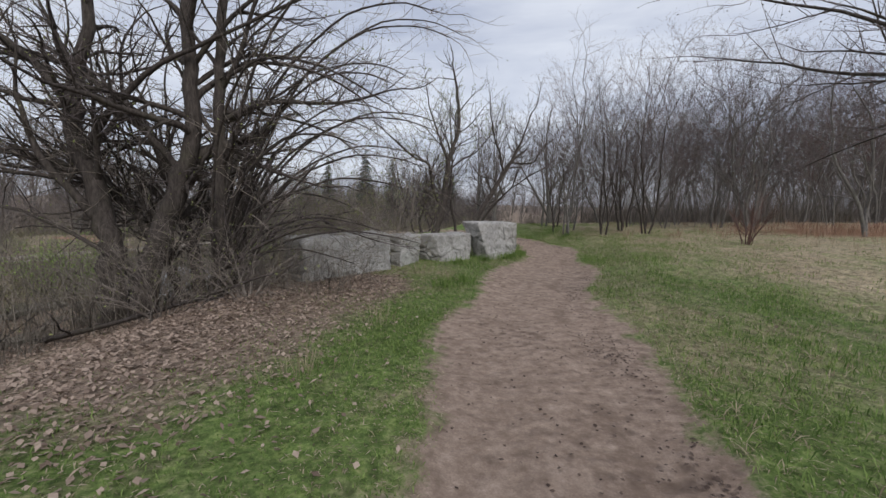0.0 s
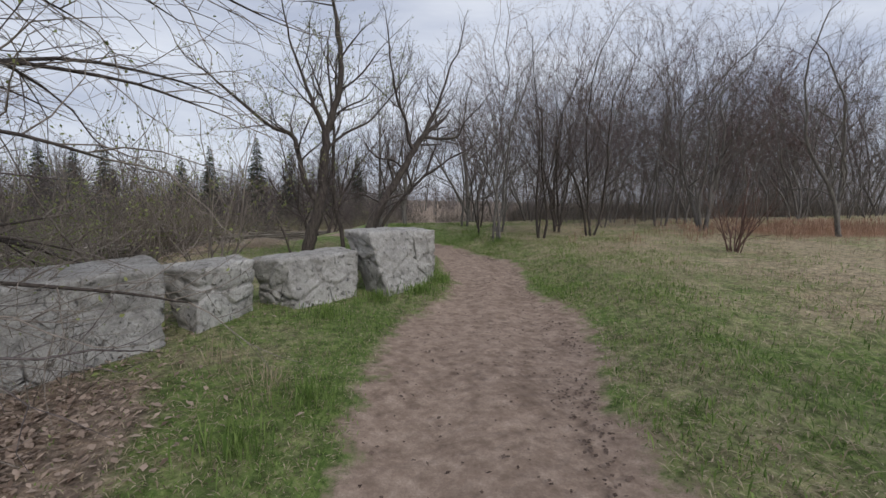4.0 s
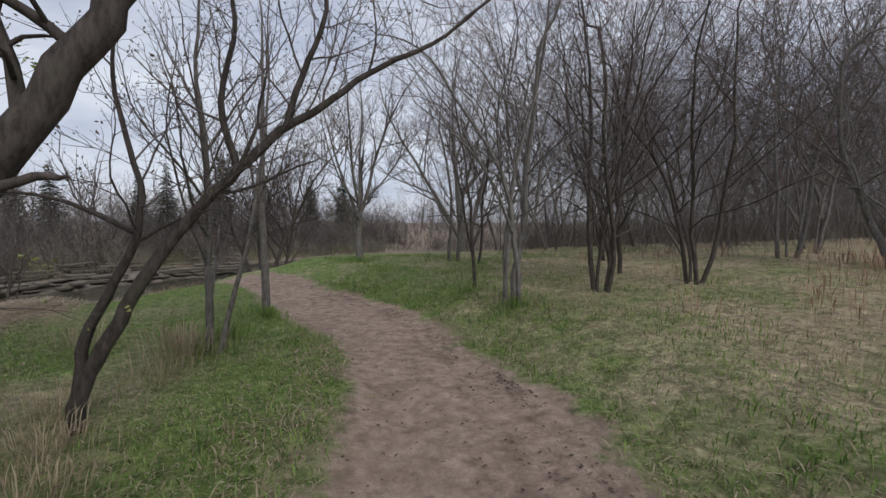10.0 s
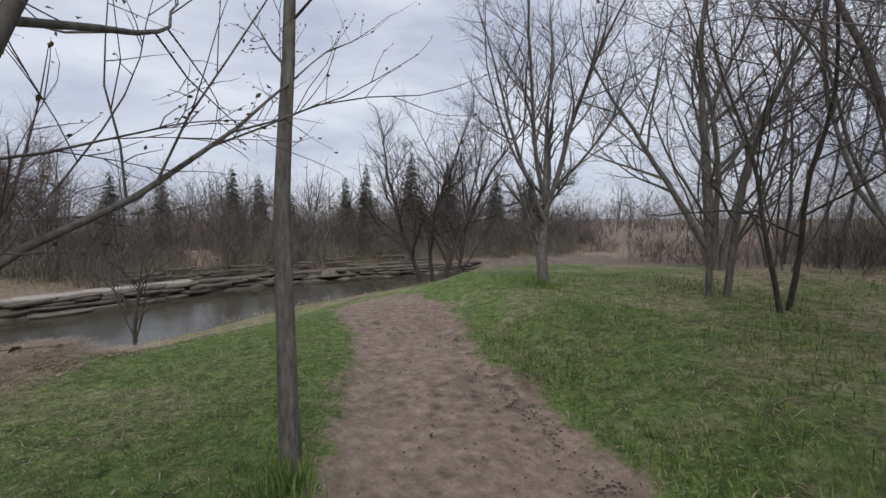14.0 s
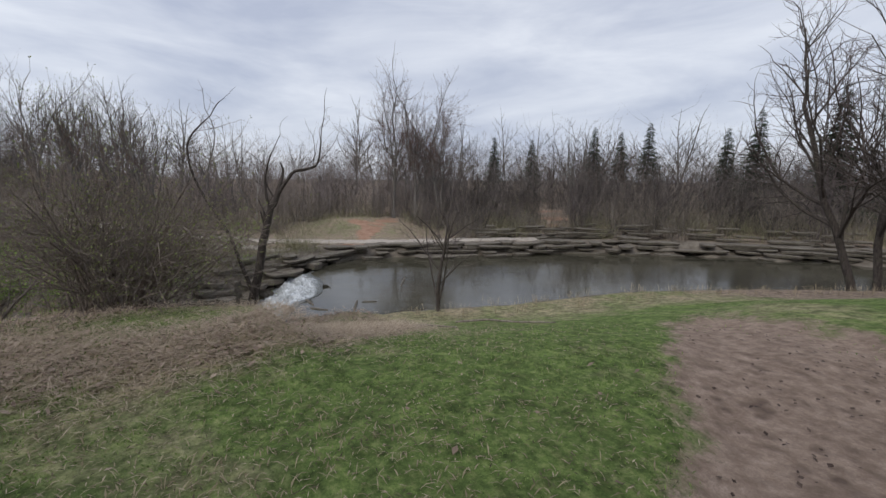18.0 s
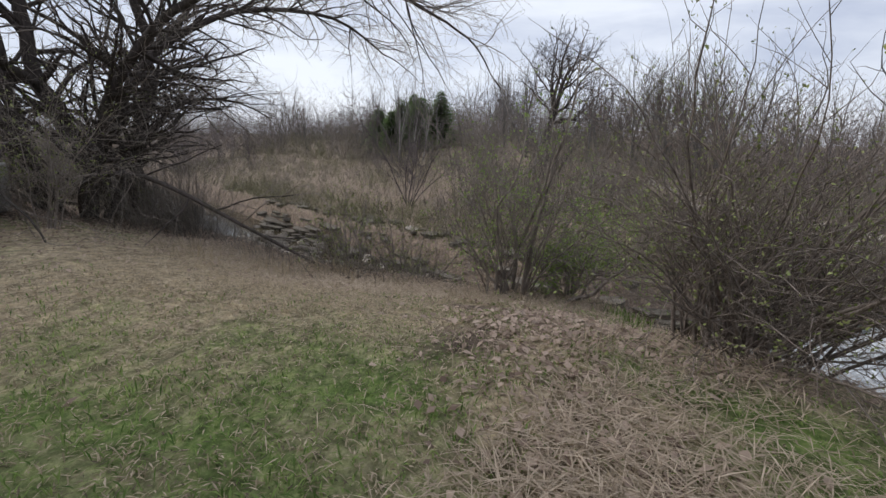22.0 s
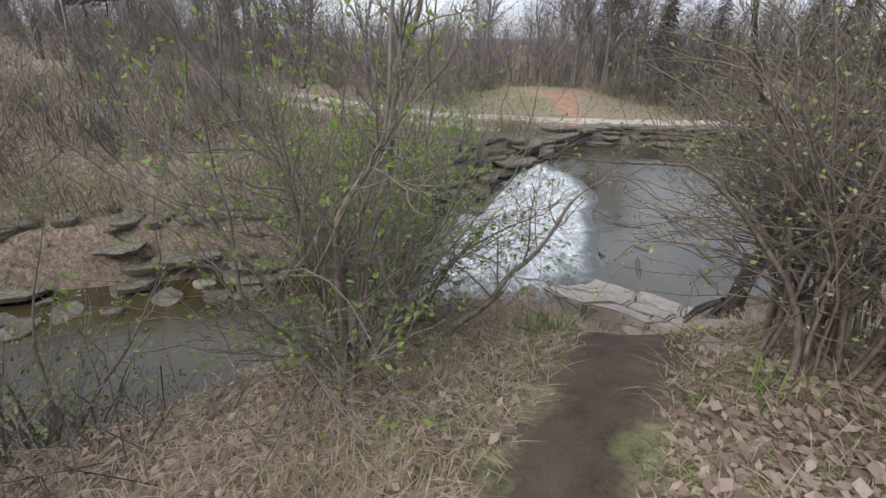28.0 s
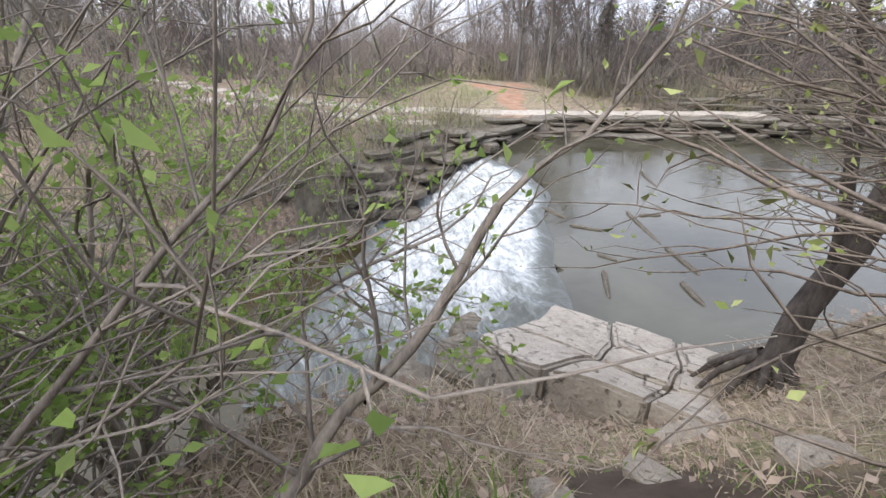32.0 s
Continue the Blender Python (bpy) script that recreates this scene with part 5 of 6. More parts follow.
def thicket(name, spots, each, height, spread, wide, mat, label, seed, shoots=0.55, low=0.25):
    """Brush too fine to count: fans of thin stems rising from each spot, as one mesh."""
    g = np.random.default_rng(seed)
    xy = np.repeat(np.array(spots, float), each, 0)
    n = len(xy)
    size = np.repeat(g.uniform(0.55, 1.25, len(spots)), each)
    foot = xy + g.normal(0, 0.35, (n, 2)) * size[:, None]
    P = np.column_stack([foot, land(foot[:, 0], foot[:, 1]) - 0.05])
    a, lean = g.uniform(0, 6.28, n), np.abs(g.normal(0, spread, n))
    up = np.stack([np.cos(a) * lean, np.sin(a) * lean, np.ones(n)], -1)
    up /= np.linalg.norm(up, axis=1, keepdims=True)
    ln = height * size * g.uniform(0.35, 1.1, n)
    # side shoots start part of the way up
    shoot = g.uniform(0, 1, n) < shoots
    rise = np.where(shoot, g.uniform(low, 0.9, n), 0.0) * ln
    P = P + up * rise[:, None] * 0.9
    b = a + g.normal(0, 1.2, n)
    way = np.where(shoot[:, None], up + np.stack([np.cos(b), np.sin(b), 0 * b], -1) * (0.55 if shoots < 0.7 else 1.0), up)
    way /= np.linalg.norm(way, axis=1, keepdims=True)
    ln = np.where(shoot, ln * (0.45 if shoots < 0.7 else 0.3), ln * (1.0 if shoots < 0.7 else 0.8))
    side = np.cross(way, g.normal(0, 1, (n, 3)))
    side /= np.linalg.norm(side, axis=1, keepdims=True) + 1e-9
    w = wide * g.uniform(0.5, 1.3, n) * np.where(shoot, 0.6, 1.0)
    third = np.cross(way, side)
    bow = g.normal(0, 0.12, (n, 3)) * ln[:, None]
    A, B, C = P + side * w[:, None], P - side * 0.5 * w[:, None] + third * 0.87 * w[:, None], P - side * 0.5 * w[:, None] - third * 0.87 * w[:, None]
    mid = P + way * ln[:, None] * 0.55 + bow
    V = np.stack([A, B, C, mid + side * w[:, None] * 0.6, mid - side * 0.6 * w[:, None], P + way * ln[:, None]], 1).reshape(-1, 3)
    i = np.arange(n)[:, None] * 6
    faces = np.vstack([np.hstack([i, i + 1, i + 3]), np.hstack([i + 1, i + 4, i + 3]), np.hstack([i + 1, i + 2, i + 4]), np.hstack([i + 2, i + 3, i + 4]), np.hstack([i + 3, i + 4, i + 5])])
    tagged(new(name, mesh_from(name, V, faces, mat)), label, "brush", kind="stuff")


def thickets():
    clear = lambda x, y: ((x + 22.5) ** 2 / 42 + (y - 30.5) ** 2 / 22 > 1) & open_far(x, y)
    low = spread_out(480, 11, in_ring(8, 60, 0.8, 4.7), lambda x, y: (y > 8) & on_far(x, y, 2.2) & clear(x, y) & (far_off(x, y) < 32), 0.9)
    thicket("far_brush", low, 46, 2.5, 0.42, 0.015, M_BRUSH, "low grey-brown brush on the far bank", 1)
    high = spread_out(360, 12, in_ring(36, 110, 0.7, 4.7), lambda x, y: on_far(x, y, 24), 1.4)
    thicket("far_wood", high, 84, 9.0, 0.2, 0.024, M_HAZE, "dense bare woodland beyond the river", 2, 0.85, 0.3)
    side = spread_out(620, 31, in_box(-46, -15, -34, 21), lambda x, y: on_far(x, y, 0.3) & (far_off(x, y) < 14) & open_far(x, y), 0.72)
    thicket("far_brush", side[::2], 44, 1.5, 0.55, 0.009, M_BRUSH, "tangled grey-brown brush on the far bank downstream", 32)
    thicket("far_brush", side[1::2], 44, 1.4, 0.55, 0.009, M_OLIVE, "olive budding brush on the far bank downstream", 33)
    slope = spread_out(430, 34, in_box(-62, -22, -50, 21), lambda x, y: on_far(x, y, 12) & (far_off(x, y) < 36) & open_far(x, y), 1.15)
    thicket("far_brush", slope[::3], 60, 2.3, 0.5, 0.014, M_OLIVE, "olive budding brush up the far slope", 35)
    thicket("far_brush", slope[1::3] + slope[2::3], 60, 2.6, 0.45, 0.014, M_BRUSH, "tall grey-brown brush up the far slope", 36)
    crest = spread_out(260, 37, in_box(-95, -34, -80, 25), lambda x, y: on_far(x, y, 30) & (far_off(x, y) < 60), 1.8)
    thicket("far_wood", crest, 90, 6.2, 0.24, 0.022, M_HAZE, "bare woodland along the top of the far slope", 38, 0.85, 0.3)
    thicket("distant_wood", spread_out(420, 71, in_ring(105, 150, 0.6, 4.85), lambda x, y: on_far(x, y, 30), 2.0), 34, 10.0, 0.25, 0.085, M_HAZE, "distant belt of bare woodland", 72, 0.8, 0.1)
    wood = spread_out(330, 13, in_box(6, 85, 24, 80), lambda x, y: on_near(x, y, 4) & (y > 30 + 0.12 * x) & (x > 10 - 0.12 * (y - 30)), 1.3)
    thicket("wood_brush", wood, 100, 7.2, 0.3, 0.0095, M_HAZE, "dense fine twigs and saplings inside the wood", 3, 0.86, 0.3)
    under = spread_out(420, 41, in_box(5, 70, 20, 62), lambda x, y: on_near(x, y, 4) & (y > 25 + 0.2 * x) & (x > 10.5 - 0.25 * (y - 24)), 1.0)
    thicket("wood_brush", under, 50, 1.7, 0.5, 0.010, M_BRUSH, "low bare undergrowth inside the wood", 42)
    edge = spread_out(150, 43, in_box(5, 34, 19.5, 34), lambda x, y: on_near(x, y, 4) & (y > 21.5 + 0.22 * np.maximum(x - 9, 0)) & (x > 12.5 - 0.42 * (y - 19)), 1.1)
    thicket("wood_brush", edge, 90, 6.2, 0.28, 0.0055, M_HAZE, "fine bare twigs along the wood's edge", 44, 0.9, 0.35)
    hem = spread_out(110, 63, in_box(6, 36, 20, 36), lambda x, y: on_near(x, y, 4) & (y > 22.5 + 0.22 * np.maximum(x - 9, 0)) & (x > 13.0 - 0.42 * (y - 19)), 1.1)
    thicket("wood_brush", hem, 90, 3.0, 0.42, 0.0075, M_BRUSH, "brown bare brush between the wood's first trees", 64, 0.7, 0.2)
    rise = spread_out(230, 51, in_box(-62, 10, 22, 90), lambda x, y: on_far(x, y, 11) & (far_off(x, y) < 30) & clear(x, y), 1.5)
    thicket("far_wood", rise, 90, 6.5, 0.26, 0.017, M_HAZE, "bare young trees behind the far bank", 52, 0.85, 0.25)
    upper = spread_out(420, 45, in_box(-40, 6, 20, 66), lambda x, y: on_far(x, y, 1.5) & (far_off(x, y) < 12) & clear(x, y), 0.85)
    thicket("far_brush", upper[::2], 60, 2.4, 0.5, 0.011, M_BRUSH, "tangled brush on the far bank upstream", 46)
    thicket("far_brush", upper[1::2], 60, 1.5, 0.55, 0.010, M_OLIVE, "olive budding brush on the far bank upstream", 57)
    south = spread_out(330, 58, in_box(-60, 8, -95, -14), lambda x, y: ~inside(RIVER, x, y) & (dist_to(NEAR, x, y) > 0.8) & (y < -14 - 0.5 * np.abs(x + 4)), 1.7)
    thicket("downstream_wood", south, 90, 7.4, 0.26, 0.022, M_HAZE, "hazy bare woodland downstream on both banks", 59, 0.86, 0.15)
    thicket("bank_brush", spread_out(70, 60, in_box(-7, -1.5, -15, -3.5), lambda x, y: ~inside(RIVER, x, y), 0.7), 80, 2.6, 0.5, 0.008, M_OLIVE, "olive budding brush downstream on the near bank", 61)
    rim = spread_out(430, 47, in_box(-30, -8, -14, 26.5), lambda x, y: (dist_to(FARB, x, y) < 2.2) & ~(inside(RIVER, x, y) & (dist_to(FARB, x, y) > 0.4)), 0.42)
    thicket("far_brush", rim, 46, 1.15, 0.6, 0.007, M_OLIVE, "low olive brush along the pool's far shore", 48)
    thicket("far_grass", spread_out(340, 49, in_box(-33, -17, 24, 38), lambda x, y: on_far(x, y, 1.6) & open_far(x, y), 0.55), 36, 0.42, 0.8, 0.008, M_OLIVE, "rough olive grass beside the far trail", 50)
    dense = spread_out(190, 55, in_box(-34, 10, 36, 84), lambda x, y: on_far(x, y, 3) & (far_off(x, y) < 26) & (y > 46 + 0.75 * x) & clear(x, y), 1.3)
    thicket("far_wood", dense, 110, 6.8, 0.27, 0.019, M_TWIG_SHADED, "dark dense bare wood upstream beyond the water", 56, 0.86, 0.12)
    bank = spread_out(120, 14, in_box(-8.6, -5.0, -8, 11.2), lambda x, y: dist_to(NEAR, x, y) < 1.1, 0.36)
    thicket("bank_brush", bank, 90, 2.3, 0.55, 0.006, M_BRUSH, "tangled grey brush along the near bank", 4)
    verge = spread_out(26, 16, in_box(-7.6, -5.2, 11, 16.5), lambda x, y: dist_to(NEAR, x, y) < 0.6, 0.4)
    thicket("bank_brush", verge, 70, 0.85, 0.7, 0.004, M_BRUSH, "low grey brush along the bank's edge", 6)
    tangle = spread_out(22, 15, in_box(-5.4, -1.6, 7.0, 11.4), lambda x, y: (y > 8.2 - 0.5 * (x + 3)) & (y < 10.6), 0.5)
    thicket("tree_brush", tangle, 80, 1.3, 0.9, 0.004, M_BRUSH, "tangle of thin shoots under the big tree", 5)


M_HAZE = leafy("fine_twigs", (0.13, 0.11, 0.105), (0.33, 0.285, 0.27))
# darker copy of the twig colour: the upstream wood's deep shade is painted in
M_TWIG_SHADED = leafy("shaded_twigs", (0.045, 0.038, 0.034), (0.16, 0.138, 0.124))
M_OLIVE = leafy("olive_brush", (0.125, 0.122, 0.07), (0.36, 0.345, 0.2))
M_BRUSH = leafy("brush_stems", (0.1, 0.087, 0.074), (0.31, 0.272, 0.228))
thickets()


# ---------------- stones ----------------


def boulder(name, foot, top, height, seed, label, soft=0.10, tag=""):
    """A quarried block between a four-cornered foot and a four-cornered top (front left, front right, back right, back left), with broken edges."""
    x0, y0 = sum(p[0] for p in foot) / 4, sum(p[1] for p in foot) / 4
    z0 = ground_z(x0, y0) - 0.05
    heights = height if isinstance(height, tuple) else (height,) * 4
    low = [Vector((p[0] - x0, p[1] - y0, 0)) for p in foot]
    high = [Vector((p[0] - x0, p[1] - y0, h - z0)) for p, h in zip(top, heights)]
    bm = bmesh.new()
    bmesh.ops.create_cube(bm, size=1.0)
    bmesh.ops.subdivide_edges(bm, edges=bm.edges[:], cuts=33, use_grid_fill=True)
    rng = random.Random(seed)
    shift = Vector((seed * 3.7, seed * 1.3, seed * 0.7))
    mean = sum(low + high, Vector()) / 8
    chips = [] if soft < 0.035 else [(Vector((rng.choice((-1, 1)), rng.choice((-1, 1)), rng.uniform(-0.3, 1.2))).normalized(), rng.uniform(0.78, 0.86)) for _ in range(5)]
    for v in bm.verts:
        p = v.co.copy()
        # chamfer the twelve edges, then knock a few corners off
        for a, b in ((0, 1), (0, 2), (1, 2)):
            over = abs(p[a]) + abs(p[b]) - (1 - soft)
            if over > 0:
                p[a] -= math.copysign(over * 0.5, p[a])
                p[b] -= math.copysign(over * 0.5, p[b])
        for d, lim in chips:
            over = p.dot(d) - lim
            if over > 0:
                p -= d * over
        u, w, h = p.x + 0.5, p.y + 0.5, p.z + 0.5
        under = low[0].lerp(low[1], u).lerp(low[3].lerp(low[2], u), w)
        above = high[0].lerp(high[1], u).lerp(high[3].lerp(high[2], u), w)
        q = under.lerp(above, h)
        k = q + shift
        layer = Vector((k.x * 0.7, k.y * 0.7, k.z * 3.2))
        cells = noise.voronoi(Vector((k.x * 1.5, k.y * 1.5, k.z * 2.4)))[0]
        split = max(0.0, 0.07 - (cells[1] - cells[0])) / 0.07
        pit = max(0.0, noise.noise(k * 9.0) - 0.38)
        rough = 0.03 * noise.noise(k * 1.2) + 0.03 * noise.noise(layer * 1.6) + 0.02 * noise.noise(k * 5) + 0.014 * noise.noise(k * 12) - 0.05 * split - 0.11 * pit
        out = (q - mean).normalized() if abs(p.z) < 0.44 else Vector((0, 0, math.copysign(1, p.z)))
        v.co = q + out * rough * (0.45 if p.z > 0.44 else 1.0)
    ob = new(name, bm_mesh(name, bm, M_STONE, True))
    ob.matrix_basis = pose(x0, y0, z0)
    return tagged(ob, label, "boulder", "boulders along the trail")


boulder("boulder", [(-2.4, 8.75), (-1.0, 10.72), (-1.65, 11.5), (-3.0, 9.6)], [(-2.35, 8.75), (-1.06, 10.95), (-1.6, 11.9), (-3.1, 9.7)], 0.8, 1, "long low grey limestone block behind branches", 0.035)
boulder("boulder", [(-0.86, 11.12), (-0.48, 12.1), (-0.85, 12.4), (-1.18, 11.5)], [(-0.84, 11.22), (-0.4, 11.95), (-0.74, 12.55), (-1.5, 11.55)], 0.71, 2, "squat grey limestone block beside the trail", 0.04)
boulder("boulder", [(0.1, 12.05), (0.9, 12.82), (0.55, 13.55), (-0.48, 12.55)], [(-0.08, 12.13), (0.93, 13.05), (0.58, 13.85), (-0.56, 12.27)], 0.69, 3, "low grey limestone block with pitted face", 0.04)
boulder("boulder", [(1.4, 12.68), (2.02, 13.42), (1.75, 14.1), (1.06, 13.2)], [(1.08, 12.92), (1.88, 13.68), (1.46, 14.55), (0.66, 13.45)], 0.99, 4, "tall cracked grey limestone block beside the trail", 0.025)
boulder("boulder", [(2.0, 13.45), (2.37, 14.1), (2.05, 14.75), (1.72, 14.1)], [(1.872, 13.69), (2.3, 13.8), (2.03, 14.5), (1.45, 14.5)], 0.975, 6, "narrow grey stone split from the tall block", 0.03)


def slab_mesh(seed, mat, thick=0.3):
    """A flat broken slab about one metre long, with its top at z = 0."""
    rng = random.Random(seed)
    n = 11
    bm = bmesh.new()
    ring = []
    for k in range(n):
        a = k * 2 * math.pi / n + rng.uniform(-0.15, 0.15)
        c, s = math.cos(a), math.sin(a)
        q = (abs(c) ** 4 + abs(s) ** 4) ** -0.25
        ring.append((0.5 * c * q * rng.uniform(0.85, 1.0), 0.32 * s * q * rng.uniform(0.82, 1.0)))
    lv = [(0.0, 0.95), (-0.03, 1.0), (-thick * 0.5, 0.96 + rng.uniform(-0.03, 0.04)), (-thick, 0.92)]
    rows = [[bm.verts.new((x * f, y * f, z + rng.uniform(-0.012, 0.012))) for x, y in ring] for z, f in lv]
    mid = bm.verts.new((0.02, 0.01, 0.01))
    for k in range(n):
        bm.faces.new((mid, rows[0][k], rows[0][(k + 1) % n]))
        for a, b in zip(rows[:-1], rows[1:]):
            bm.faces.new((a[k], b[k], b[(k + 1) % n], a[(k + 1) % n]))
    bm.faces.new(rows[-1][::-1])
    bmesh.ops.recalc_face_normals(bm, faces=bm.faces[:])
    return bm_mesh("slab", bm, mat)


def walk_line(line, step):
    """Places every step metres along a line, with the heading."""
    out, carry = [], 0.0
    for a, b in zip(line[:-1], line[1:]):
        d = np.subtract(b, a)
        ln = float(np.hypot(*d))
        u = carry
        while u < ln:
            out.append((a[0] + d[0] * u / ln, a[1] + d[1] * u / ln, math.degrees(math.atan2(d[1], d[0]))))
            u += step
        carry = u - ln
    return out


def put_slab(parent, me, x, y, z, turn, sx, sy, sz=1.0, tx=0.0, ty=0.0):
    ob = new("slab", me)
    ob.parent = parent
    ob.matrix_basis = pose(x, y, z, tx, ty, turn) @ Matrix.Diagonal((sx, sy, sz, 1))


def ledges():
    rng = random.Random(12)
    pale = [slab_mesh(k, M_SHELF, 0.22) for k in range(5)]
    dark = [slab_mesh(20 + k, M_LEDGE, 0.2) for k in range(6)]
    # the pale shelf and the layers below it, along the far bank
    shelf = thing("shelf", pose(0, 0, 0), "long pale flat limestone shelf along the far bank", "rock ledge")
    line = [(-34, 14.5), (-27, 19.5), (-21.5, 24.8), (-19.3, 28.2), (-17.9, 31.5), (-16.8, 34.8), (-15.6, 37.5)]
    for x, y, a in walk_line(line, 1.15):
        put_slab(shelf, rng.choice(pale), x - 0.5, y + 0.3, max(-1.83, ground_z(x, y) + 0.06) + rng.uniform(-0.025, 0.025), a + rng.uniform(-4, 4), rng.uniform(1.3, 1.7), rng.uniform(1.7, 2.3), 1.0, rng.uniform(-1, 1), rng.uniform(-1, 1))
    for x, y, a in walk_line([(-27.5, 18.2), (-22.6, 22.6), (-19.8, 25.6)], 1.3):
        put_slab(shelf, rng.choice(pale), x + 0.3, y - 0.6, max(-1.98, ground_z(x + 0.3, y - 0.6) + 0.04) + rng.uniform(-0.05, 0.03), a + rng.uniform(-8, 8), rng.uniform(1.3, 1.9), rng.uniform(1.6, 2.4), 1.0, rng.uniform(-2, 2), rng.uniform(-2, 2))
    layers = thing("rock_ledge", pose(0, 0, 0), "layered dark limestone ledge at the far waterline", "rock ledge")
    edge = [(-16.6, 23.0), (-16.8, 25.2), (-17.9, 27.4), (-17.7, 29.5), (-15.9, 34), (-14.0, 39), (-9.6, 45), (-2, 51.5)]
    for lay in range(4):
        for x, y, a in walk_line(edge, 0.95 + 0.2 * lay):
            if rng.random() < 0.12:
                continue
            o = rng.uniform(-0.25, 0.35) + 0.22 * lay
            n = (-math.sin(radians(a)), math.cos(radians(a)))
            put_slab(layers, rng.choice(dark), x - n[0] * (0.5 - o) * -1, y - n[1] * (0.5 - o) * -1, UP_Z + 0.62 - 0.17 * lay + rng.uniform(-0.04, 0.04), a + rng.uniform(-9, 9), rng.uniform(0.6, 2.2), rng.uniform(0.7, 1.6), rng.uniform(0.4, 0.75), rng.uniform(-3, 3), rng.uniform(-3, 3))
    upper = thing("rock_ledge", pose(0, 0, 0), "broken stack of thin limestone layers upstream", "rock ledge")
    for lay in range(5):
        for x, y, a in walk_line([(-17.2, 35.5), (-15.6, 38.5), (-14.5, 41), (-11, 45.5), (-4, 51.5)], 1.25):
            if rng.random() < 0.25:
                continue
            put_slab(upper, rng.choice(dark), x - 0.3 * lay - 0.4 + rng.uniform(-0.4, 0.4), y + 0.35 * lay + rng.uniform(-0.3, 0.3), -1.95 + 0.17 * lay + rng.uniform(-0.05, 0.05), a + rng.uniform(-10, 10), rng.uniform(0.6, 2.3), rng.uniform(0.7, 1.6), rng.uniform(0.4, 0.7), rng.uniform(-3, 3), rng.uniform(-3, 3))
    # the near end of the crest
    crest = thing("crest_slab", pose(0, 0, 0), "pale cracked limestone slabs at the head of the fall", "rock slab")
    gu, gv = [0, 0.27, 0.5, 0.78, 1.0], [0, 0.42, 0.72, 1.0]
    corner = {}
    for i in range(5):
        for k in range(4):
            u, v = gu[i] + rng.uniform(-0.05, 0.05), gv[k] + rng.uniform(-0.06, 0.06)
            # from the crest's near end along the water's edge, and back up the bank
            x = -8.75 + 2.5 * u + 1.0 * v
            y = 22.1 + 1.25 * u - 1.75 * v
            corner[i, k] = Vector((x, y, -2.34 + 0.22 * u + 0.75 * v))
    for i in range(4):
        for k in range(3):
            q = [corner[i, k], corner[i + 1, k], corner[i + 1, k + 1], corner[i, k + 1]]
            c = sum(q, Vector()) / 4
            lift = Vector((0, 0, rng.uniform(-0.035, 0.035)))
            q = [p + (c - p) * 0.035 + lift for p in q]
            bm = bmesh.new()
            top = [bm.verts.new(p) for p in q[::-1]]
            bot = [bm.verts.new(p - Vector((0, 0, 0.9))) for p in q[::-1]]
            bm.faces.new(top)
            for e in range(4):
                bm.faces.new((top[e], bot[e], bot[(e + 1) % 4], top[(e + 1) % 4]))
            bmesh.ops.recalc_face_normals(bm, faces=bm.faces[:])
            bmesh.ops.bevel(bm, geom=[e for e in bm.edges if e.verts[0] in top or e.verts[1] in top], offset=0.03, segments=2, affect="EDGES")
            bmesh.ops.subdivide_edges(bm, edges=[e for e in bm.edges if e.calc_length() > 0.3], cuts=4, use_grid_fill=True)
            for w in bm.verts:
                w.co += Vector((noise.noise(w.co * 2.1), noise.noise(w.co * 2.3 + Vector((5, 0, 0))), 0.8 * noise.noise(w.co * 1.9 + Vector((9, 0, 0))))) * 0.06
            part("slab", bm_mesh("slab", bm, M_SHELF), crest)
    for x, y, a, s in [(-10.36, 25.4, -26, 1.68), (-9.1, 24.85, -21, 1.05), (-8.35, 24.1, -24, 0.65), (-9.05, 23.25, -39, 0.85), (-11.55, 24.35, 6, 0.75), (-10.7, 24.4, 40, 0.65), (-12.6, 28.1, -33, 1.5), (-9.65, 23.85, 21, 0.35), (-10.7, 26.0, 70, 0.5)]:
        ob = new("rock_edge", rng.choice(dark))
        ob.matrix_basis = pose(x, y, UP_Z + 0.025, 0, 1, a) @ Matrix.Diagonal((s, 0.13, 0.8, 1))
        tagged(ob, "thin dark rock edge breaking the water's surface", "rock", "rock edges in the river")
    foot = thing("foot_slab", pose(0, 0, 0), "wet brown rock shelves below the crest", "rock slab")
    for x, y, z, a, sx, sy in [(-8.7, 21.0, -2.75, 40, 1.1, 1.2), (-8.3, 20.4, -2.85, 30, 1.0, 1.1), (-9.1, 20.4, -3.2, 35, 1.2, 1.3), (-8.7, 19.7, -3.35, 40, 1.2, 1.2), (-9.7, 20.8, -3.5, 30, 1.2, 1.2), (-9.3, 19.3, -3.7, 20, 1.3, 1.2), (-8.1, 19.4, -3.0, 50, 1.0, 1.0), (-8.0, 18.6, -3.3, 50, 1.0, 1.0), (-9.4, 21.5, -2.95, 30, 0.9, 1.0)]:
        put_slab(foot, rng.choice(dark), x, y, z, a, sx, sy, 2.2, rng.uniform(-4, 4), rng.uniform(-4, 4) + 5)
    for x, y, z, a, s in [(-6.02, 20.22, 0.03, 20, 0.26), (-5.75, 20.75, 0.04, 60, 0.32), (-5.2, 20.0, 0.03, 10, 0.22), (-6.3, 20.9, 0.04, 80, 0.36), (-6.05, 19.7, 0.02, 30, 0.2)]:
        ob = new("flat_stone", rng.choice(pale))
        ob.matrix_basis = pose(x, y, ground_z(x, y) + z, rng.uniform(-6, 6), rng.uniform(-6, 6), a) @ Matrix.Diagonal((s, s, s, 1))
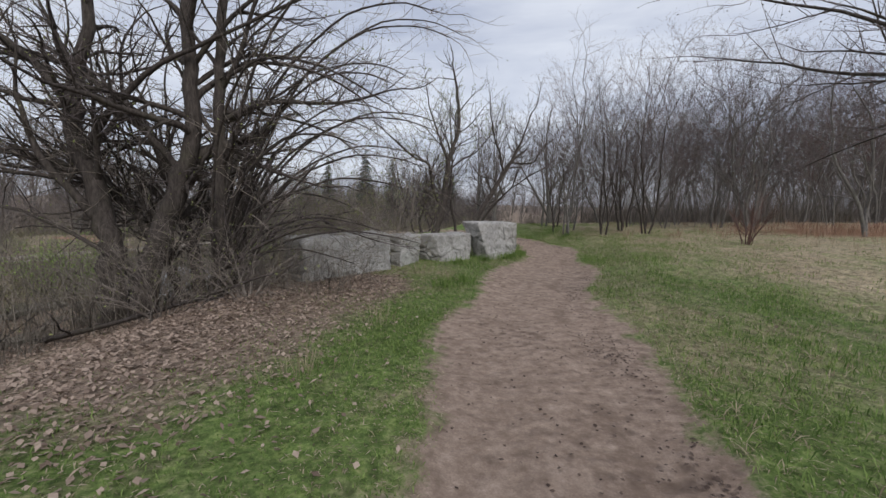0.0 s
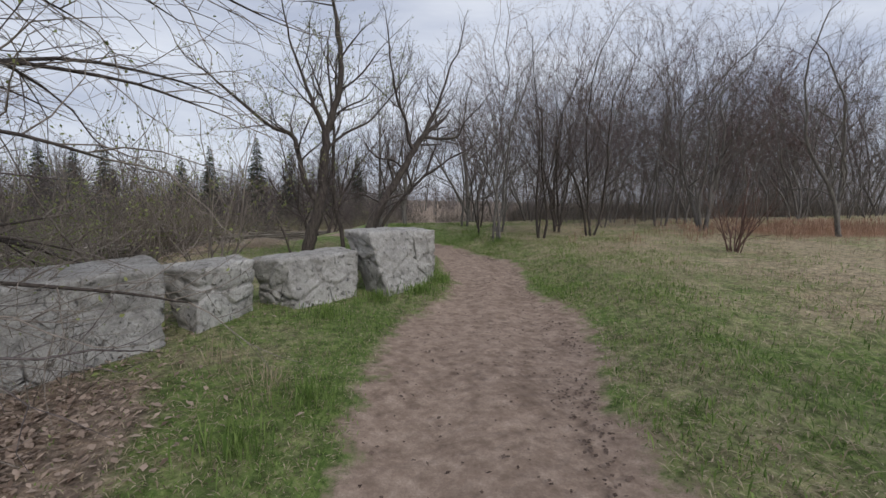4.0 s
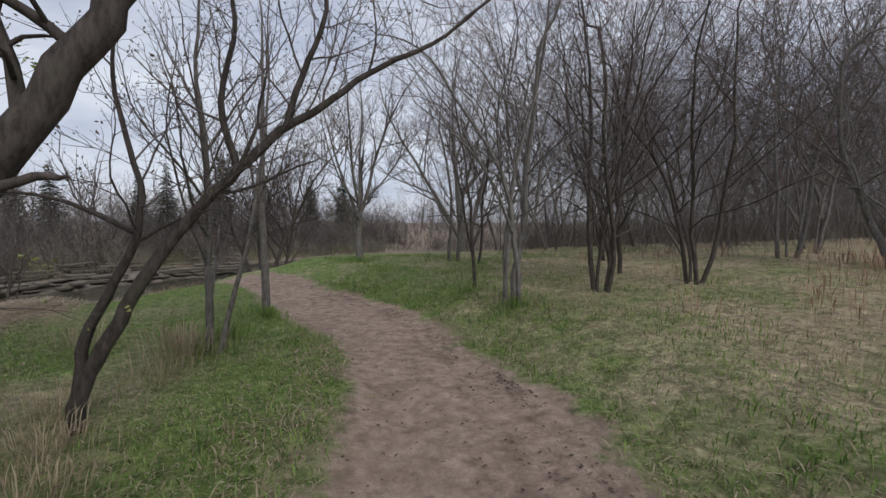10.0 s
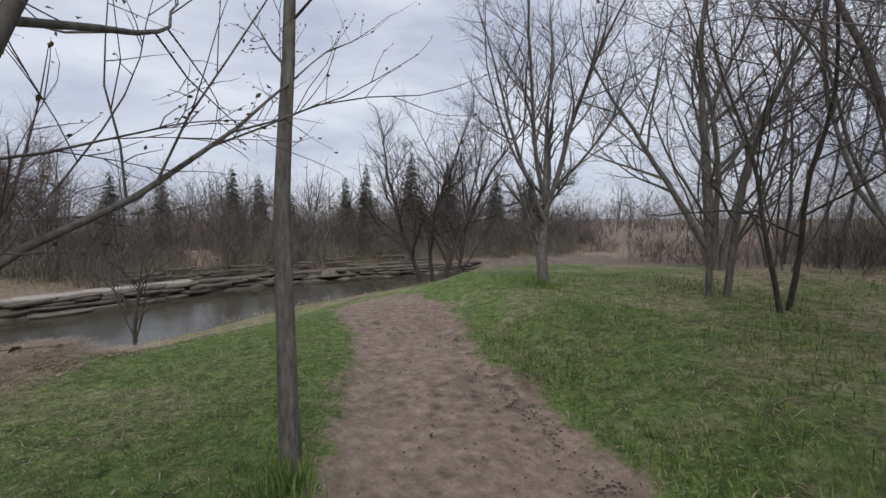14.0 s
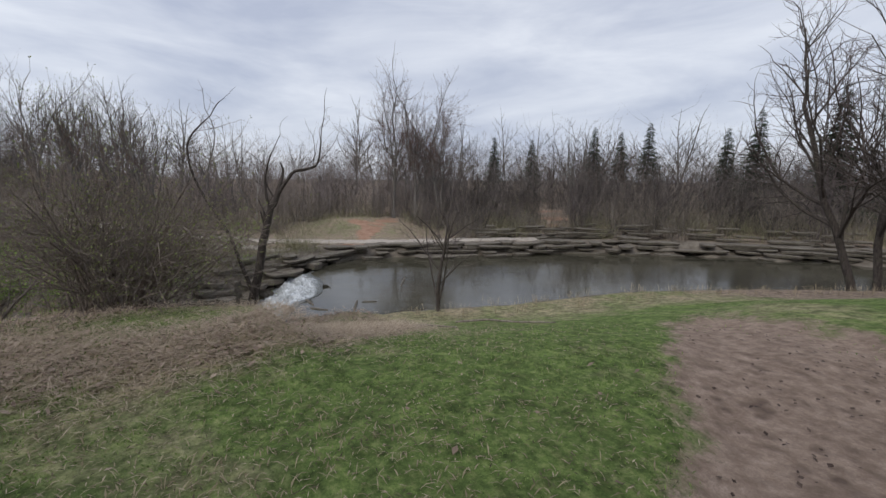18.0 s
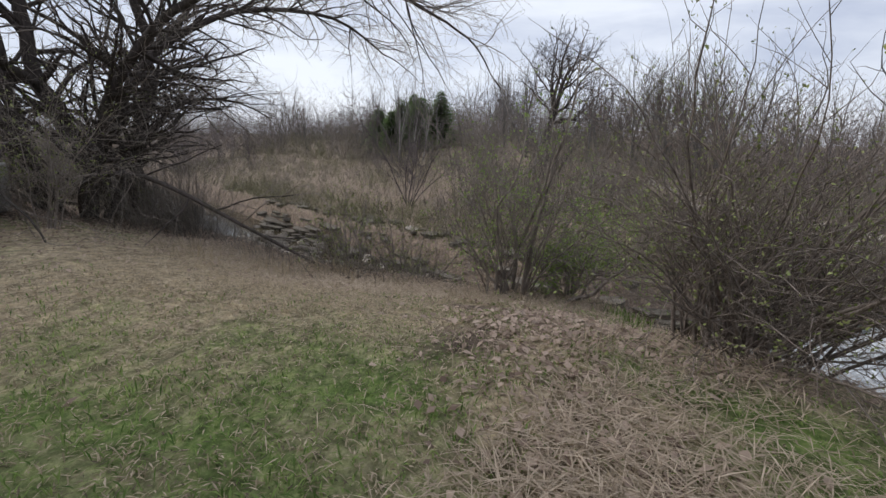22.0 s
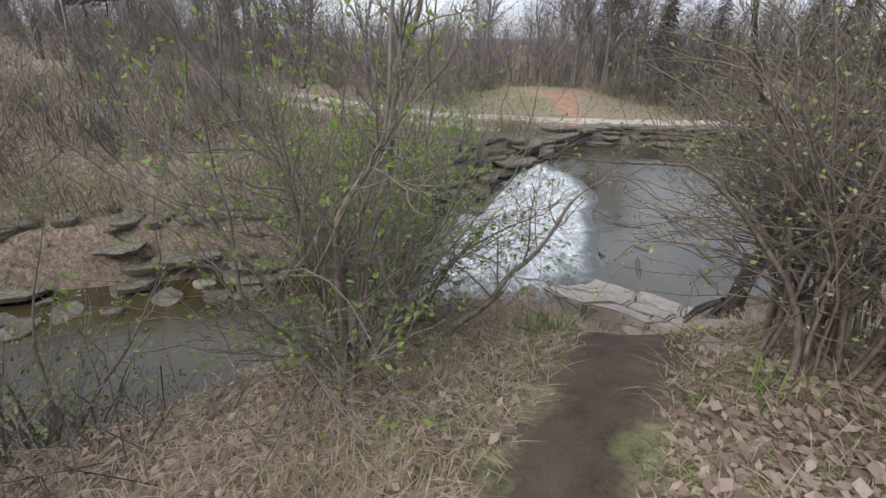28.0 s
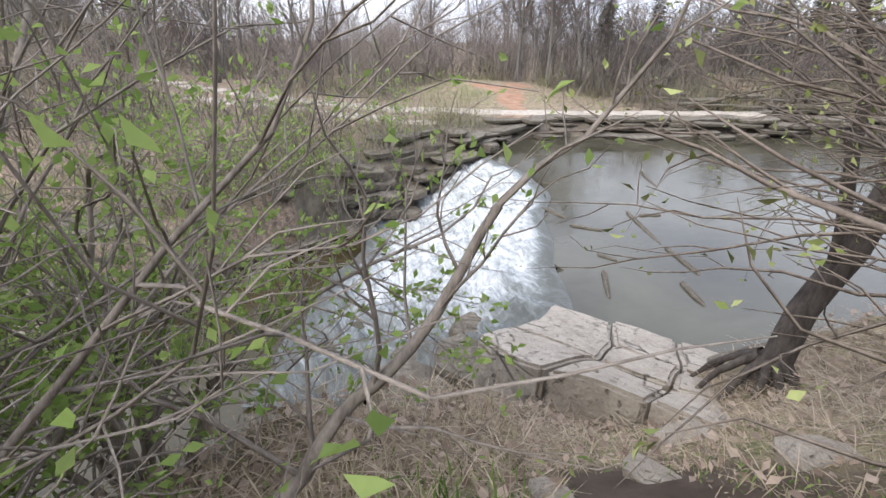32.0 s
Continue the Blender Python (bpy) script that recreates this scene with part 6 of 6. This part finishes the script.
        tagged(ob, "flat pale stone sunk in the muddy path", "stone", "stones on the bank path")
    # loose stones along the pool's far shore
    shore = [(-16.9, -3), (-15.6, 6), (-15.0, 12.3), (-14.2, 16.5), (-14.6, 20)]
    for x, y, a in walk_line(shore, 0.28):
        ob = new("shore_stone", rng.choice(dark if rng.random() < 0.94 else pale))
        q = rng.uniform(-1.2, 2.2)
        X, Y = x + q, y - 0.3 * q
        s = rng.uniform(0.3, 0.9)
        ob.matrix_basis = pose(X, Y, max(ground_z(X, Y), LOW_Z - 0.05) + 0.10, rng.uniform(-15, 15), rng.uniform(-15, 15), rng.uniform(0, 360)) @ Matrix.Diagonal((s, s * 1.2, s, 1))
        tagged(ob, "loose flat limestone on the pool's shore", "stone", "shore stones")
    for k in range(420):
        X, Y = rng.uniform(-16, -7.0), rng.uniform(-2, 11.5)
        if not inside(RIVER, np.array([X]), np.array([Y]))[0] or abs(X + 12.2 + 0.12 * (Y - 8)) < abs(rng.gauss(0.0, 0.8)) * (1 if Y > 4 else 0):
            continue
        ob = new("river_stone", rng.choice(dark if rng.random() < 0.95 else pale))
        s = 0.2 + 0.7 * rng.random() ** 2
        ob.matrix_basis = pose(X, Y, LOW_Z + rng.uniform(0.02, 0.12), rng.uniform(-8, 8), rng.uniform(-8, 8), rng.uniform(0, 360)) @ Matrix.Diagonal((s, s * 1.2, s * 1.6, 1))
        tagged(ob, "flat limestone lying in the shallow river", "stone", "river stones")
    heap = thing("rock_ledge", pose(0, 0, 0), "broken rock heaped beside the fall's far end", "rock ledge")
    for k in range(46):
        u = rng.random()
        lift = rng.random()
        put_slab(heap, rng.choice(dark), -15.5 - 0.7 * u - 0.8 * lift + rng.uniform(-0.2, 0.2), 21.0 + 4.6 * u + rng.uniform(-0.3, 0.3), -3.75 + 1.75 * lift, rng.uniform(0, 360), rng.uniform(0.5, 1.2), rng.uniform(0.6, 1.2), rng.uniform(0.6, 1.2), rng.uniform(-9, 9), rng.uniform(-9, 9))
    low = thing("rock_ledge", pose(0, 0, 0), "undercut layered ledge above the pool", "rock ledge")
    for lay in range(6):
        for x, y, a in walk_line([(-18.0, -4), (-16.3, 4), (-15.8, 9), (-15.0, 13.5), (-14.5, 17.0), (-16.6, 21), (-17.3, 23.8)], 1.3):
            if rng.random() < 0.42:
                continue
            put_slab(low, rng.choice(dark), x + 1.1 + rng.uniform(-0.3, 0.3) - 0.22 * lay, y + rng.uniform(-0.3, 0.3), -3.72 + 0.24 * lay + rng.uniform(-0.05, 0.05), a + rng.uniform(-10, 10), rng.uniform(0.5, 1.9), rng.uniform(0.6, 1.5), rng.uniform(0.45, 0.9), rng.uniform(-7, 7), rng.uniform(-4, 4))


ledges()


# ---------------- grass and litter ----------------


def kites(name, P, way, length, width, bend, mat, label, category, seed, flat=0.0):
    """Many small blades or leaves, each a folded four-cornered sliver, as one mesh."""
    g = np.random.default_rng(seed)
    n = len(P)
    side = np.stack([-np.sin(way), np.cos(way), np.zeros(n)], -1)
    out = np.stack([np.cos(way), np.sin(way), np.zeros(n)], -1)
    lift = np.stack([np.zeros(n), np.zeros(n), np.ones(n)], -1)
    up = 1 - flat
    mid = P + lift * (length * 0.55 * up)[:, None] + out * (length * (0.15 + flat * 0.35) * bend)[:, None]
    tip = P + lift * (length * up * (1 - 0.25 * bend))[:, None] + out * (length * (0.3 + 0.7 * flat) * bend)[:, None]
    V = np.stack([P, mid + side * width[:, None], tip, mid - side * width[:, None]], 1).reshape(-1, 3)
    F = np.arange(4 * n).reshape(-1, 4)
    tagged(new(name, mesh_from(name, V, F, mat)), label, category, kind="stuff")


def scatter(n, seed, box, weight):
    g = np.random.default_rng(seed)
    out = []
    have = 0
    while have < n:
        x, y = g.uniform(box[0], box[1], n * 2), g.uniform(box[2], box[3], n * 2)
        keep = g.uniform(0, 1, n * 2) < weight(x, y)
        out.append(np.stack([x[keep], y[keep]], -1))
        have += keep.sum()
    xy = np.vstack(out)[:n]
    return np.column_stack([xy, land(xy[:, 0], xy[:, 1]) - 0.01]), g


WALKED = np.array([(0.2, 1), (1.0, 6.7), (1.7, 9.2), (2.7, 12.2), (3.3, 15), (3.2, 17.5), (2.8, 20), (1.8, 21), (0, 21), (-1.2, 19.7), (-2.3, 18.4), (-3.3, 17.6), (-4.7, 18.3), (-5.3, 18.9)], float)


def patchy(x, y, s):
    return 0.5 + 0.5 * np.clip(ripple(x * s + 3.1, y * s - 1.7) * 1.6, -1, 1)


def off_trail(x, y):
    w = TRAIL_W + 0.12 * np.sin(y * 1.3) - 0.24 * smooth01((y - 10.5) / 3)
    return np.where(y < 25.5, smooth01((dist_to(TRAIL, x, y) - w + 0.12) / 0.3), 1.0)


def near_walk(x, y, r):
    return np.exp(-(dist_to(WALKED, x, y) / r) ** 2)


def on_land(x, y):
    return ~inside(RIVER, x, y)


def bare_mud(x, y):
    return smooth01((dist_to(np.array([(-4.4, 18.2), (-5.0, 18.9), (-5.9, 20.0)]), x, y) - 0.22) / 0.2)


def dryness(x, y):
    dn = dist_to(NEAR, x, y)
    d = 0.3 + 0.3 * smooth01((x - 3.8) / 5) - 0.12 * np.exp(-(((x - 0.2) / 2.6) ** 2 + ((y - 21.5) / 2.8) ** 2)) - 0.3 * np.exp(-(((x + 2.6) / 0.8) ** 2 + ((y - 18.2) / 1.1) ** 2)) + 0.45 * np.exp(-((dn / np.where(y > 23, 0.9, 2.0)) ** 2)) + 0.8 * np.exp(-(((x + 3.4) / 2.6) ** 2 + ((y - 15.2) / 3.4) ** 2))
    return np.clip(d + 0.5 * (patchy(x, y, 0.5) - 0.5), 0, 1)


def littered(x, y):
    return np.clip(np.exp(-(((x + 2.95) / 1.4) ** 2 + ((y - 6.8) / 4.0) ** 2)) + np.exp(-(((x + 1.25) / 0.6) ** 2 + ((y - 8.7) / 0.9) ** 2)), 0, 1)


def growth():
    box = (-7.5, 9, -0.5, 28)
    P, g = scatter(120000, 1, box, lambda x, y: near_walk(x, y, 2.6) * bare_mud(x, y) * off_trail(x, y) * on_land(x, y) * (1 - dryness(x, y)) * (1 - 0.9 * littered(x, y)) * (0.35 + 0.65 * patchy(x, y, 1.6)))
    n = len(P)
    tall = (0.03 + 0.06 * patchy(P[:, 0], P[:, 1], 0.8)) * (1 - 0.45 * smooth01((P[:, 1] - 19) / 2) * (P[:, 0] < 2))
    kites("grass", P, g.uniform(0, 6.28, n), tall * g.uniform(0.6, 1.5, n), g.uniform(0.0025, 0.005, n), g.uniform(0.4, 1.6, n), M_BLADE, "short fresh green grass beside the trail", "grass", 2, 0.3)
    P, g = scatter(70000, 3, box, lambda x, y: near_walk(x, y, 2.8) * bare_mud(x, y) * off_trail(x, y) * on_land(x, y) * (0.02 + dryness(x, y) ** 1.5) * (1 - 0.8 * littered(x, y)) * (0.3 + 0.7 * patchy(x, y, 1.1)))
    n = len(P)
    kites("dry_grass", P, g.uniform(0, 6.28, n), g.uniform(0.03, 0.1, n), g.uniform(0.002, 0.0045, n), g.uniform(0.8, 2.2, n), M_DULL, "dry straw-coloured grass between the green", "grass", 4, 0.35)
    P, g = scatter(26000, 21, (2, 14, -0.5, 24), lambda x, y: off_trail(x, y) * patchy(x, y, 0.9) * (0.3 + 0.7 * dryness(x, y)) * np.exp(-((x - 5) / 6) ** 2))
    n = len(P)
    kites("field_straw", P, g.uniform(0, 6.28, n), g.uniform(0.08, 0.22, n), g.uniform(0.003, 0.006, n), g.uniform(0.8, 2.0, n), M_DULL, "bent dry stalks across the field", "grass", 22, 0.45)
    P, g = scatter(26000, 23, (2, 14, -0.5, 28), lambda x, y: off_trail(x, y) * patchy(x, y, 1.3) ** 2 * (1 - dryness(x, y)) * np.exp(-((x - 5) / 5) ** 2))
    n = len(P)
    kites("field_grass", P, g.uniform(0, 6.28, n), g.uniform(0.07, 0.17, n), g.uniform(0.003, 0.007, n), g.uniform(0.5, 1.6, n), M_BLADE, "uneven green grass across the field", "grass", 24, 0.1)
    # flattened thatch, pale and dark, over all the trodden grass
    for seed, mat, label, count, low, high in ((31, M_MATTED, "flattened pale thatch between the grass", 52000, 0.03, 0.08), (33, M_DARKTHATCH, "dark rotting thatch between the grass", 36000, 0.025, 0.07)):
        P, g = scatter(count, seed, (-7, 11, 0.5, 27), lambda x, y: near_walk(x, y, 3.2) * bare_mud(x, y) * off_trail(x, y) * on_land(x, y) * (0.25 + 0.75 * dryness(x, y)) * (0.12 + 0.88 * patchy(x + seed, y, 2.1) ** 2))
        n = len(P)
        P[:, 2] += g.uniform(0.0, 0.03, n)
        kites("thatch", P, g.uniform(0, 6.28, n), g.uniform(low, high, n), g.uniform(0.002, 0.004, n), g.uniform(0.7, 1.1, n), mat, label, "grass", seed + 1, 0.85)
    # coarse tufts: clumps of tall blades
    rng = random.Random(9)
    C, W, L = [], [], []

    def tuft(x, y, n, height, spread):
        for _ in range(n):
            a, d = rng.uniform(0, 6.28), abs(rng.gauss(0, spread))
            C.append((x + d * math.cos(a), y + d * math.sin(a)))
            W.append(a + rng.gauss(0, 0.7))
            L.append(height * rng.uniform(0.5, 1.2))
    for x, y, n, h, s in [(1.25, 18.2, 480, 0.5, 0.24), (0.1, 17.0, 220, 0.4, 0.25), (1.2, 16.2, 260, 0.34, 0.28), (1.5, 15.6, 220, 0.3, 0.25), (0.9, 16.8, 220, 0.36, 0.25), (1.3, 17.6, 160, 0.3, 0.25), (0.0, 18.8, 200, 0.4, 0.25), (0.4, 16.4, 160, 0.35, 0.2), (-0.6, 6.2, 60, 0.3, 0.2), (-1.0, 4.6, 60, 0.28, 0.2), (0.2, 9.4, 90, 0.3, 0.25), (-0.3, 9.9, 70, 0.35, 0.2), (-3.4, 19.6, 120, 0.2, 0.4), (-5.0, 17.6, 150, 0.16, 0.4), (-5.6, 18.2, 150, 0.17, 0.35), (-5.2, 16.6, 180, 0.17, 0.5), (-5.3, 15.4, 240, 0.3, 0.5), (-6.2, 19.0, 150, 0.2, 0.3), (-6.6, 19.8, 150, 0.22, 0.25), (-4.5, 15.0, 240, 0.35, 0.7), (-4.0, 13.8, 240, 0.35, 0.8)]:
        tuft(x, y, n, h, s)
    for _ in range(170):
        x, y = rng.uniform(4, 20), rng.uniform(6, 20)
        if x > 6 + 0.2 * (18 - y):
            tuft(x, y, 26, 0.3, 0.16)
    R0 = len(C)
    for _ in range(260):
        tuft(rng.gauss(17.5, 3.6), rng.gauss(18.6, 2.0), 22, 0.42, 0.3)
    R1 = len(C)
    for x, y, _ in walk_line([(-4.9, 23.6), (-4.1, 26.5), (-3.6, 29.5), (-2.2, 32.3), (0.2, 35.6)], 0.22):
        tuft(x + rng.uniform(-0.4, 0.4), y + rng.uniform(-0.3, 0.3), 22, 0.32, 0.14)
    xy = np.array(C)
    held = bare_mud(xy[:, 0], xy[:, 1]) < 0.5
    xy[held] += (-0.7, -0.6)
    P = np.column_stack([xy, land(xy[:, 0], xy[:, 1]) - 0.01])
    g = np.random.default_rng(6)
    n = len(P)
    W, L, wide, bow = np.array(W), np.array(L), g.uniform(0.002, 0.004, n), g.uniform(0.6, 2.0, n)
    red = (np.arange(n) >= R0) & (np.arange(n) < R1)
    kites("straw_tufts", P[~red], W[~red], L[~red], wide[~red], bow[~red], M_STRAW, "tall bleached tufts of last year's grass", "grass", 7)
    kites("red_grass", P[red], W[red], L[red], wide[red] * 2, bow[red] * 0.7, M_REDGRASS, "tall rusty-red dead grass in the field", "grass", 7)
    green = []
    for x, y, n, s in [(1.75, 20.1, 500, 0.3), (1.5, 18.9, 500, 0.3), (1.35, 18.3, 300, 0.25), (0.55, 9.2, 220, 0.25), (0.2, 8.6, 200, 0.2), (2.4, 13.7, 400, 0.25), (1.9, 12.8, 350, 0.25), (1.2, 12.4, 300, 0.25), (0.5, 11.5, 300, 0.3), (4.9, 20.4, 300, 0.3), (5.3, 19.2, 300, 0.3), (3.1, 26.3, 400, 0.5), (-6.05, 19.3, 110, 0.16), (-4.7, 19.6, 40, 0.12)]:
        for _ in range(n):
            a, d = rng.uniform(0, 6.28), abs(rng.gauss(0, s))
            green.append((x + d * math.cos(a), y + d * math.sin(a)))
    xy = np.array(green)
    keep = off_trail(xy[:, 0], xy[:, 1]) > 0.5
    xy = xy[keep]
    P = np.column_stack([xy, land(xy[:, 0], xy[:, 1]) - 0.01])
    n = len(P)
    kites("green_tufts", P, g.uniform(0, 6.28, n), g.uniform(0.1, 0.28, n), g.uniform(0.003, 0.006, n), g.uniform(0.4, 1.5, n), M_BLADE, "lush tufts of tall green grass", "grass", 8)
    # leaves
    P, g = scatter(32000, 11, (-8, 6, -0.5, 24), lambda x, y: on_land(x, y) * bare_mud(x, y) * (0.0008 * off_trail(x, y) + 0.9 * littered(x, y) + 0.8 * np.exp(-(((x + 4.15) / 0.6) ** 2 + ((y - 19.3) / 0.8) ** 2)) + 0.35 * np.exp(-((dist_to(NEAR, x, y) / 1.3) ** 2)) + 0.45 * np.exp(-(dist_to(STRAW_BAND, x, y) / 0.42) ** 2)))
    n = len(P)
    P[:, 2] += g.uniform(0.005, 0.035, n)
    kites("leaf_litter", P, g.uniform(0, 6.28, n), g.uniform(0.03, 0.1, n), g.uniform(0.008, 0.026, n), g.uniform(0.6, 1.4, n), M_DEADLEAF, "curled brown dead leaves", "leaves", 12, 0.62)
    P, g = scatter(380, 61, (-6.2, -3.2, 17.6, 21), lambda x, y: bare_mud(x, y) * np.clip(1.1 * np.exp(-(((x + 4.2) / 0.5) ** 2 + ((y - 19.4) / 0.6) ** 2)) + 0.5 * np.exp(-(((x + 4.9) / 0.5) ** 2 + ((y - 20.2) / 0.5) ** 2)) + 0.08, 0, 1))
    n = len(P)
    P[:, 2] += g.uniform(0.01, 0.04, n)
    kites("large_leaf_litter", P, g.uniform(0, 6.28, n), g.uniform(0.05, 0.1, n), g.uniform(0.016, 0.032, n), g.uniform(0.9, 1.2, n), M_PALELEAF, "large bleached dead leaves beside the muddy path", "leaves", 62, 0.7)
    # dark crumbs and leaf bits trodden into the trail, mostly on its field side
    def trodden(x, y):
        d = dist_to(TRAIL, x, y)
        right = x > np.interp(y, TRAIL[:, 1], TRAIL[:, 0])
        return (d < TRAIL_W + 0.15) * (0.04 + 0.9 * right * np.exp(-((d - 0.75) / 0.28) ** 2) * patchy(x, y, 1.9) ** 2) * (y < 26)
    P, g = scatter(5200, 13, (-1.5, 5.5, 0, 26), trodden)
    n = len(P)
    P[:, 2] -= 0.035
    kites("trail_crumbs", P, g.uniform(0, 6.28, n), g.uniform(0.015, 0.05, n), g.uniform(0.008, 0.018, n), g.uniform(0.8, 1.3, n), M_CRUMB, "dark leaf scraps trodden into the trail", "leaves", 14, 0.7)
    # matted straw on the bank
    P, g = scatter(34000, 15, (-8, 0, 12, 24), lambda x, y: on_land(x, y) * bare_mud(x, y) * (1 - 0.7 * np.exp(-(((x + 5.6) / 0.9) ** 2 + ((y - 20.4) / 0.9) ** 2))) * np.clip(np.exp(-((dist_to(NEAR, x, y) - 0.9) / 1.1) ** 2) * 0.9 + 0.75 * np.exp(-(((x + 3.4) / 1.2) ** 2 + ((y - 20.0) / 0.7) ** 2)) + 1.6 * (y > 19.6 - 0.35 * (x + 3)) * np.exp(-(dist_to(STRAW_BAND, x, y) / 0.5) ** 2) + 0.75 * np.exp(-(((x + 4.5) / 1.0) ** 2 + ((y - 22.0) / 1.2) ** 2)), 0, 1))
    n = len(P)
    P[:, 2] += g.uniform(0, 0.06, n)
    kites("matted_straw", P, g.uniform(0, 6.28, n), g.uniform(0.07, 0.26, n), g.uniform(0.0015, 0.003, n), g.uniform(0.8, 1.4, n), M_MATTED, "matted dry straw lying on the bank", "grass", 16, 0.78)

    P, g = scatter(7000, 65, (-5.5, -1, 18, 24.5), lambda x, y: (y > 19.7 - 0.35 * (x + 3)) * np.exp(-(dist_to(STRAW_BAND, x, y) / 0.45) ** 2))
    n = len(P)
    P[:, 2] += g.uniform(0, 0.06, n)
    kites("straw_mound", P, g.uniform(0, 6.28, n), g.uniform(0.08, 0.26, n), g.uniform(0.0018, 0.0036, n), g.uniform(0.8, 1.3, n), M_MATTED, "heaped pale straw along the bank's top", "grass", 66, 0.8)


M_DARKTHATCH = leafy("dark_thatch", (0.06, 0.045, 0.03), (0.16, 0.125, 0.085))
M_REDGRASS = leafy("rusty_grass", (0.22, 0.125, 0.085), (0.42, 0.28, 0.2))
M_PALELEAF = leafy("bleached_leaves", (0.15, 0.108, 0.082), (0.42, 0.335, 0.275))
M_CRUMB = leafy("dark_scraps", (0.05, 0.032, 0.025), (0.14, 0.1, 0.08))
growth()


def sticks():
    for k, (pts, r, label) in enumerate([
        ([(-0.72, 2.95, 0.03), (-0.45, 2.75, 0.04), (-0.1, 2.55, 0.03), (0.12, 2.45, 0.02)], 0.008, "thin dry stick lying across the trail's edge"),
        ([(-3.6, 24.6, 0.04), (-3.2, 24.9, 0.07), (-2.7, 25.0, 0.05), (-2.2, 25.3, 0.03)], 0.016, "bare fallen branch on the grass"),
        ([(-3.9, 23.4, 0.03), (-3.3, 23.9, 0.05), (-2.8, 24.1, 0.03)], 0.012, "bare fallen branch on the grass"),
    ]):
        t = Tree(300 + k)
        tube([(x, y, ground_z(x, y) + z) for x, y, z in pts], [r, r, r * 0.8, r * 0.5][:len(pts)], 6, *t.mid)
        tagged(new("fallen_stick", wood_mesh("fallen_stick", t.mid, M_SHRUB)), label, "stick")


sticks()
